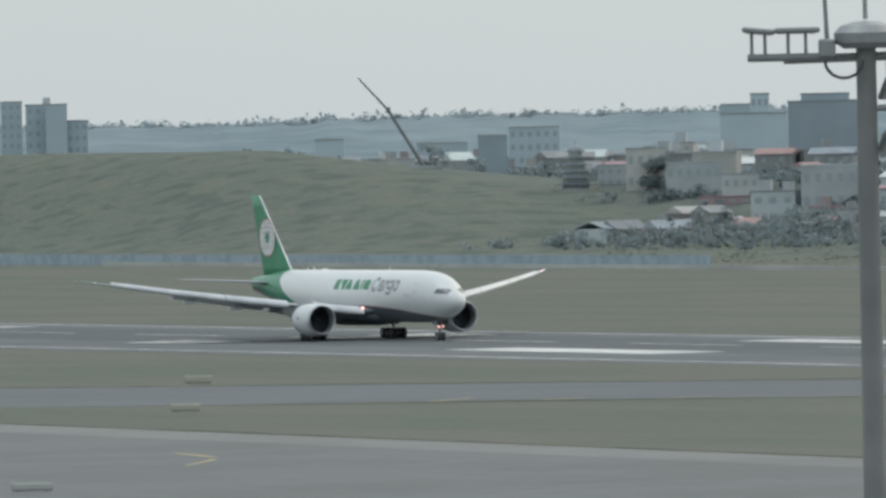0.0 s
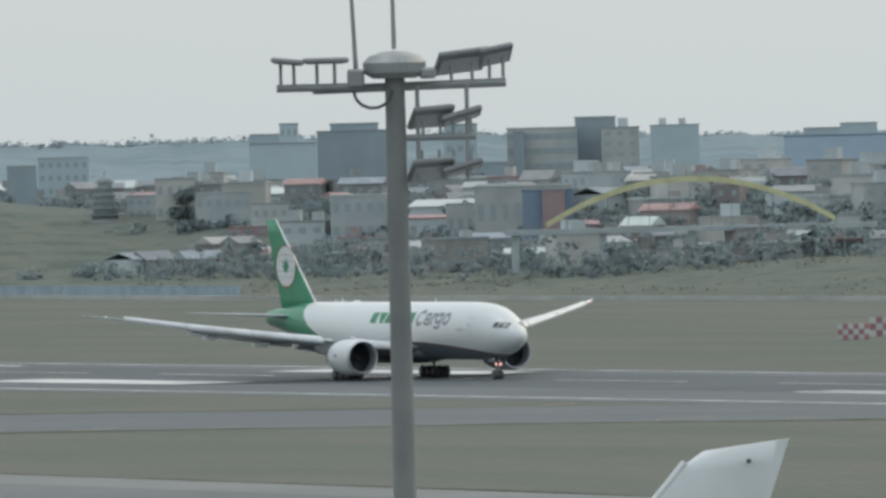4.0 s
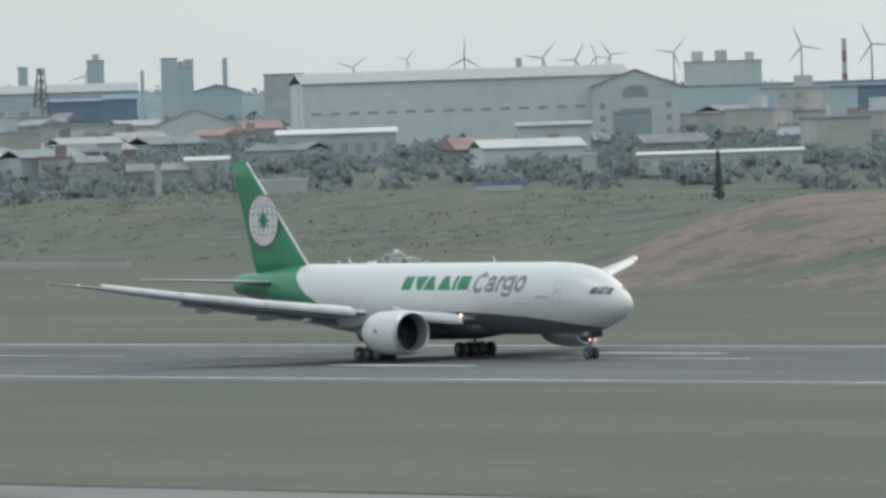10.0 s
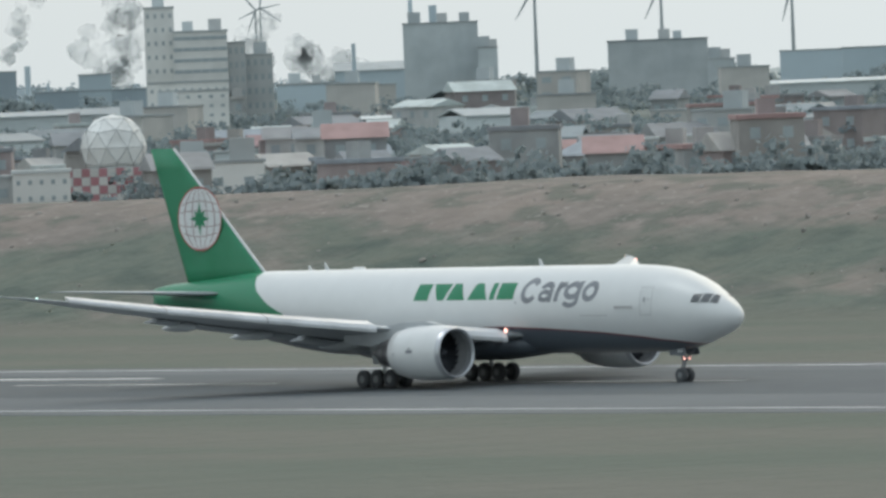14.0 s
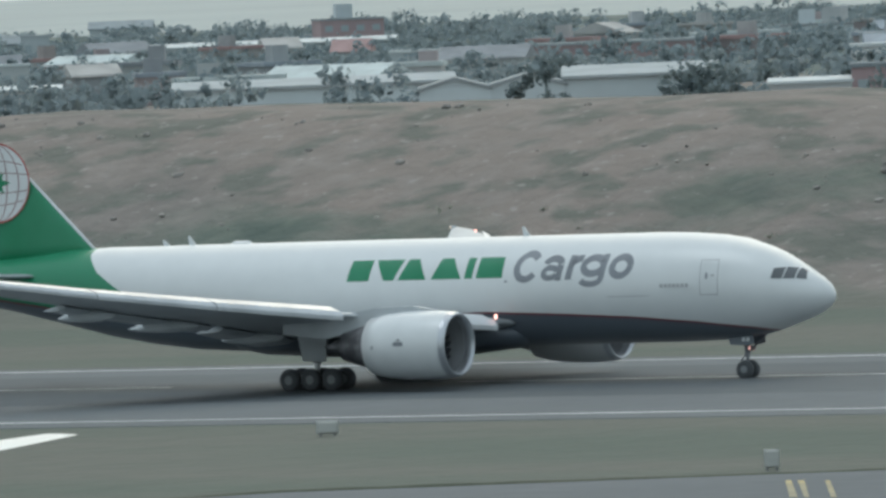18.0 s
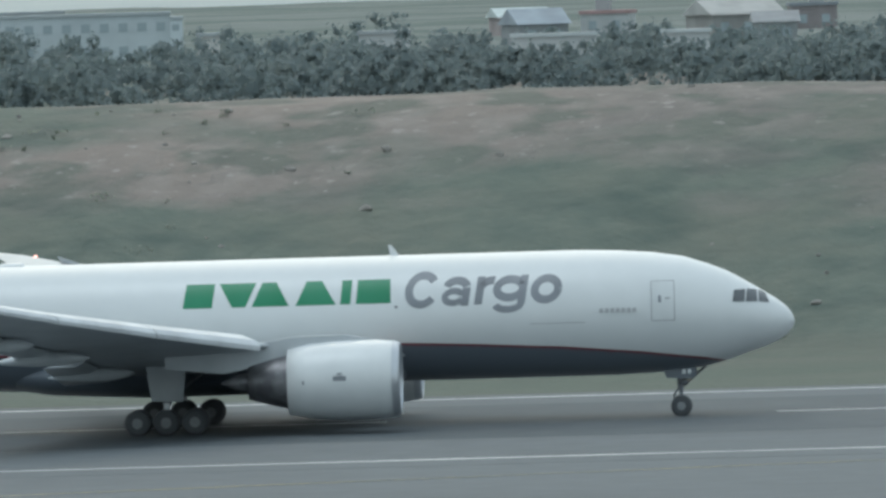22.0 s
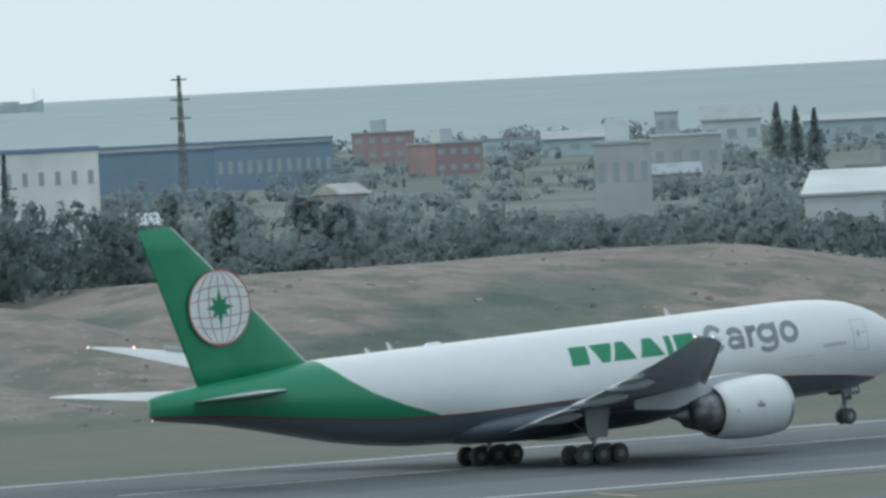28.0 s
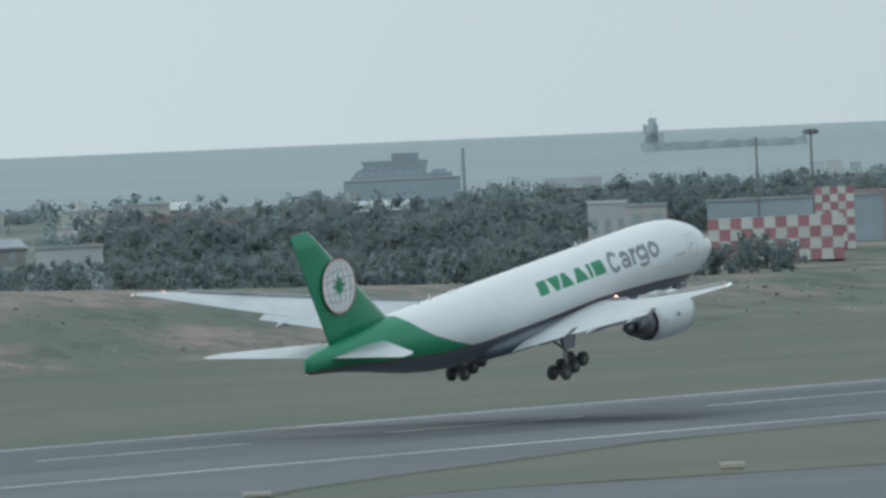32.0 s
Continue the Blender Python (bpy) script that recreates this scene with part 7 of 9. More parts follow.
    def screen(az0, az1, d0, d1, count, w, azs, tops):
        """A close row of trees whose crowns reach a given height."""
        out = []
        for _ in range(count):
            a, d = az0 + (az1 - az0) * rng.random(), d0 + (d1 - d0) * rng.random()
            t = math.tan(radians(a))
            y = 700.0
            for _ in range(4):
                y = float(np.interp(y * t, FOOT_X, FOOT_Y)) + 45 + d
            out.append((y * t, y, w * (0.6 + 0.7 * rng.random()), max(2.0, (float(np.interp(a, azs, tops)) - ground_z(y * t, y)) * (0.85 + 0.3 * rng.random()))))
        return out
    wood("screen_wood", screen(30.4, 36.2, 16, 48, 110, 6, [30.5, 31.5, 32.3, 33.5, 34.3, 34.8, 35.2, 36], [14.2, 13.6, 14.2, 13.6, 14.8, 15.2, 16.6, 17]) + screen(11.0, 16, 170, 250, 120, 7, [11.1, 12.2, 13.7, 15], [12.0, 11.2, 10.9, 9.6]), "dense dark trees below the houses", G_LEAF, 0.25, 300, 14)
    # tufts and low bushes on the bank's face, thick in places
    tuft = np.random.default_rng(21)
    vs, fs, ns = [], [], []
    for _ in range(6500):
        x, u = -960 + 2200 * tuft.random(), 0.04 + 0.94 * tuft.random()
        y = float(np.interp(x, FOOT_X, FOOT_Y)) + 45 * u
        lush = noise.noise((x * 0.02, u * 3, 3)) + (0.35 if -250 < x < -40 else -0.1) + (0.25 - 0.5 * u)
        if tuft.random() > 0.12 + 0.8 * lush:
            continue
        s = 0.2 + 0.55 * tuft.random() ** 3
        clump(vs, fs, ns, np.array([x, y, ground_z(x, y) + s * 0.1]), s * 1.7, s * 0.42, 12, tuft, 0.1 + s * 0.12, heart=False)
    for _ in range(5200):  # rank growth on the western bank
        x, u = -1990 + 965 * tuft.random(), 0.05 + 0.95 * tuft.random()
        y = float(np.interp(x, FOOT_X, FOOT_Y)) + 90 * u
        if tuft.random() > 0.35 + 0.9 * noise.noise((x * 0.015, u * 3, 13)):
            continue
        s = 0.35 + 0.8 * tuft.random() ** 2
        clump(vs, fs, ns, np.array([x, y, ground_z(x, y) + s * 0.1]), s * 1.8, s * 0.5, 12, tuft, 0.16 + s * 0.15, heart=False)
    tagged(new("bank_scrub", leafy("bank_scrub", vs, fs, ns, G_WEED)), "dull green tufts and low bushes on the bank", "bushes", kind="stuff")
    vs, fs = [], []
    for _ in range(5200):
        x, u = -960 + 2200 * tuft.random(), 0.1 + 0.9 * tuft.random()
        y = float(np.interp(x, FOOT_X, FOOT_Y)) + 45 * u
        if tuft.random() > 0.25 + 1.1 * noise.noise((x * 0.03, u * 4, 9)) + (0.3 if 180 < x or x < -270 else -0.1):
            continue
        s = 0.09 + 0.3 * tuft.random() ** 3
        i = len(vs)
        vs.extend((np.array([x, y, ground_z(x, y)]) + ICO * s * (0.6 + 0.7 * tuft.random((12, 1))) * (1.3, 1, 0.8)).tolist())
        fs.extend([(i + a, i + b, i + e) for a, b, e in ICO_F])
    me = bpy.data.meshes.new("bank_rubble")
    me.from_pydata(vs, [], fs)
    me.materials.append(G_STONE)
    tagged(new("bank_rubble", me), "pale stones and rubble on the earth bank", "stones", kind="stuff")


belts()
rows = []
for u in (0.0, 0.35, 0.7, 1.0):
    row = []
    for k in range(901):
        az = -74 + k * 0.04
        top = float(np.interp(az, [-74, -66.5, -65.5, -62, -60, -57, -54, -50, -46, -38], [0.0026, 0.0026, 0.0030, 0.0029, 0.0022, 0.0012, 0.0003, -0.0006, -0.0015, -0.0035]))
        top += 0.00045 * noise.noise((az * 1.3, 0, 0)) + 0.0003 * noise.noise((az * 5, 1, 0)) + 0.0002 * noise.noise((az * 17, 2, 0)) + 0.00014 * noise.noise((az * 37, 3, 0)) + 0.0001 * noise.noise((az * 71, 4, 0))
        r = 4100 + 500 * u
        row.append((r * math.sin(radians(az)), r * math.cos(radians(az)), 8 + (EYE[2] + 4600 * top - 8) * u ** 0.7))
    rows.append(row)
# the air's haze is part of the ridge's blue-grey base colour
sheet("backdrop", rows, mat("haze_tinted_wooded_ridge", (0.21, 0.262, 0.29), 0.95, grain=0.1, scale=0.03, second=(0.178, 0.23, 0.258), second_scale=0.012, bump=0.4, spec=0.05), "hazy blue-grey wooded ridge behind the town")
# trees along the ridge's skyline, in the haze-tinted leaves
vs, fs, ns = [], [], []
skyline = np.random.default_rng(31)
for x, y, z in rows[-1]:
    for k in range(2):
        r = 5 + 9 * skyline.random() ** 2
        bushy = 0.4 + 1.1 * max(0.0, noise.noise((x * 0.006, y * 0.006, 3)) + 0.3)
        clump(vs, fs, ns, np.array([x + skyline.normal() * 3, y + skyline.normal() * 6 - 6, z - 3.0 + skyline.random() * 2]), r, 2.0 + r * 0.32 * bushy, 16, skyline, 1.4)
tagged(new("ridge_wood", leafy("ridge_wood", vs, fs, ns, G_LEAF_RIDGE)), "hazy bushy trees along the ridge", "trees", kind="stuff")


def filler_houses():
    """Small town houses: a few kinds, repeated among the trees."""
    rng = np.random.default_rng(11)
    kinds = []
    for k, (w, d, h, wall, roof, rows, cols, pitch, extra) in enumerate(((9, 8, 6.5, "w", "g", 2, 3, 0, 1), (14, 8, 4.2, "c", "w", 1, 4, 1.2, 0), (10, 8, 7.5, "g", "g", 2, 3, 0, 2), (12, 9, 5.0, "w", "r", 1, 4, 1.6, 0), (18, 10, 5.5, "h", "w", 0, 0, 1.4, 0), (8, 8, 9.0, "c", "g", 3, 2, 0, 1), (13, 8, 5.0, "g", "d", 1, 4, 1.3, 0), (11, 8, 6.0, "b", "g", 2, 4, 0, 1), (13, 9, 5.0, "g", "d", 0, 0, 1.5, 0), (12, 9, 6.0, "h", "g", 0, 0, 1.2, 0), (10, 9, 7.0, "c", "g", 0, 0, 0, 1))):
        x, y = -1500 + 30 * k, 1560
        b = block(x, y, 40, w, d, ground_z(x, y) - 0.3 + h, wall, roof, rows=rows, cols=cols, pitch=pitch, extra=extra, name="house")
        b["group"], b["category"] = "houses of the town", "house"
        kinds.append(b)
    for az0, az1, r0, r1, n in ((-64.4, -60, 2000, 2600, 92), (-60, -50, 1750, 2400, 72), (-50, -43, 1400, 2200, 26), (-43, -36, 1500, 2100, 12), (-36, -20, 1750, 2200, 9), (30, 52, 1800, 2150, 10)):
        for _ in range(n):
            az, r = az0 + (az1 - az0) * rng.random(), r0 + (r1 - r0) * rng.random() ** 0.8
            x, y = r * math.sin(radians(az)), r * math.cos(radians(az))
            if on_bank(x, y - 20):
                continue
            copy_thing(kinds[int(rng.integers(len(kinds))) if rng.random() < 0.55 else 8 + int(rng.integers(3))], pose(x, y, ground_z(x, y) - 0.3, 0, 0, -az + rng.normal() * 25))


def island_mat(name, colours, rough=0.85):
    """A town's worth of paints: each piece takes one of the colours."""
    m = mat(name, colours[0], rough, grain=0.05, scale=0.5)
    n, l = m.node_tree.nodes, m.node_tree.links
    g = n.new("ShaderNodeNewGeometry")
    r = n.new("ShaderNodeValToRGB")
    r.color_ramp.interpolation = "CONSTANT"
    for i, c in enumerate(colours):
        e = r.color_ramp.elements[0] if i == 0 else r.color_ramp.elements.new(i / len(colours)) if i > 1 else r.color_ramp.elements[1]
        e.position, e.color = i / len(colours), (*c, 1)
    l.new(g.outputs["Random Per Island"], r.inputs[0])
    x = next(k for k in n if k.bl_idname == "ShaderNodeMix")
    l.new(r.outputs[0], x.inputs[6])
    v = n.new("ShaderNodeMix")
    v.data_type, v.blend_type = "RGBA", "MULTIPLY"
    v.inputs[0].default_value = 1.0
    v.inputs[7].default_value = (0.84, 0.84, 0.84, 1)
    l.new(r.outputs[0], v.inputs[6])
    l.new(v.outputs[2], x.inputs[7])
    return m


def far_town():
    """The close-packed small houses of the far town: walls, roofs and windows, too many to count."""
    rng = np.random.default_rng(31)
    vs, fs, kinds = [], [], []
    def solid(pts, faces, kind):
        i = len(vs)
        vs.extend(pts)
        fs.extend([tuple(i + k for k in q) for q in faces])
        kinds.extend([kind] * len(faces))
    six = [(0, 1, 5, 4), (1, 2, 6, 5), (2, 3, 7, 6), (3, 0, 4, 7), (4, 5, 6, 7), (3, 2, 1, 0)]
    for az0, az1, r0, r1, n, storeys in ((-66, -61, 1980, 2900, 300, 4), (-61, -57.5, 1850, 2700, 60, 3), (-57.5, -50, 1350, 2700, 90, 1), (-50, -42, 1100, 2000, 110, 3), (-42, -33, 1250, 2000, 60, 1), (-33, -14, 1000, 1800, 110, 2), (-10, 4, 1250, 1700, 16, 1), (27, 57, 1250, 2100, 60, 1)):
        for _ in range(n):
            az, r = az0 + (az1 - az0) * rng.random(), r0 + (r1 - r0) * rng.random()
            x, y = r * math.sin(radians(az)), r * math.cos(radians(az))
            if on_bank(x, y - 20) or (az > 54 and r < 1700):
                continue
            z = ground_z(x, y) - 0.3
            turn = radians(-az + rng.normal() * 22)
            cs, sn = math.cos(turn), math.sin(turn)
            w, d, h = 5 + 7 * rng.random() ** 1.5, 6 + 4 * rng.random(), (3.2, 3.5, 3.4, 6.2, 6.5)[int(rng.integers(1 + storeys))]
            def put(u, v, q):
                return (x + u * cs - v * sn, y + u * sn + v * cs, z + q)
            def brick(u0, u1, v0, v1, q0, q1, kind):
                solid([put(u, v, q) for q in (q0, q1) for u, v in ((u0, v0), (u1, v0), (u1, v1), (u0, v1))], six, kind)
            brick(-w / 2, w / 2, 0, d, 0, h, 0)
            if rng.random() < 0.5:
                p, o = 1.0 + rng.random(), 0.4
                gable = [(-o, h - 0.2), (d / 2, h + p), (d + o, h - 0.2)]
                solid([put(u, v, q) for u in (-w / 2 - o, w / 2 + o) for v, q in gable], [(0, 1, 4, 3), (1, 2, 5, 4), (0, 3, 5, 2), (0, 2, 1), (3, 4, 5)], 1)
            else:
                brick(-w / 2 - 0.2, w / 2 + 0.2, -0.2, d + 0.2, h, h + 0.5, 1)
                u = (rng.random() - 0.5) * w * 0.6
                brick(u - 1, u + 1, d * 0.4, d * 0.4 + 2, h + 0.5, h + 1.6 + rng.random(), 0)
            cols = max(2, int(w / 3))
            for i in range(int(h / 3)):
                for j in range(cols):
                    u = (j + 0.5) / cols * w - w / 2
                    brick(u - 0.55, u + 0.55, -0.05, 0.1, 3 * i + 1.1, 3 * i + 2.3, 2)
    me = bpy.data.meshes.new("far_town")
    me.from_pydata(vs, [], fs)
    me.materials.append(island_mat("mixed_house_walls", [(0.36, 0.375, 0.375), (0.28, 0.295, 0.305), (0.31, 0.305, 0.295), (0.46, 0.475, 0.475), (0.275, 0.25, 0.25), (0.32, 0.34, 0.345), (0.34, 0.30, 0.30)]))
    me.materials.append(island_mat("mixed_house_roofs", [(0.27, 0.28, 0.29), (0.36, 0.25, 0.245), (0.50, 0.56, 0.56), (0.24, 0.26, 0.28), (0.30, 0.34, 0.38), (0.40, 0.40, 0.39)]))
    me.materials.append(G_WINDOW)
    me.polygons.foreach_set("material_index", kinds)
    tagged(new("far_town", me), "crowded small houses with grey, white and red roofs", "houses", kind="stuff")


filler_houses()
far_town()


# ---- landmarks ----
def pagoda(x, y, top):
    z0 = ground_z(x, y) - 0.3
    b = thing("pagoda", pose(x, y, z0, 0, 0, 30), "grey tiered pagoda with upturned eaves in the town", "pagoda")
    h = top - z0
    n = 6
    for k in range(n):
        za, zb, r = h * (0.08 + 0.76 * k / n), h * (0.08 + 0.76 * (k + 1) / n), 4.4 - 0.42 * k
        part("storey", rod(bmesh.new(), (0, 0, za - (1 if k == 0 else 0)), (0, 0, zb - 0.2), r * 0.72, r * 0.68, 8), W_GREY, b)
        bm = turned(bmesh.new(), [(zb - 0.55, r * 1.12), (zb - 0.65, r * 1.1), (zb - 0.3, r * 0.85), (zb + 0.1, r * 0.62)], (0, 0, 0), axis="z", sides=8)
        part("eave", bm, R_DARK, b)
    part("roof", rod(bmesh.new(), (0, 0, h * 0.84), (0, 0, h * 0.93), 1.9, 0.3, 8), R_DARK, b)
    part("spire", rod(bmesh.new(), (0, 0, h * 0.92), (0, 0, h), 0.22, 0.05, 6), R_DARK, b)
    part("base", rod(bmesh.new(), (0, 0, -1), (0, 0, h * 0.08), 4.6, 4.5, 8), W_CREAM, b)


def arch_bridge(xa, ya, xb, yb, foot, rise):
    """A pale yellow arch with hangers and a deck, from a to b."""
    a, c = Vector((xa, ya)), Vector((xb, yb))
    ln, rz = (c - a).length, math.degrees(math.atan2(yb - ya, xb - xa))
    b = thing("arch_bridge", pose(xa, ya, foot, 0, 0, rz), "pale yellow steel arch bridge over a road", "bridge")
    n = 28
    for s in (0, 5.0):
        bm = bmesh.new()
        pts = [(ln * k / n, s, rise * (1 - (2 * k / n - 1) ** 2)) for k in range(n + 1)]
        rings = [[(x, y - 0.5, z - 0.55), (x, y + 0.5, z - 0.55), (x, y + 0.5, z + 0.55), (x, y - 0.5, z + 0.55)] for x, y, z in pts]
        loft(bm, rings)
        part("arch_rib", bm, M_ARCH, b)
        for k in range(2, n - 1, 2):
            part("hanger", rod(bmesh.new(), (pts[k][0], s, -0.8), pts[k], 0.05, sides=5), M_MAST, b)
    part("deck", boxed(-8, ln + 8, -1, 6, -1.8, -0.8), W_GREY, b)
    for k in range(5):
        x = -6 + (ln + 12) * k / 4
        part("pier", boxed(x - 0.7, x + 0.7, 0, 5, -9, -1.8), W_GREY, b)


def crawler_crane(x, y, z, joint, tip, rz):
    b = thing("crane", pose(x, y, z, 0, 0, rz), "long grey telescopic crane boom raised over the town", "crane")
    part("carrier", boxed(-4, 4, -1.5, 1.5, 0.0, 2.6, bevel=0.2), R_DARK, b)
    part("boom", rod(bmesh.new(), (0, 0, 2), joint, 0.5, 0.4, 6), M_MAST, b)
    part("jib", rod(bmesh.new(), joint, tip, 0.3, 0.2, 6), M_MAST, b)
    part("boom_head", boxed(joint[0] - 0.5, joint[0] + 0.5, -0.5, 0.5, joint[2] - 0.7, joint[2] + 0.7, bevel=0.1), M_MAST, b)


def checker(name, x, y, rz, cols, rows, cell, depth, label, category, z=None, bottom=0.0, tone=None):
    """A red and white chequered marker wall: every panel a piece of its own."""
    z0 = ground_z(x, y) if z is None else z
    b = thing(name, pose(x, y, z0 + bottom, 0, 0, rz), label, category)
    w = cols * cell
    part("core", boxed(-w / 2 + 0.05, w / 2 - 0.05, 0.06, depth, 0 if not bottom else -0.02, rows * cell - 0.05), W_GREY, b)
    for i in range(cols):
        for j in range(rows):
            me = CELLS.get((round(cell, 2), (i + j) % 2, tone))
            if me is None:
                bm = boxed(-cell / 2 + 0.02, cell / 2 - 0.02, 0, 0.06, 0.02, cell - 0.02)
                me = bpy.data.meshes.new("panel")
                bm.to_mesh(me)
                bm.free()
                me.materials.append((tone or M_RED) if (i + j) % 2 else M_CHECKWHITE)
                CELLS[(round(cell, 2), (i + j) % 2, tone)] = me
            p = link("panel", me, b)
            p.location = (-w / 2 + (i + 0.5) * cell, 0, j * cell)
    return b


CELLS = {}
M_TAN = mat("weathered_brown_paint", (0.34, 0.295, 0.27), 0.85, grain=0.06, object_random=0.25)
M_ARCH = mat("pale_yellow_steel", (0.62, 0.60, 0.36), 0.6, grain=0.03)
pagoda(-2104.6, 999.6, 24.64)
arch_bridge(-1768.8, 933.4, -1742.3, 982.0, 12.05, 8.3)
crawler_crane(-2182.5, 998.3, 16.97, (-8.2, 0, 15.6), (-14.9, 0, 23.1), 65.4)
crawler_crane(-1568.5, 1682.2, 13.41, (-2.1, 0, 7.5), (-4.9, 0, 15.2), 43.0)
checker("checkered_barrier", -1176.9, 665.6, 60.5, 6, 3, 0.69, 0.5, "low red and white chequered barrier on the grass", "barrier")
checker("checkered_barrier", -1190.6, 682.7, 60.2, 14, 3, 0.86, 0.5, "long red and white chequered barrier on the grass", "barrier")
# radar dome: a faceted ball on its drum
def radome(x, y, z, r):
    z0 = ground_z(x, y) - 0.3
    b = thing("radar_dome", pose(x, y, z0), "white faceted radar dome on a low drum", "radar dome")
    bm = bmesh.new()
    bmesh.ops.create_icosphere(bm, subdivisions=2, radius=r)
    bmesh.ops.bisect_plane(bm, geom=bm.verts[:] + bm.edges[:] + bm.faces[:], plane_co=(0, 0, -r * 0.62), plane_no=(0, 0, -1), clear_outer=True)
    bmesh.ops.translate(bm, verts=bm.verts, vec=(0, 0, z - z0))
    seams = [(e.verts[0].co.copy(), e.verts[1].co.copy()) for e in bm.edges]
    part("dome", bm, M_DOME, b)
    bm = bmesh.new()
    for p, q in seams[::1]:
        rod(bm, p, q, 0.045, sides=3)
    part("seams", bm, R_GREY, b, "grey panel seams")
    part("drum", rod(bmesh.new(), (0, 0, 0), (0, 0, z - z0 - r * 0.55), r * 0.8, r * 0.8, 24), W_GREY, b)


M_DOME = mat("white_dome_panels", (0.74, 0.76, 0.75), 0.6, grain=0.03, scale=0.4)
radome(-858.0, 765.7, 16.03, 3.73)
checker("checkered_wall", -839.3, 749.2, 48.2, 12, 4, 0.93, 1.0, "red and white chequered building wall below the dome", "wall")
# chequered tower by the bank
tower = checker("checkered_tower", 163.2, 701.3, -13.1, 5, 9, 1.81, 8.0, "tall red and white chequered tower", "tower", z=5.5)
TC = 1.81
for u, v in ((-1.66, 4.36), (-0.43, 3.13), (0.8, 3.07), (-1.66, 2.49), (-1.66, 1.34), (-0.36, 1.1), (0.8, 1.18), (0.8, 4.98), (-0.43, 4.95)):
    pane = part("window", boxed(u * TC - 0.22, u * TC + 0.22, -0.06, 0.0, v * TC, v * TC + 0.55), G_WINDOW, tower)
    part("window_frame", boxed(u * TC - 0.27, u * TC + 0.27, -0.1, 0.0, v * TC - 0.1, v * TC - 0.01), M_CHECKWHITE, pane)
for u, v in ((0.87, 0.38), (-0.2, 0.75), (-0.45, 4.2), (-0.9, 6.1), (0.35, 6.2), (1.5, 6.25)):
    part("air_conditioner", boxed(u * TC - 0.45, u * TC + 0.45, -0.5, -0.02, v * TC - 0.3, v * TC + 0.32, bevel=0.04), M_CHECKWHITE, tower, "pale outdoor air conditioner")
checker("checkered_tower_wing", 160.0, 710.2, -12.7, 2, 8, 0.79, 6.0, "narrow red and white chequered stair tower", "tower")
checker("checkered_hut", 182.3, 688.3, -14.8, 7, 3, 1.08, 4.0, "red and white chequered equipment hut", "hut")
checker("checkered_hut", 184.1, 687.8, -15.0, 8, 2, 1.39, 4.0, "red and white chequered equipment hut on the bank", "hut")
checker("checkered_blocks", 160.0, 633.1, -14.2, 7, 2, 0.99, 1.2, "row of pale brown and white chequered blocks", "barrier", tone=M_TAN)
checker("checkered_blocks", 165.7, 627.5, -14.8, 8, 2, 0.91, 1.2, "row of pale brown and white chequered blocks", "barrier", tone=M_TAN)
checker("checkered_depot", 1265.5, 844.9, -56.3, 12, 4, 1.65, 8.0, "red and white chequered depot wall near the shore", "depot")
checker("checkered_depot", 1298.4, 856.2, -56.6, 5, 8, 1.18, 6.0, "red and white chequered depot tower near the shore", "depot")


# ship grey lightened by the sea haze, which is put into this colour
M_SHIP = mat("haze_tinted_ship_paint", (0.46, 0.52, 0.54), 0.7, grain=0.03, scale=0.2)


def ship(x, y, z, rz, ln, h, flip):
    b = thing("cargo_ship", pose(x, y, z, 0, 0, rz), "long hazy grey bulk carrier on the open sea", "ship")
    s = 1 if flip else -1
    u = ln / 2
    bm = loft(bmesh.new(), [[(s * u * k, -w, h * t), (s * u * k, w, h * t), (s * u * k, w * 0.8, -0.4), (s * u * k, -w * 0.8, -0.4)] for k, w, t in ((-1, 1.2, 1.0), (-0.9, 2, 0.85), (0.86, 2, 0.75), (0.98, 0.5, 1.05), (1.0, 0.1, 1.1))])
    part("hull", bm, M_SHIP, b)
    for k0, k1, t in ((-0.95, -0.72, 2.2), (-0.93, -0.78, 3.2), (-0.9, -0.8, 4.0)):
        part("deckhouse", boxed(min(s * u * k0, s * u * k1), max(s * u * k0, s * u * k1), -1.5, 1.5, h * 0.8, h * t), M_SHIP, b)
    part("funnel", rod(bmesh.new(), (-s * u * 0.95, 0, h), (-s * u * 0.95, 0, h * 3.3), 0.5, 0.5, 8), M_SHIP, b)
    part("mast", rod(bmesh.new(), (-s * u * 0.86, 0, h * 3), (-s * u * 0.86, 0, h * 5.2), 0.12, 0.08, 6), M_SHIP, b)
    part("foremast", rod(bmesh.new(), (s * u * 0.9, 0, h * 0.8), (s * u * 0.9, 0, h * 2.2), 0.12, 0.08, 6), M_SHIP, b)
    for k in (-0.5, -0.2, 0.1, 0.4, 0.65):
        part("hatch", boxed(s * u * k - u * 0.1, s * u * k + u * 0.1, -1.2, 1.2, h * 0.75, h * 1.0), M_SHIP, b)


ship(2781.0, 2286.1, 28.59, -50.6, 46.74, 2.53, True)
ship(2984.9, 2012.5, 23.66, -56.0, 57.45, 2.73, True)
ship(2072.7, 2943.5, 29.56, -35.2, 66.21, 3.51, True)
ship(2491.3, 3504.8, 29.57, -35.4, 39.54, 3.72, True)


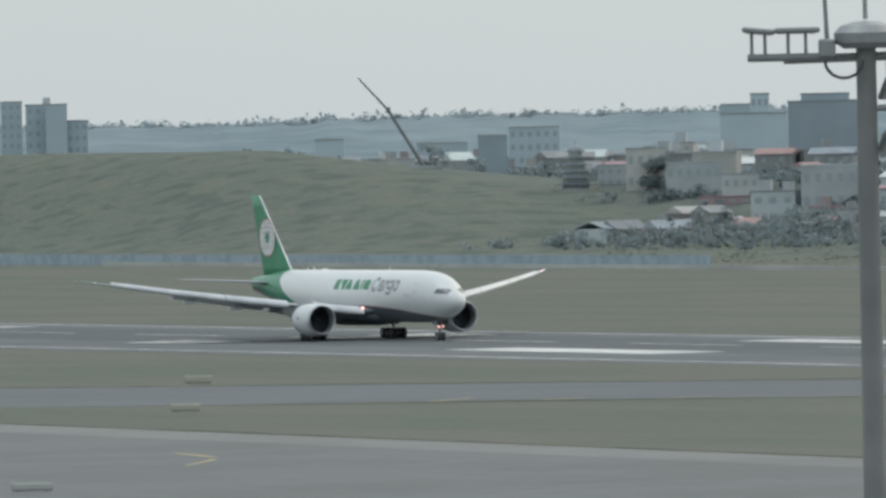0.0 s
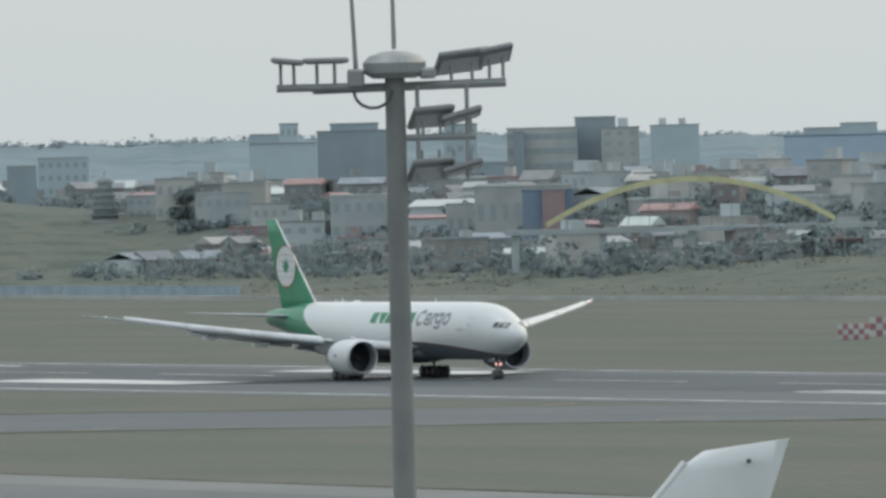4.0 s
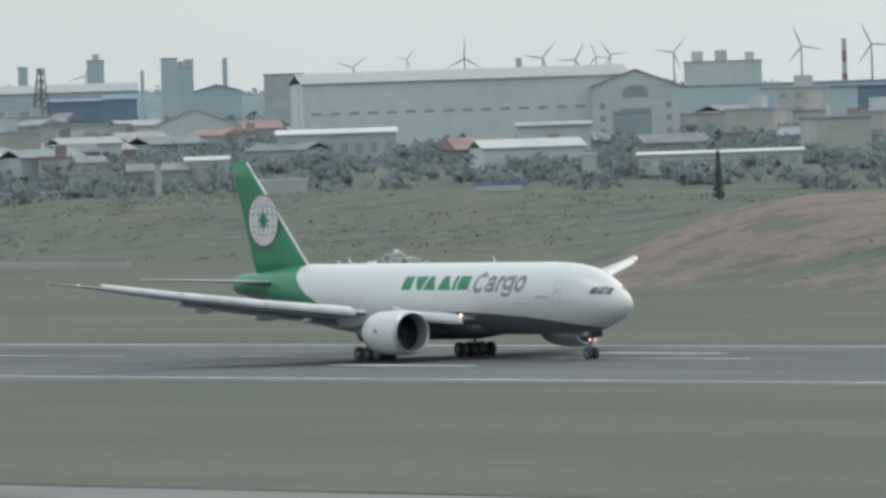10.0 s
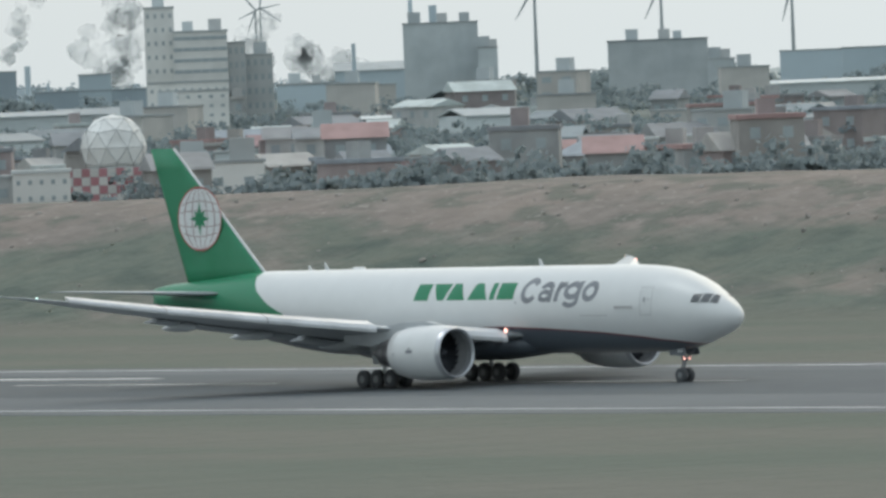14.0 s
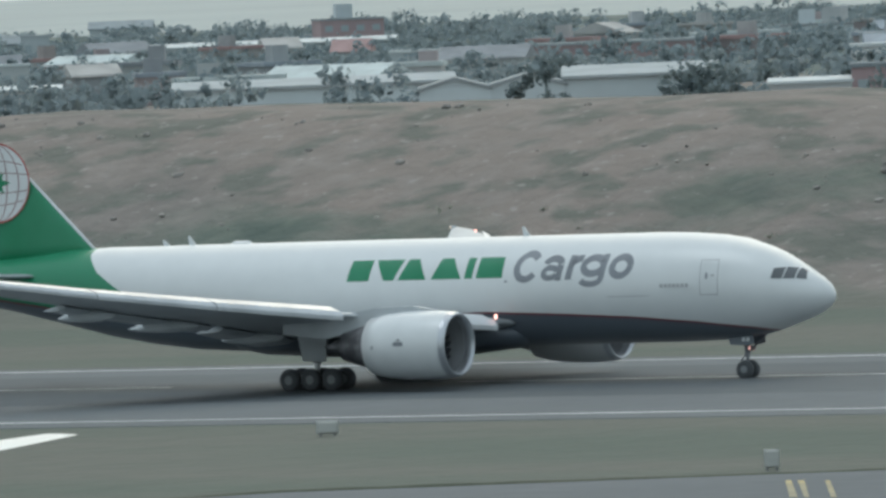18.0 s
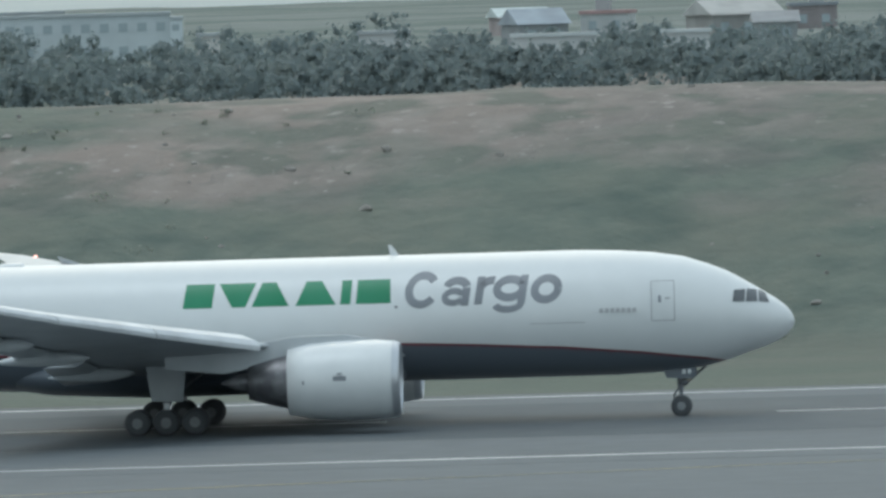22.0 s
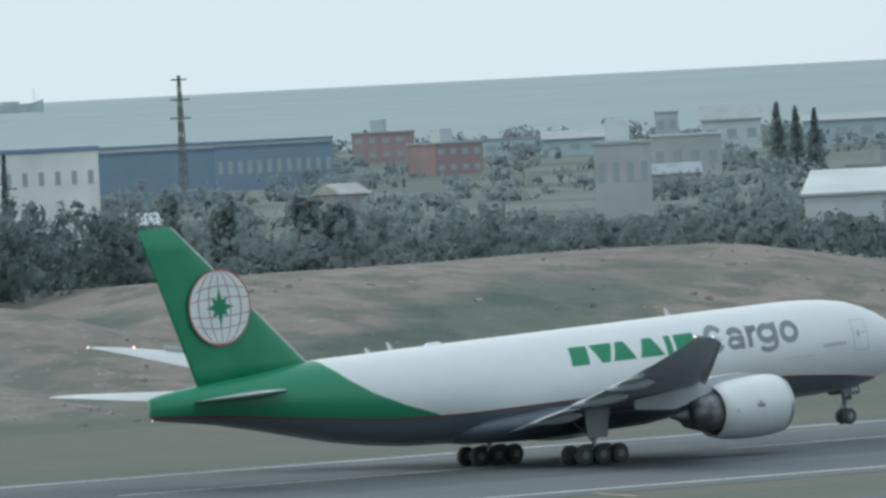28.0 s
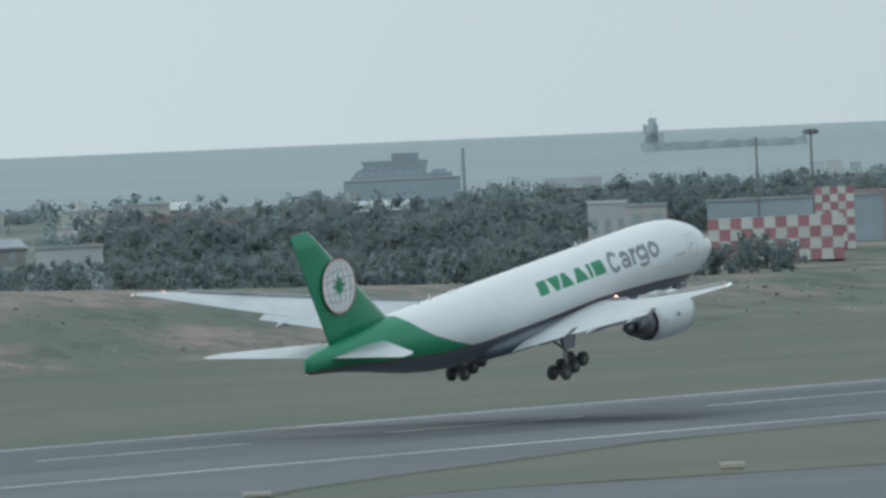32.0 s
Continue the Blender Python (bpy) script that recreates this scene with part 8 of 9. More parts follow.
def rubble(x, y, w, d, h):
    """A heap of broken concrete slabs."""
    rng = np.random.default_rng(5)
    b = thing("rubble_heap", pose(x, y, ground_z(x, y)), "heap of broken pale concrete slabs on the grass", "rubble")
    part("core", turned(bmesh.new(), [(-0.4, w * 0.47), (h * 0.3, w * 0.36), (h * 0.55, w * 0.2), (h * 0.68, 0.3)], (0, 0, 0), axis="z", sides=18), M_RUBBLE, b)
    for v in b.children[0].data.vertices:
        v.co.y *= d / w
    shapes = []
    for k in range(6):
        bm = prism(bmesh.new(), [(math.cos(q) * (0.7 + 0.5 * rng.random()), math.sin(q) * (0.45 + 0.3 * rng.random())) for q in np.linspace(0, 5.4, 6)], 0.35, lambda u, v, q: (u, v, q))
        me = bpy.data.meshes.new("slab_piece")
        bm.to_mesh(me)
        bm.free()
        me.materials.append(M_RUBBLE)
        shapes.append(me)
    for k in range(230):
        a, r = rng.random() * math.tau, math.sqrt(rng.random())
        z = h * 0.72 * (1 - r) ** 0.8
        p = link("slab_piece", shapes[k % 6], b)
        p.matrix_basis = pose(math.cos(a) * r * w / 2, math.sin(a) * r * d / 2, z, rng.normal() * 28, rng.normal() * 28, rng.random() * 360)


M_RUBBLE = mat("broken_concrete", (0.42, 0.435, 0.42), 0.95, grain=0.08, scale=0.6, object_random=0.3)
rubble(-1061.9, 722.7, 15.7, 16, 6.0)


def puff_cloud(name, x, y, z, rz, spots, label):
    """Smoke: soft lumps that drift apart from a chimney."""
    rng = np.random.default_rng(8)
    b = thing(name, pose(x, y, z, 0, 0, rz), label, "smoke")
    for u, v, r in spots:
        for k in range(3):
            du, dv, q = rng.normal() * r * 0.5, rng.normal() * r * 0.45, r * (0.5 + 0.45 * rng.random())
            bm = bmesh.new()
            bmesh.ops.create_icosphere(bm, subdivisions=3, radius=q)
            for p in bm.verts:
                p.co *= 1 + 0.55 * noise.noise(p.co * (1.3 / q) + Vector((u, v, k))) + 0.25 * noise.noise(p.co * (3.5 / q) + Vector((v, u, k)))
                p.co = Vector((p.co.x + u + du, p.co.y * 0.4 + k, p.co.z + v + dv))
            part("puff", bm, M_SMOKE, b, smooth=True)


M_SMOKE = bpy.data.materials.new("grey_smoke")
M_SMOKE.use_nodes = True
sn, sl = M_SMOKE.node_tree.nodes, M_SMOKE.node_tree.links
sn["Principled BSDF"].inputs["Base Color"].default_value = (0.60, 0.63, 0.635, 1)
sn["Principled BSDF"].inputs["Roughness"].default_value = 1.0
sn["Principled BSDF"].inputs["Specular IOR Level"].default_value = 0.0
st_ = sn.new("ShaderNodeTexNoise")
st_.inputs["Scale"].default_value, st_.inputs["Detail"].default_value = 0.2, 4
so_ = sn.new("ShaderNodeTexCoord")
sl.new(so_.outputs["Object"], st_.inputs["Vector"])
sr_ = sn.new("ShaderNodeMapRange")
sr_.inputs[1].default_value, sr_.inputs[2].default_value, sr_.inputs[3].default_value, sr_.inputs[4].default_value = 0.36, 0.74, 0.0, 0.4
sl.new(st_.outputs[0], sr_.inputs[0])
sl.new(sr_.outputs[0], sn["Principled BSDF"].inputs["Alpha"])
puff_cloud("smoke_plume", -1975.3, 1766.6, 27.9, 48.2, [(-6, 6, 4.5), (-2, 10, 5.5), (2, 3, 4.5), (-4, 0, 4), (3, 8, 4), (0, -3, 3.5)], "grey smoke drifting above the works")
puff_cloud("smoke_plume", -1942.0, 1803.1, 25.9, 47.1, [(-11, -1, 3.5), (-6, 1, 4), (-1, 2, 4.5), (4, 1, 4), (8, -1, 3.2), (-15, 4, 4.5), (-18, 9, 5)], "pale smoke drifting above the works")
puff_cloud("smoke_plume", -2066.7, 1814.2, 37.6, 48.7, [(1, 5, 3), (3, 8, 3.2), (-1, 1, 2.6), (-2, -3, 2), (-8, -6, 2), (-4, -6.5, 2), (-11, -6, 1.4)], "grey smoke rising from a chimney")
puff_cloud("smoke_plume", -2554.2, 1476.0, 37.8, 60.0, [(6, -2.6, 1.6), (3, -0.8, 2.0), (0, 0.8, 1.7), (-4, 3, 1.4), (-7, 4.6, 1.0)], "thin grey smoke trailing from a chimney")
# fence below the grass hill, windsock, small marker
fence = thing("blue_fence", pose(-2060.4, 868.6, 0), "long low blue sheet fence below a grass hill", "fence")
for k in range(20):
    part("fence_panel", boxed(-190 + k * 24, -190 + k * 24 + 23.9, 0, 0.12, 0, 2.3), mat("blue_fence_sheet", (0.33, 0.41, 0.47), 0.8, grain=0.04) if k == 0 else bpy.data.materials["blue_fence_sheet"], fence)
sock = thing("windsock", pose(-1428.3, 846.4, 0), "red and white striped windsock on a short pole", "windsock")
part("pole", rod(bmesh.new(), (0, 0, 0), (0, 0, 3.2), 0.08), M_MAST, sock)
for k in range(4):
    part("band", rod(bmesh.new(), (0.15 + k * 0.75, 0, 2.6 - 0.02 * k), (0.15 + (k + 1) * 0.75, 0, 2.58 - 0.02 * k), 0.5 - 0.07 * k, 0.43 - 0.07 * k, 12), M_RED if k % 2 == 0 else M_CHECKWHITE, sock)

# ---- floodlight masts and poles on the near apron ----
M_POLE = mat("weathered_concrete_pole", (0.225, 0.23, 0.225), 0.85, grain=0.06, scale=1.5, second=(0.19, 0.195, 0.19), second_scale=0.4)
M_HEAD = mat("grey_floodlight_housing", (0.31, 0.325, 0.33), 0.5, metal=0.3, grain=0.05)
M_LENS = mat("dull_floodlight_glass", (0.58, 0.60, 0.60), 0.2, grain=0.02)


def floodlight(b, x, y, z, w, tilt, turn, bar, lean=0, deep=0.52):
    """One lamp: a tilted housing with a glass front on two brackets."""
    h = link("floodlight", None, b)
    h.matrix_basis = pose(x, y, z, lean, tilt, turn)
    part("housing", boxed(-w / 2, w / 2, -deep / 2, deep / 2, 0, 0.1, bevel=0.03), M_HEAD, h)
    part("glass", boxed(-w / 2 + 0.07, w / 2 - 0.07, -deep * 0.25, deep * 0.43, -0.014, -0.004), M_LENS, h)
    part("bracket", rod(bmesh.new(), (x - w * 0.2, y, bar), (x - w * 0.2, y, z), 0.035, sides=6), M_HEAD, b)
    part("bracket", rod(bmesh.new(), (x + w * 0.2, y, bar), (x + w * 0.2, y, z), 0.035, sides=6), M_HEAD, b)


def mast(x, y, rz, top, r0, r1, k, rods=True):
    """A floodlight mast: a tapered pole, a head frame with lamps and two lower tiers."""
    b = thing("floodlight_mast", pose(x, y, 0, 0, 0, rz), "tall grey apron floodlight mast with lamps at its head", "light mast")
    part("pole", rod(bmesh.new(), (0, 0, 0), (0, 0, top), r0, r1, 20), M_POLE, b)
    part("cap", turned(bmesh.new(), [(top - 0.08 * k, 0.4 * k), (top + 0.02 * k, 0.56 * k), (top + 0.2 * k, 0.58 * k), (top + 0.33 * k, 0.46 * k), (top + 0.4 * k, 0.24 * k), (top + 0.42 * k, 0.03)], (0, 0, 0), axis="z", sides=28), M_HEAD, b, "rounded cap with a hoist ring")
    part("junction_box", boxed(0.45 * k, 0.76 * k, -0.3, 0.2, top - 0.1 * k, top + 0.1 * k, bevel=0.04), M_HEAD, b)
    part("junction_box", boxed(-0.86 * k, -0.55 * k, -0.4, 0.2, top - 0.24 * k, top + 0.1 * k, bevel=0.04), M_HEAD, b)
    part("cross_bar", rod(bmesh.new(), (-2.15 * k, -0.2, top - 0.22 * k), (-0.6 * k, -0.2, top - 0.22 * k), 0.075 * k, sides=10), M_HEAD, b)
    part("cross_bar", rod(bmesh.new(), (-1.5 * k, 0.1, top - 0.26 * k), (2.02 * k, 0.1, top - 0.2 * k), 0.085 * k, sides=10), M_HEAD, b)
    floodlight(b, -1.25 * k, -0.2, top + 0.22 * k, 0.8 * k, 0, 8, top - 0.22 * k)
    floodlight(b, -1.95 * k, -0.2, top + 0.22 * k, 0.6 * k, 6, 0, top - 0.22 * k)
    floodlight(b, 1.22 * k, 0.1, top + 0.16 * k, 0.95 * k, -6, 14, top - 0.2 * k, -28, 0.8)
    floodlight(b, 1.85 * k, 0.1, top + 0.26 * k, 0.62 * k, -10, 10, top - 0.2 * k, -24, 0.7)
    for j, (dz, u) in enumerate(((-0.9, 0.65), (-1.75, 0.62))):
        floodlight(b, u * k, 0.0, top + (dz - 0.1 * j) * k + 0.06, 0.78 * k, -4, 14, top + (dz - 0.25 + 0.6 * j) * k, -27, 0.75)
        floodlight(b, 1.2 * k, 0.0, top + (dz - 0.02 - 0.1 * j) * k + 0.08, 0.78 * k, -15, 6, top + (dz - 0.25 + 0.6 * j) * k, -12, 0.6)
        if j == 0:
            part("tier_bar", rod(bmesh.new(), (0.1, 0, top + dz * k - 0.27 * k), (1.45 * k, 0, top + dz * k - 0.27 * k), 0.06 * k, sides=8), M_HEAD, b)
    for u in (0.4, 1.3):
        part("hanger", rod(bmesh.new(), (u * k, 0, top - 0.2 * k), (u * k, 0, top - 2.0 * k), 0.045 * k, sides=6), M_HEAD, b)
    bm = bmesh.new()
    for q in range(7):
        a0, a1 = math.pi * q / 7, math.pi * (q + 1) / 7
        rod(bm, (-0.4 * k + 0.35 * k * math.cos(a0 + math.pi), -0.3, top - 0.3 * k - 0.32 * k * math.sin(a0)), (-0.4 * k + 0.35 * k * math.cos(a1 + math.pi), -0.3, top - 0.3 * k - 0.32 * k * math.sin(a1)), 0.03, sides=5)
    part("cable", bm, M_TYRE, b, "slack black cable")
    if rods:
        part("lightning_rod", rod(bmesh.new(), (-0.7 * k, 0, top + 0.05 * k), (-0.8 * k, 0, top + 2.6 * k), 0.05, 0.03, 6), M_HEAD, b)
        part("lightning_rod", rod(bmesh.new(), (0, 0, top + 0.45 * k), (-0.02 * k, 0, top + 2.8 * k), 0.05, 0.03, 6), M_HEAD, b)
    return b


mast(-169.3, 86.3, 63.0, 25.26, 0.27, 0.18, 1.0)
# a second mast, seen close to its lower lamps
second = thing("floodlight_mast", pose(-93.4, 117.4, 0, 0, 0, 38.5), "thick grey floodlight mast with drooping lamps", "light mast")
sz = 24.35
part("pole", rod(bmesh.new(), (0, 0, 0), (0, 0, sz + 1.2), 0.34, 0.24, 24), M_POLE, second)
part("cross_bar", rod(bmesh.new(), (-0.5, 0, sz + 0.06), (1.75, 0, sz + 0.06), 0.06), M_HEAD, second)
part("lamp_frame", rod(bmesh.new(), (-0.45, -0.2, sz - 0.05), (-0.55, -0.2, sz - 0.55), 0.035), M_HEAD, second)
part("lamp_frame", rod(bmesh.new(), (0.5, -0.2, sz), (0.5, -0.2, sz - 0.55), 0.035), M_HEAD, second)
part("floodlight", boxed(-0.6, 0.52, -0.5, -0.1, sz - 0.82, sz - 0.5, bevel=0.05), M_HEAD, second)
part("lamp_frame", rod(bmesh.new(), (1.45, 0, sz), (1.3, 0, sz - 0.5), 0.04), M_HEAD, second)
bm = boxed(-0.55, 0.55, -0.25, 0.25, -0.06, 0.06, bevel=0.03)
bmesh.ops.rotate(bm, verts=bm.verts, cent=(0, 0, 0), matrix=Matrix.Rotation(radians(-26), 3, "Y"))
bmesh.ops.translate(bm, verts=bm.verts, vec=(1.38, 0, sz - 0.58))
part("floodlight", bm, M_HEAD, second)


def plain_pole(t_label, x, y, top, r, material, cap=False):
    b = thing("pole", pose(x, y, 0), t_label, "pole")
    part("shaft", rod(bmesh.new(), (0, 0, 0), (0, 0, top), r * 1.1, r, 18), material, b)
    part("collar", rod(bmesh.new(), (0, 0, top), (0, 0, top + 0.06), r * 1.25, r * 1.25, 18), material, b)
    return b


M_PALEPOLE = mat("pale_galvanised_pole", (0.36, 0.385, 0.385), 0.5, metal=0.2, grain=0.04)
plain_pole("slim pale galvanised pole on the apron", -51.5, 151.5, 27.0, 0.13, M_PALEPOLE)
lamp_pole = plain_pole("grey ribbed pole with a lamp hood", -47.9, 142.2, 21.72, 0.2, M_POLE)
part("neck", turned(bmesh.new(), [(21.72 + 0.05, 0.18), (22.02, 0.15), (22.35, 0.11), (22.75, 0.07)], (0, 0, 0), axis="z", sides=14), M_POLE, lamp_pole, smooth=True)
part("lamp_hood", turned(bmesh.new(), [(22.72, 0.2), (22.78, 0.46), (22.90, 0.44), (23.16, 0.2)], (0, 0, 0), axis="z", sides=18), M_HEAD, lamp_pole, "dark flared lamp hood")
part("neck_ring", rod(bmesh.new(), (0, 0, 22.04), (0, 0, 22.12), 0.21, 0.21, 14), M_POLE, lamp_pole)
plain_pole("short thick grey concrete pole on the apron", -31.3, 146.7, 19.81, 0.205, M_POLE)
third = plain_pole("pale grey floodlight mast on the apron", 77.1, 128.7, 24.05 + 2.6, 0.28, M_PALEPOLE)
part("floodlight", boxed(-1.9, -1.15, -0.3, 0.3, 23.70, 23.87, bevel=0.04), M_HEAD, third)
part("floodlight", boxed(-1.0, -0.35, -0.3, 0.3, 23.67, 23.85, bevel=0.04), M_HEAD, third)
part("cross_bar", rod(bmesh.new(), (-2.0, 0, 23.85 + 0.1), (0, 0, 23.85 + 0.1), 0.05), M_HEAD, third)

# ---- parked airliners ----
M_NAVY = mat("navy_aircraft_paint", (0.055, 0.07, 0.11), 0.35, grain=0.01)
M_GOLD = mat("dull_gold_paint", (0.34, 0.32, 0.26), 0.4, grain=0.02)
M_ORANGE = mat("orange_edge_paint", (0.42, 0.26, 0.12), 0.5, grain=0.02)
M_REDPAINT = mat("bright_red_paint", (0.50, 0.045, 0.06), 0.4, grain=0.01)


def airliner(kind, nose, tail, fin_top, label, fin, edge, le0, le1, te0, te1, R=2.82, Z=5.38):
    """A wide-body: body, fin, tailplanes, wings and gear, nose and tail at the given places."""
    a, c = Vector(nose), Vector(tail)
    ln = (c - a).length
    rz = math.degrees(math.atan2(a.y - c.y, a.x - c.x))
    b = thing(kind, pose(c.x, c.y, 0, 0, 0, rz), label, "airplane")
    st = [(0, -0.5, 0.05), (0.4, -0.45, 0.6), (1.2, -0.35, 1.15), (2.5, -0.2, 1.8), (4.5, -0.05, 2.4), (7, 0, 2.75), (9, 0, R), (ln * 0.66, 0, R), (ln * 0.76, 0.12, 2.65), (ln * 0.85, 0.42, 2.15), (ln * 0.92, 0.7, 1.6), (ln * 0.97, 0.88, 1.0), (ln - 0.6, 0.95, 0.7)]
    rings = [[(ln - d, r * math.sin(k * math.tau / 40), Z + z + r * math.cos(k * math.tau / 40)) for k in range(40)] for d, z, r in st]
    part("fuselage", loft(bmesh.new(), rings), M_WHITE, b, "white body", smooth=True)

    def blade(q0, q1, n):
        """A stretch of the fin, between two fractions of its height."""
        rings = []
        for q in np.linspace(q0, q1, n):
            z = Z + 1.9 + (fin_top - Z - 1.9) * q
            cut = 0.4 * max(0.0, (q - 0.95) / 0.05) ** 2
            le, te = le0 + (le1 - le0) * q - cut + 2.6 * max(0.0, 0.13 - q) / 0.13 * (q > -1), te0 + (te1 - te0) * q
            cd = le - te
            rings.append([(le - (0.5 - 0.5 * math.cos(k * math.tau / 20)) * cd, math.sin(k * math.tau / 20) * 0.05 * cd, z + 0.3 * (0.5 - 0.5 * math.cos(k * math.tau / 20)) * q) for k in range(20)])
        return loft(bmesh.new(), rings)
    part("fin_root", blade(0, 0.12, 3), M_WHITE, b, "white fin root", smooth=True)
    part("fin", blade(0.1205, 1, 12), fin, b, "tall swept fin", smooth=True)
    h = fin_top - Z - 1.9
    part("fin_leading_edge", rod(bmesh.new(), (le0 + (le1 - le0) * 0.14, 0, Z + 1.9 + h * 0.14), (le0 + (le1 - le0) * 0.96 - 0.12, 0, Z + 1.9 + h * 0.96), 0.2, 0.1, 8), M_WHITE, b)
    outline = [(te0 + (te1 - te0) * 0.13 + 0.34, Z + 1.9 + h * 0.13), (te0 + (te1 - te0) * 0.13 - 0.04, Z + 1.9 + h * 0.13), (te1 - 0.05, fin_top + 0.3), (te1 + 0.3, fin_top + 0.25)]
    part("rudder_edge", prism(bmesh.new(), outline, 0.16, lambda u, v, d: (u, d - 0.08, v)), edge, b, "rudder's trailing edge")
    for s in (-1, 1):
        bm = foil(bmesh.new(), [(s * 0.7, 7.5, 2.2, Z + 0.9, 0), (s * 9.7, 1.9, 0.1, Z + 1.75, 0)], 0.1)
        part("tailplane", bm, M_WHITE, b, smooth=True)
        bm = foil(bmesh.new(), [(s * 2.4, ln * 0.64, ln * 0.44, 4.0, 0.03), (s * 10, ln * 0.55, ln * 0.41, 4.6, 0.02), (s * 28, ln * 0.36, ln * 0.32, 6.4, 0)], 0.11)
        part("wing", bm, M_WING, b, smooth=True)
        part("main_gear", rod(bmesh.new(), (ln * 0.48, s * 5, 3.6), (ln * 0.48, s * 5, 0.3), 0.25), M_STEEL, b)
        for x in (-0.9, 0.9):
            part("tyre", turned(bmesh.new(), [(-0.8, 0.3), (-0.8, 0.6), (0.8, 0.6), (0.8, 0.3)], (ln * 0.48 + x, s * 5, 0.6), axis="y", sides=18), M_TYRE, b)
    part("nose_gear", rod(bmesh.new(), (ln - 6, 0, 3.5), (ln - 6, 0, 0.2), 0.2), M_STEEL, b)
    part("tyre", turned(bmesh.new(), [(-0.5, 0.25), (-0.5, 0.5), (0.5, 0.5), (0.5, 0.25)], (ln - 6, 0, 0.5), axis="y", sides=18), M_TYRE, b)
    part("tail_cone", rod(bmesh.new(), (2.6, 0, Z + 0.84), (-0.8, 0, Z + 1.0), 1.12, 0.3, 16), M_STEEL, b, "dark grey tail cone")
    return b, ln, Z, R


# one taxies past beyond the runway; it is drawn where it is at 17.5 s
TAXI_SPEED = 8.0
taxi_tail = Vector((-207.8, 324.1))
taxi_way = Vector((-268.3, 327.0)) - taxi_tail
taxi_nose = taxi_tail + taxi_way * (1 + TAXI_SPEED / taxi_way.length)
taxi_way.normalize()
jet, jl, jz, jr = airliner("taxiing_airliner", taxi_nose, taxi_tail, 16.8, "white taxiing airliner with a navy fin", M_NAVY, M_ORANGE, 11.9, 1.28, 3.0, -0.71)


def on_jet(name, outline, material, label=""):
    """A flat drawing laid on the taxiing airliner's near side: x from the nose, height along the skin."""
    bm = flat(outline)
    bm.normal_update()
    bmesh.ops.triangulate(bm, faces=bm.faces[:])
    z = 4.6
    while z < 8.2:
        bmesh.ops.bisect_plane(bm, geom=bm.verts[:] + bm.edges[:] + bm.faces[:], plane_co=(0, 0, z), plane_no=(0, 0, 1))
        z += 0.15
    for v in bm.verts:
        d = max(0.02, jr ** 2 - (v.co.z - jz) ** 2)
        v.co = Vector((jl - v.co.x, math.sqrt(d) + 0.014, v.co.z))
    return part(name, bm, material, jet, label)


def bar_x(u):
    """Stations from the nose, along the row of titles."""
    return float(np.interp(u, [180, 365, 550, 735, 920, 1105, 1290, 1475, 1660, 1845, 2030, 2215], [2.18, 7.78, 13.29, 18.71, 24.04, 29.27, 34.42, 39.49, 44.47, 49.38, 54.20, 58.95]))


T0, T1, B0, B1 = 6.42, 7.18, 5.92, 6.35  # heights of the titles and of the band
# titles as plain bars
for u0, u1 in ((345, 385), (398, 412), (425, 475), (488, 540), (552, 605), (618, 665), (678, 725), (735, 758), (772, 830), (842, 860), (872, 915), (928, 962), (975, 990), (1000, 1040), (1050, 1080), (1085, 1112)):
    on_jet("title_bar", [(bar_x(u0), T0), (bar_x(u1), T0), (bar_x(u1 + 6), T1), (bar_x(u0 + 6), T1)], M_GREYTITLE)
on_jet("flag", [(bar_x(1135), T1 - 0.28), (bar_x(1200), T1 - 0.28), (bar_x(1206), T1), (bar_x(1141), T1)], M_REDPAINT, "small red and white flag")
on_jet("flag_lower_half", [(bar_x(1128), T1 - 0.6), (bar_x(1193), T1 - 0.6), (bar_x(1200), T1 - 0.29), (bar_x(1135), T1 - 0.29)], M_CHECKWHITE)
on_jet("cheat_band", [(bar_x(1000), B0), (jl - 8, B0), (jl - 8, B1), (bar_x(1000), B1)], M_NAVY, "navy band along the cabin")
for u in range(24):
    x = bar_x(1020) + u * 0.9
    on_jet("window", [(x, B0 + 0.08), (x + 0.28, B0 + 0.08), (x + 0.28, B1 - 0.06), (x, B1 - 0.06)], M_GREYTITLE)
for x in (4.2, bar_x(800), bar_x(1440), jl - 15.6):
    on_jet("door_seam", [(x - 0.55, T0 + 0.02), (x + 0.55, T0 + 0.02), (x + 0.55, T0 + 0.09), (x - 0.55, T0 + 0.09)], M_FAINT)
    for e in (x - 0.55, x + 0.48):
        on_jet("door_seam", [(e, 4.9), (e + 0.07, 4.9), (e + 0.07, T0 + 0.015), (e, T0 + 0.015)], M_FAINT)
part("satellite_fairing", turned(bmesh.new(), [(-2.4, 0.05), (-1.4, 0.4), (1.4, 0.4), (2.4, 0.05)], (36.5 + TAXI_SPEED, 0, jz + jr - 0.15), sides=12), M_FAINT, jet, smooth=True)
for x, h in ((42.5 + TAXI_SPEED, 0.5), (17.4, 0.5), (15.6, 0.35)):
    part("aerial", prism(bmesh.new(), [(-0.25, 0), (0.2, 0), (0.05, h), (-0.12, h)], 0.05, lambda p, q, d: (x + p, d - 0.025, jz + jr - 0.03 + q)), M_WHITE, jet)
part("beacon", turned(bmesh.new(), [(-0.12, 0.02), (0, 0.14), (0.12, 0.02)], (49.8 + TAXI_SPEED, 0, jz + jr + 0.02), sides=10), glow("red_beacon", (1.0, 0.25, 0.2), 8.0), jet, "lit red beacon")
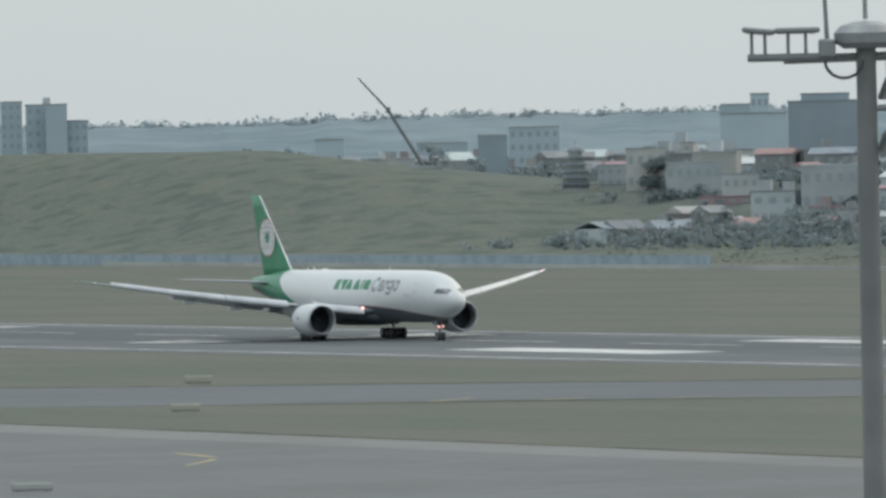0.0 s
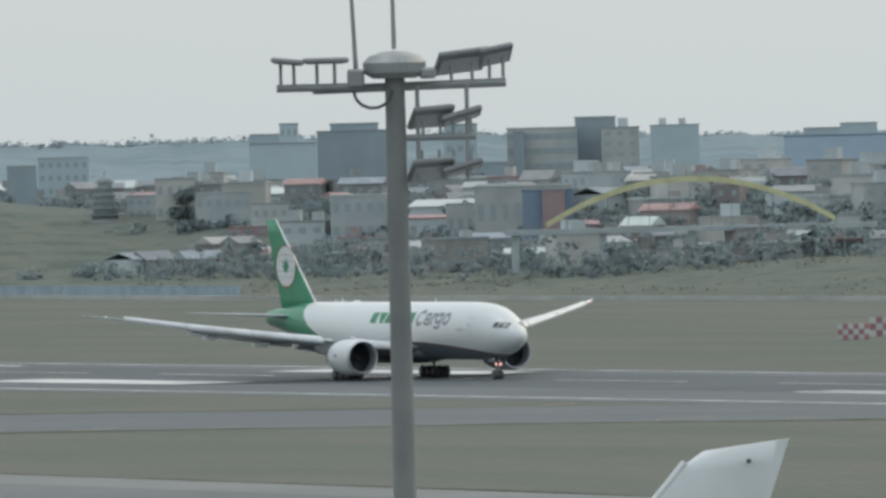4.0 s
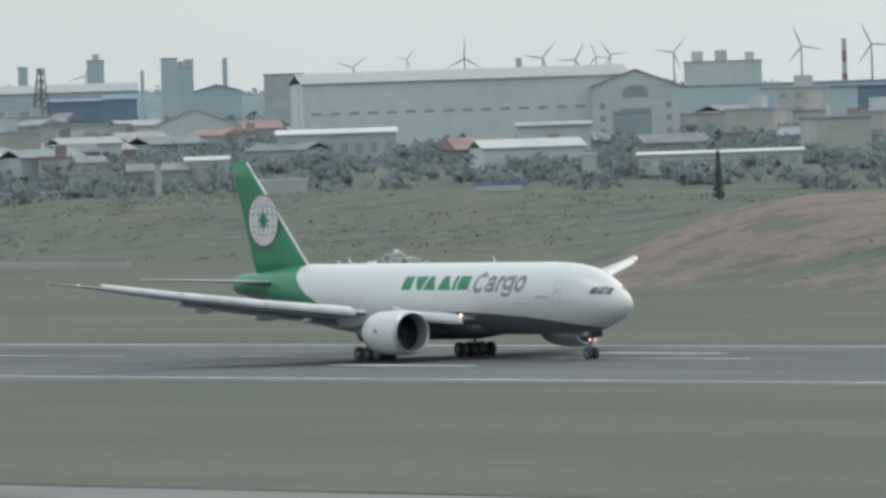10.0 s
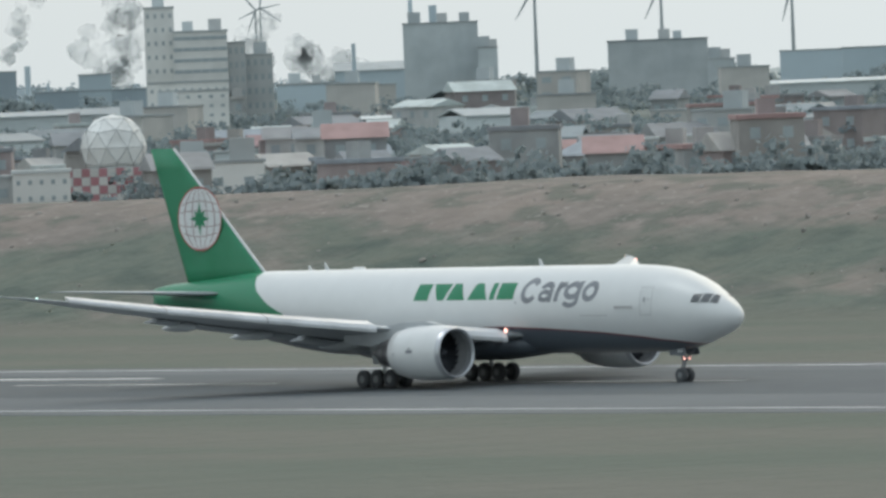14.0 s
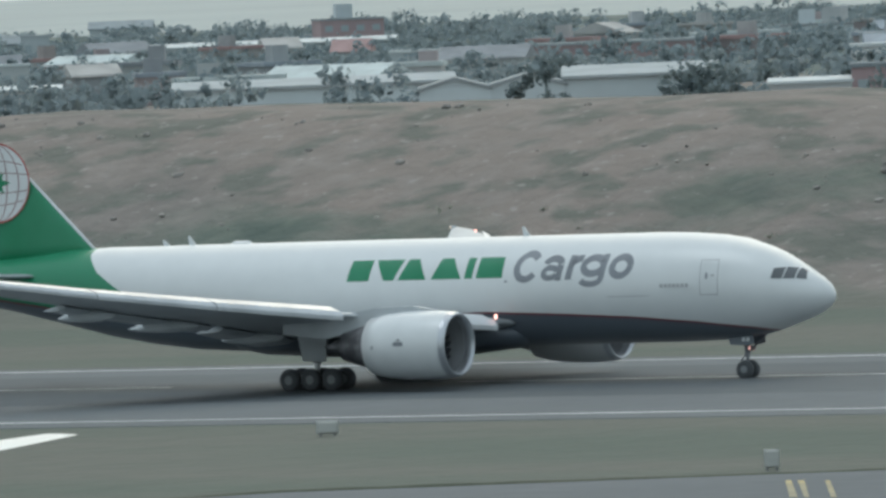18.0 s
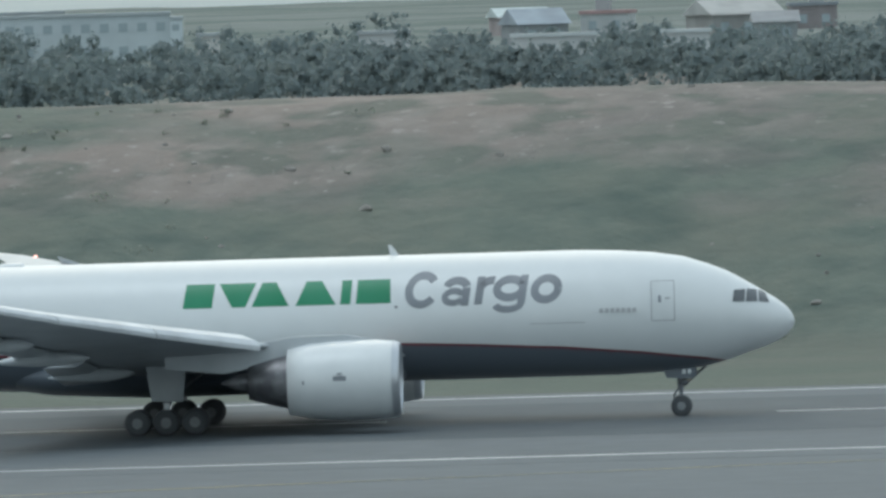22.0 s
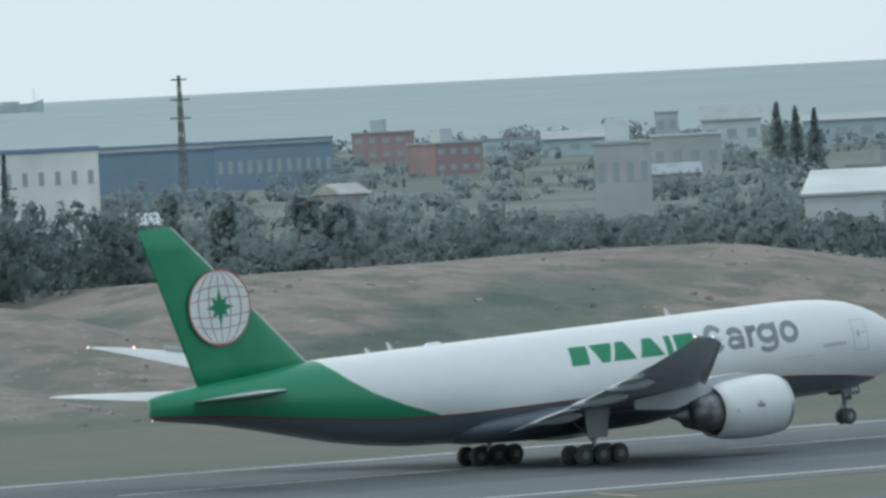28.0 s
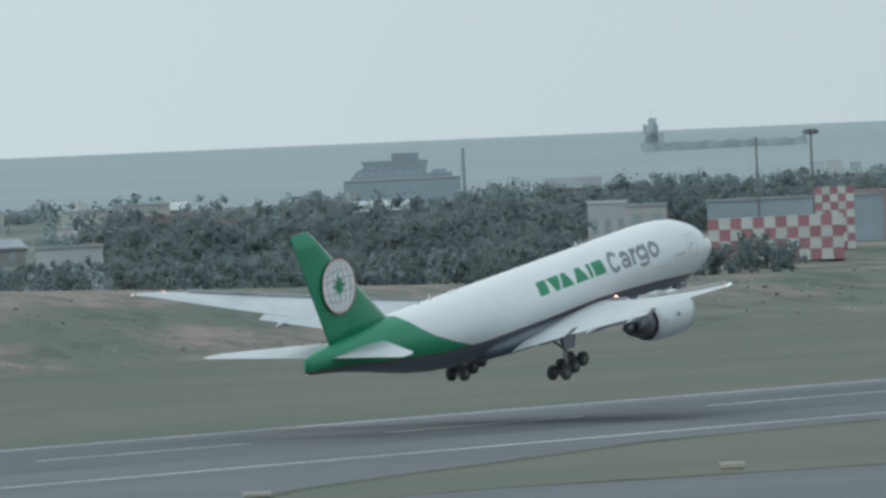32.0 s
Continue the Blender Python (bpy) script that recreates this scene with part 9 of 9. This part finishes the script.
# gold bird-like emblem on the navy fin, as plain stripes
for pts in [[(3.18, 14.09), (3.07, 13.33), (5.17, 11.79), (5.50, 11.13), (5.47, 10.53), (4.76, 9.01), (5.49, 9.03), (6.14, 10.45), (6.14, 11.14), (5.77, 11.80)], [(3.01, 13.23), (2.77, 12.45), (4.48, 11.00), (4.73, 10.51), (4.00, 9.00), (4.60, 9.01), (5.33, 10.53), (5.34, 11.12), (5.04, 11.73)], [(2.69, 12.33), (2.36, 11.85), (3.78, 10.49), (3.86, 10.23), (3.03, 8.84), (3.82, 9.00), (4.58, 10.51), (4.32, 10.99)], [(7.43, 10.26), (6.96, 10.65), (6.44, 10.73), (6.14, 10.49), (5.54, 9.03), (5.83, 9.03), (6.42, 10.28), (6.82, 10.32), (5.95, 8.87), (3.01, 8.82), (2.99, 8.48), (6.26, 8.50)]]:
    bm = flat([(u, v) for u, v in pts])
    bm.normal_update()
    bmesh.ops.triangulate(bm, faces=bm.faces[:])
    for v in bm.verts:
        v.co.y = 0.46
    part("emblem_stripe", bm, M_GOLD, jet)

jet2, l2, _, _ = airliner("parked_airliner", (-286.0, 101.0), (-262.5, 145.2), 15.22, "white parked airliner with a red sweep on its fin", M_WHITE, M_WHITE, 8.45, 1.95, 1.95, -0.86)
bm = flat([(0.2, 13.42), (0.75, 13.2), (1.4, 13.2), (2.1, 13.0), (2.75, 12.54), (3.4, 11.6), (3.0, 11.2), (1.6, 11.6), (0.75, 12.3), (0.45, 12.75)])
bm.normal_update()
bmesh.ops.triangulate(bm, faces=bm.faces[:])
for v in bm.verts:
    v.co.y = 0.36
part("fin_sweep", bm, M_REDPAINT, jet2, "red sweep")
for u, v in ((0.2, 14.85),):
    part("fin_lamp", boxed(u, u + 0.12, 0.2, 0.34, v, v + 0.12), M_TYRE, jet2)

# ---- signs, markers and lamps beside the runway ----
M_SIGN = mat("pale_sign_panel", (0.42, 0.43, 0.41), 0.6, grain=0.04)
M_SIGNRED = mat("red_sign_panel", (0.30, 0.06, 0.07), 0.6, grain=0.03)
M_SIGNYELLOW = mat("faded_yellow_sign", (0.42, 0.41, 0.34), 0.6, grain=0.03)
M_SIGNBLACK = mat("black_sign_panel", (0.05, 0.055, 0.06), 0.6, grain=0.03)


def sign_box(x, y, rz, w, h, material, label, turn=0):
    b = thing("runway_sign", pose(x, y, 0.0, 0, 0, rz + turn), label, "sign", "runway signs")
    part("case", boxed(-w / 2, w / 2, 0, 0.4, 0.18, 0.18 + h, bevel=0.04), material, b)
    part("frame", boxed(-w / 2 - 0.06, w / 2 + 0.06, 0.4, 0.46, 0.12, 0.24 + h), M_SIGN, b)
    for u in (-0.35, 0.35):
        part("leg", boxed(u * w - 0.05, u * w + 0.05, 0.15, 0.25, 0, 0.18), M_STEEL, b)
    return b


sign_box(-678.0, 279.3, 67.6, 2.78, 0.45, M_SIGN, "faded pale taxiway sign")
sign_box(-979.5, 422.1, 66.7, 2.65, 0.63, M_SIGNYELLOW, "faded pale runway distance sign")
sign_box(-874.0, 375.3, 66.8, 2.57, 0.54, M_SIGNYELLOW, "faded pale taxiway sign")
sign_box(-461.9, 352.1, 52.7, 1.82, 0.45, M_SIGN, "back of a pale runway sign")
sign_box(-597.9, 473.0, 51.6, 1.40, 0.64, M_SIGN, "thin pale runway marker sign", turn=60)
sign_box(-283.7, 472.7, 31.0, 1.07, 0.60, M_SIGN, "square pale runway sign seen from behind")
sign_box(-235.5, 433.0, 28.5, 0.64, 0.78, M_SIGN, "narrow pale runway sign on edge")
sign_box(87.7, 464.5, -10.7, 1.48, 0.51, M_SIGN, "pale runway sign seen from behind")
sign_box(135.2, 450.6, -16.7, 1.02, 0.74, M_SIGN, "pale and red runway sign at an angle")
sign_box(135.9, 450.1, -16.8, 0.71, 0.74, M_SIGNRED, "red runway sign face at an angle")
sign_box(158.2, 473.0, -18.5, 0.54, 0.63, M_SIGN, "narrow pale sign on edge")
sign_box(510.8, 474.0, -47.1, 0.98, 0.42, M_SIGNYELLOW, "yellow runway sign with a dark mark")
sign_box(629.8, 425.2, -56.0, 1.73, 0.40, M_SIGNYELLOW, "faded pale taxiway sign")
sign_box(597.5, 444.4, -53.4, 2.01, 0.30, M_SIGNYELLOW, "faded pale taxiway sign at the verge")
board = sign_box(426.9, 436.2, -44.4, 3.4, 1.0, M_SIGNRED, "red runway sign with white characters")
text = bpy.data.curves.new("runway_name", "FONT")
text.body, text.size, text.align_x, text.extrude = "05L-23R", 0.82, "CENTER", 0.004
holder = bpy.data.objects.new("runway_name", text)
me = bpy.data.meshes.new_from_object(holder)
bpy.data.objects.remove(holder)
me.materials.append(M_CHECKWHITE)
ob = link("inscription", me, board, "white sign characters")
ob.matrix_basis = pose(0, -0.012, 0.36, 90, 0, 0)
side = sign_box(425.9, 438.2, -44.2, 1.0, 0.9, M_SIGNBLACK, "small black location sign")
part("marking_bar", boxed(-0.3, 0.3, -0.012, -0.002, 0.45, 0.75), M_SIGNYELLOW, side)
for k in range(9):
    x, y = 448.0, 432.2
    x2, y2 = 454.0, 416.5
    b = thing("stop_bar_lamp", pose(x + (x2 - x) * k / 5, y + (y2 - y) * k / 5, 0), "small lit red stop bar lamp", "lamp", "stop bar lamps")
    part("base", rod(bmesh.new(), (0, 0, 0), (0, 0, 0.12), 0.14, 0.12, 10), M_STEEL, b)
    part("lens", turned(bmesh.new(), [(0.12, 0.11), (0.2, 0.09), (0.24, 0.02)], (0, 0, 0), axis="z", sides=10), glow("red_stop_lamp", (1.0, 0.12, 0.12), 6.0) if k == 0 else bpy.data.materials["red_stop_lamp"], b)
b = thing("guard_lamp", pose(446.8, 432.0, 0), "lit yellow runway guard lamp", "lamp")
part("stem", rod(bmesh.new(), (0, 0, 0), (0, 0, 0.45), 0.05), M_STEEL, b)
part("lens", turned(bmesh.new(), [(0.4, 0.05), (0.5, 0.17), (0.62, 0.12), (0.66, 0.02)], (0, 0, 0), axis="z", sides=12), glow("yellow_guard_lamp", (1.0, 0.75, 0.15), 6.0), b)
# yellow lines and dashes on the taxiway paving
slab("taxi_line", [(-230.0, 424.1), (-222.6, 410.8), (-222.3, 411.0), (-229.8, 424.3)], 0.045, M_YELLOW, parent=taxi_paving, thick=0.004)
slab("taxi_line", [(-229.3, 424.0), (-221.8, 410.7), (-221.6, 410.8), (-229.0, 424.1)], 0.045, M_YELLOW, parent=taxi_paving, thick=0.004)
slab("taxi_line", [(-227.7, 423.7), (-220.3, 410.4), (-220.1, 410.6), (-227.5, 423.8)], 0.045, M_YELLOW, parent=taxi_paving, thick=0.004)
slab("taxi_line", [(-149.1, 480.4), (-148.8, 486.9), (-149.3, 487.0), (-149.6, 480.4)], 0.045, M_YELLOW, parent=taxi_paving, thick=0.004)
slab("taxi_line", [(-151.6, 460.8), (-148.8, 457.7), (-148.5, 458.0), (-151.3, 461.1)], 0.045, M_YELLOW, parent=taxi_paving, thick=0.004)
slab("taxi_line", [(-139.7, 469.0), (-136.2, 465.1), (-135.8, 465.4), (-139.3, 469.3)], 0.045, M_YELLOW, parent=taxi_paving, thick=0.004)
slab("taxi_line", [(-137.6, 479.3), (-135.7, 481.3), (-136.0, 481.7), (-138.0, 479.7)], 0.045, M_YELLOW, parent=taxi_paving, thick=0.004)
slab("taxi_line", [(-139.8, 469.5), (-136.7, 466.1), (-136.3, 466.5), (-139.3, 469.9)], 0.045, M_YELLOW, parent=taxi_paving, thick=0.004)
slab("taxi_line", [(-115.6, 441.9), (-112.8, 435.9), (-111.9, 436.3), (-114.7, 442.3)], 0.045, M_YELLOW, parent=taxi_paving, thick=0.004)
slab("taxi_line", [(-100.9, 444.6), (-97.7, 436.8), (-96.6, 437.2), (-99.8, 445.1)], 0.045, M_YELLOW, parent=taxi_paving, thick=0.004)
slab("taxi_line", [(-88.9, 450.0), (-85.2, 439.2), (-84.0, 439.6), (-87.8, 450.4)], 0.045, M_YELLOW, parent=taxi_paving, thick=0.004)
slab("taxi_line", [(-74.4, 454.1), (-71.2, 444.1), (-70.1, 444.4), (-73.3, 454.4)], 0.045, M_YELLOW, parent=taxi_paving, thick=0.004)
slab("taxi_line", [(26.8, 485.4), (30.5, 478.7), (30.9, 479.0), (27.3, 485.7)], 0.045, M_YELLOW, parent=taxi_paving, thick=0.004)
slab("taxi_line", [(40.9, 487.7), (41.7, 480.1), (42.6, 480.2), (41.9, 487.8)], 0.045, M_YELLOW, parent=taxi_paving, thick=0.004)
slab("taxi_line", [(54.8, 490.4), (54.9, 480.2), (55.9, 480.2), (55.8, 490.4)], 0.045, M_YELLOW, parent=taxi_paving, thick=0.004)
slab("taxi_line", [(34.4, 465.7), (37.7, 468.6), (37.4, 468.9), (34.1, 466.0)], 0.045, M_YELLOW, parent=taxi_paving, thick=0.004)
slab("taxi_line", [(38.2, 430.6), (39.9, 433.5), (39.4, 433.8), (37.7, 430.9)], 0.045, M_YELLOW, parent=taxi_paving, thick=0.004)
slab("taxi_line", [(49.4, 422.3), (52.7, 429.2), (52.1, 429.4), (48.9, 422.6)], 0.045, M_YELLOW, parent=taxi_paving, thick=0.004)
slab("taxi_line", [(-138.4, 481.2), (-126.8, 475.5), (-126.7, 475.9), (-138.3, 481.6)], 0.045, M_YELLOW, parent=taxi_paving, thick=0.004)
slab("taxi_line", [(-138.8, 483.5), (-135.7, 487.4), (-136.0, 487.6), (-139.2, 483.8)], 0.045, M_YELLOW, parent=taxi_paving, thick=0.004)
slab("taxi_line", [(22.2, 480.3), (28.5, 486.1), (28.3, 486.4), (21.9, 480.5)], 0.045, M_YELLOW, parent=taxi_paving, thick=0.004)
slab("taxi_line", [(21.7, 476.6), (26.0, 470.2), (26.3, 470.4), (22.0, 476.8)], 0.045, M_YELLOW, parent=taxi_paving, thick=0.004)
slab("taxi_line", [(-138.2, 450.4), (-103.0, 468.3), (-103.2, 468.6), (-138.4, 450.7)], 0.045, M_YELLOW, parent=taxi_paving, thick=0.004)
slab("taxi_line", [(-45.5, 469.5), (-5.6, 480.6), (-5.7, 480.8), (-45.6, 469.8)], 0.045, M_YELLOW, parent=taxi_paving, thick=0.004)
slab("taxi_line", [(343.9, 478.1), (341.8, 470.8), (342.4, 470.6), (344.5, 477.9)], 0.045, M_YELLOW, parent=taxi_paving_east, thick=0.004)
slab("taxi_line", [(359.1, 475.0), (356.2, 467.9), (356.8, 467.7), (359.6, 474.8)], 0.045, M_YELLOW, parent=taxi_paving_east, thick=0.004)
slab("taxi_line", [(330.1, 480.5), (328.5, 474.9), (329.1, 474.8), (330.7, 480.4)], 0.045, M_YELLOW, parent=taxi_paving_east, thick=0.004)
slab("taxi_line", [(466.2, 484.9), (479.4, 491.5), (479.2, 491.9), (465.9, 485.4)], 0.045, M_YELLOW, parent=taxi_paving_east, thick=0.004)
slab("taxi_line", [(472.4, 484.9), (470.9, 468.9), (471.3, 468.8), (472.8, 484.8)], 0.045, M_YELLOW, parent=taxi_paving_east, thick=0.004)
slab("taxi_line", [(459.4, 416.9), (534.4, 455.6), (534.2, 455.9), (459.3, 417.2)], 0.045, M_YELLOW, parent=taxi_paving_east, thick=0.004)
slab("taxi_line", [(478.8, 427.4), (626.3, 492.5), (626.2, 492.8), (478.6, 427.7)], 0.045, M_YELLOW, parent=taxi_paving_east, thick=0.004)
slab("taxi_line", [(530.0, 458.1), (599.0, 480.8), (598.9, 481.2), (529.9, 458.4)], 0.045, M_YELLOW, parent=taxi_paving_east, thick=0.004)
slab("taxi_line", [(508.6, 423.1), (503.2, 414.4), (503.6, 414.2), (509.0, 422.8)], 0.045, M_YELLOW, parent=taxi_paving_east, thick=0.004)
slab("taxi_line", [(520.5, 414.7), (513.4, 405.7), (513.8, 405.4), (520.9, 414.4)], 0.045, M_YELLOW, parent=taxi_paving_east, thick=0.004)
slab("taxi_line", [(389.4, 488.5), (385.9, 480.0), (386.5, 479.7), (389.9, 488.3)], 0.045, M_YELLOW, parent=taxi_paving_east, thick=0.004)
slab("taxi_line", [(-754.7, 322.8), (-741.5, 320.4), (-741.4, 321.0), (-754.6, 323.4)], 0.045, M_YELLOW, parent=taxi_paving_west, thick=0.004)
slab("taxi_line", [(-736.1, 318.1), (-723.7, 310.5), (-723.5, 310.9), (-735.8, 318.6)], 0.045, M_YELLOW, parent=taxi_paving_west, thick=0.004)
slab("taxi_line", [(-881.6, 403.3), (-890.3, 412.0), (-890.7, 411.6), (-882.0, 402.9)], 0.045, M_YELLOW, parent=taxi_paving_west, thick=0.004)
slab("taxi_line", [(-874.6, 411.6), (-879.3, 418.5), (-879.7, 418.2), (-875.1, 411.3)], 0.045, M_YELLOW, parent=taxi_paving_west, thick=0.004)
slab("taxi_line", [(-867.2, 421.9), (-871.1, 427.3), (-871.5, 427.0), (-867.6, 421.6)], 0.045, M_YELLOW, parent=taxi_paving_west, thick=0.004)
slab("taxi_line", [(-906.8, 477.8), (-907.8, 482.1), (-908.4, 481.9), (-907.4, 477.6)], 0.045, M_YELLOW, parent=taxi_paving_west, thick=0.004)
slab("taxi_line", [(-840.2, 454.3), (-842.6, 462.1), (-843.0, 462.0), (-840.7, 454.2)], 0.045, M_YELLOW, parent=taxi_paving_west, thick=0.004)
slab("taxi_line", [(-827.5, 460.9), (-828.3, 464.8), (-828.8, 464.7), (-828.0, 460.8)], 0.045, M_YELLOW, parent=taxi_paving_west, thick=0.004)


def motions():
    """The freighter's take-off run: it rolls, lifts its nose and leaves the ground."""
    def flight(x, z, up, lean=0.0):
        return Matrix.Translation((x - GEAR, CENTRE, z)) @ pose(0, 0, 0, lean, -up, 0)
    walk(airplane, [
        (0.0, flight(-1155.5, 0.00, 0.00)),
        (0.5, flight(-1139.8, 0.00, 0.00)),
        (1.0, flight(-1123.6, 0.00, 0.00)),
        (1.5, flight(-1107.0, 0.00, 0.00)),
        (2.0, flight(-1089.9, 0.00, 0.00)),
        (2.5, flight(-1072.3, 0.00, 0.00)),
        (3.0, flight(-1054.1, 0.00, 0.00)),
        (3.5, flight(-1035.4, 0.00, 0.00)),
        (5.5, flight(-955.1, 0.00, 0.00)),
        (6.0, flight(-933.9, 0.00, 0.00)),
        (6.5, flight(-912.2, 0.00, 0.00)),
        (7.0, flight(-890.1, 0.00, 0.00)),
        (7.5, flight(-867.4, 0.00, 0.00)),
        (8.0, flight(-844.3, 0.00, 0.00)),
        (8.5, flight(-820.9, 0.00, 0.00)),
        (9.0, flight(-796.7, 0.00, 0.00)),
        (9.5, flight(-772.1, 0.00, 0.00)),
        (10.0, flight(-747.0, 0.00, 0.00)),
        (10.5, flight(-721.5, 0.00, 0.00)),
        (11.0, flight(-695.7, 0.00, 0.00)),
        (11.5, flight(-669.2, 0.00, 0.00)),
        (12.0, flight(-642.3, 0.00, 0.00)),
        (12.5, flight(-614.9, 0.00, 0.00)),
        (13.0, flight(-587.3, 0.00, 0.00)),
        (13.5, flight(-558.9, 0.00, 0.00)),
        (14.0, flight(-530.1, 0.00, 0.00)),
        (14.5, flight(-501.0, 0.00, 0.00)),
        (16.5, flight(-381.1, 0.00, 0.00)),
        (17.0, flight(-349.8, 0.00, 0.00)),
        (17.5, flight(-317.8, 0.00, 0.00)),
        (18.0, flight(-285.2, 0.00, 0.00)),
        (18.5, flight(-252.3, 0.00, 0.00)),
        (19.0, flight(-218.9, 0.00, 0.00)),
        (19.5, flight(-185.4, 0.00, 0.00)),
        (20.0, flight(-151.3, 0.00, 0.00)),
        (20.5, flight(-117.0, 0.00, 0.00)),
        (21.0, flight(-82.1, 0.00, 0.00)),
        (21.5, flight(-46.6, 0.00, 0.00)),
        (22.0, flight(-10.7, 0.00, 0.00)),
        (22.5, flight(25.5, 0.00, 0.00)),
        (23.0, flight(62.2, 0.00, 0.00)),
        (23.5, flight(99.2, 0.00, 0.00)),
        (24.0, flight(136.7, 0.00, 0.00)),
        (24.5, flight(174.8, 0.00, 0.03)),
        (26.5, flight(331.7, 0.00, 0.29)),
        (27.0, flight(371.6, 0.00, 0.66)),
        (27.5, flight(411.9, 0.00, 1.44)),
        (28.0, flight(452.8, 0.00, 2.51)),
        (28.5, flight(493.6, 0.00, 3.54)),
        (29.0, flight(535.0, 0.15, 4.64, 0.20)),
        (29.5, flight(576.7, 0.40, 5.79, 0.40)),
        (30.0, flight(618.9, 0.72, 6.67, 0.60)),
        (30.5, flight(661.4, 1.35, 7.42, 0.80)),
        (31.0, flight(703.7, 2.16, 8.06, 1.00)),
        (31.5, flight(744.9, 3.28, 8.88, 1.05)),
        (32.0, flight(787.7, 4.80, 9.60, 1.10)),
    ])
    for truck in airplane_trucks:
        y = truck.location.y
        walk(truck, [(t, pose(0, y, 0.67 - e, 0, -a, 0)) for t, a, e in ((0.0, 0, 0), (26.0, 0, 0), (27.0, -0.6, 0), (28.0, -2.5, 0), (29.0, -4.6, 0.05), (30.0, -5.0, 0.25), (30.4, 0, 0.35), (31.0, 11, 0.45), (32.0, 13, 0.45))])

    # the airliner taxies slowly past
    rz = math.degrees(math.atan2(taxi_way.y, taxi_way.x))
    rows = []
    for t in (0.0, 8.0, 16.0, 24.0, 32.0):
        p = taxi_tail + taxi_way * (t - 17.5) * TAXI_SPEED
        rows.append((t, pose(p.x, p.y, 0, 0, 0, rz)))
    walk(jet, rows)

    # the wings bend upwards as they take the weight
    for s, wing in airplane_wings:
        p = Matrix.Translation((0, s * 3.0, 3.4))
        walk(wing, [(t, p @ pose(0, 0, 0, s * a, 0, 0) @ p.inverted()) for t, a in ((0.0, 0), (6.0, 0.3 if s > 0 else 0.05), (12.0, 0.7 if s > 0 else 0.12), (18.0, 0.9 if s > 0 else 0.2), (24.0, 1.3 if s > 0 else 0.8), (27.0, 2.1 if s > 0 else 1.8), (29.5, 3.2 if s > 0 else 3.0), (32.0, 3.3))])


motions()
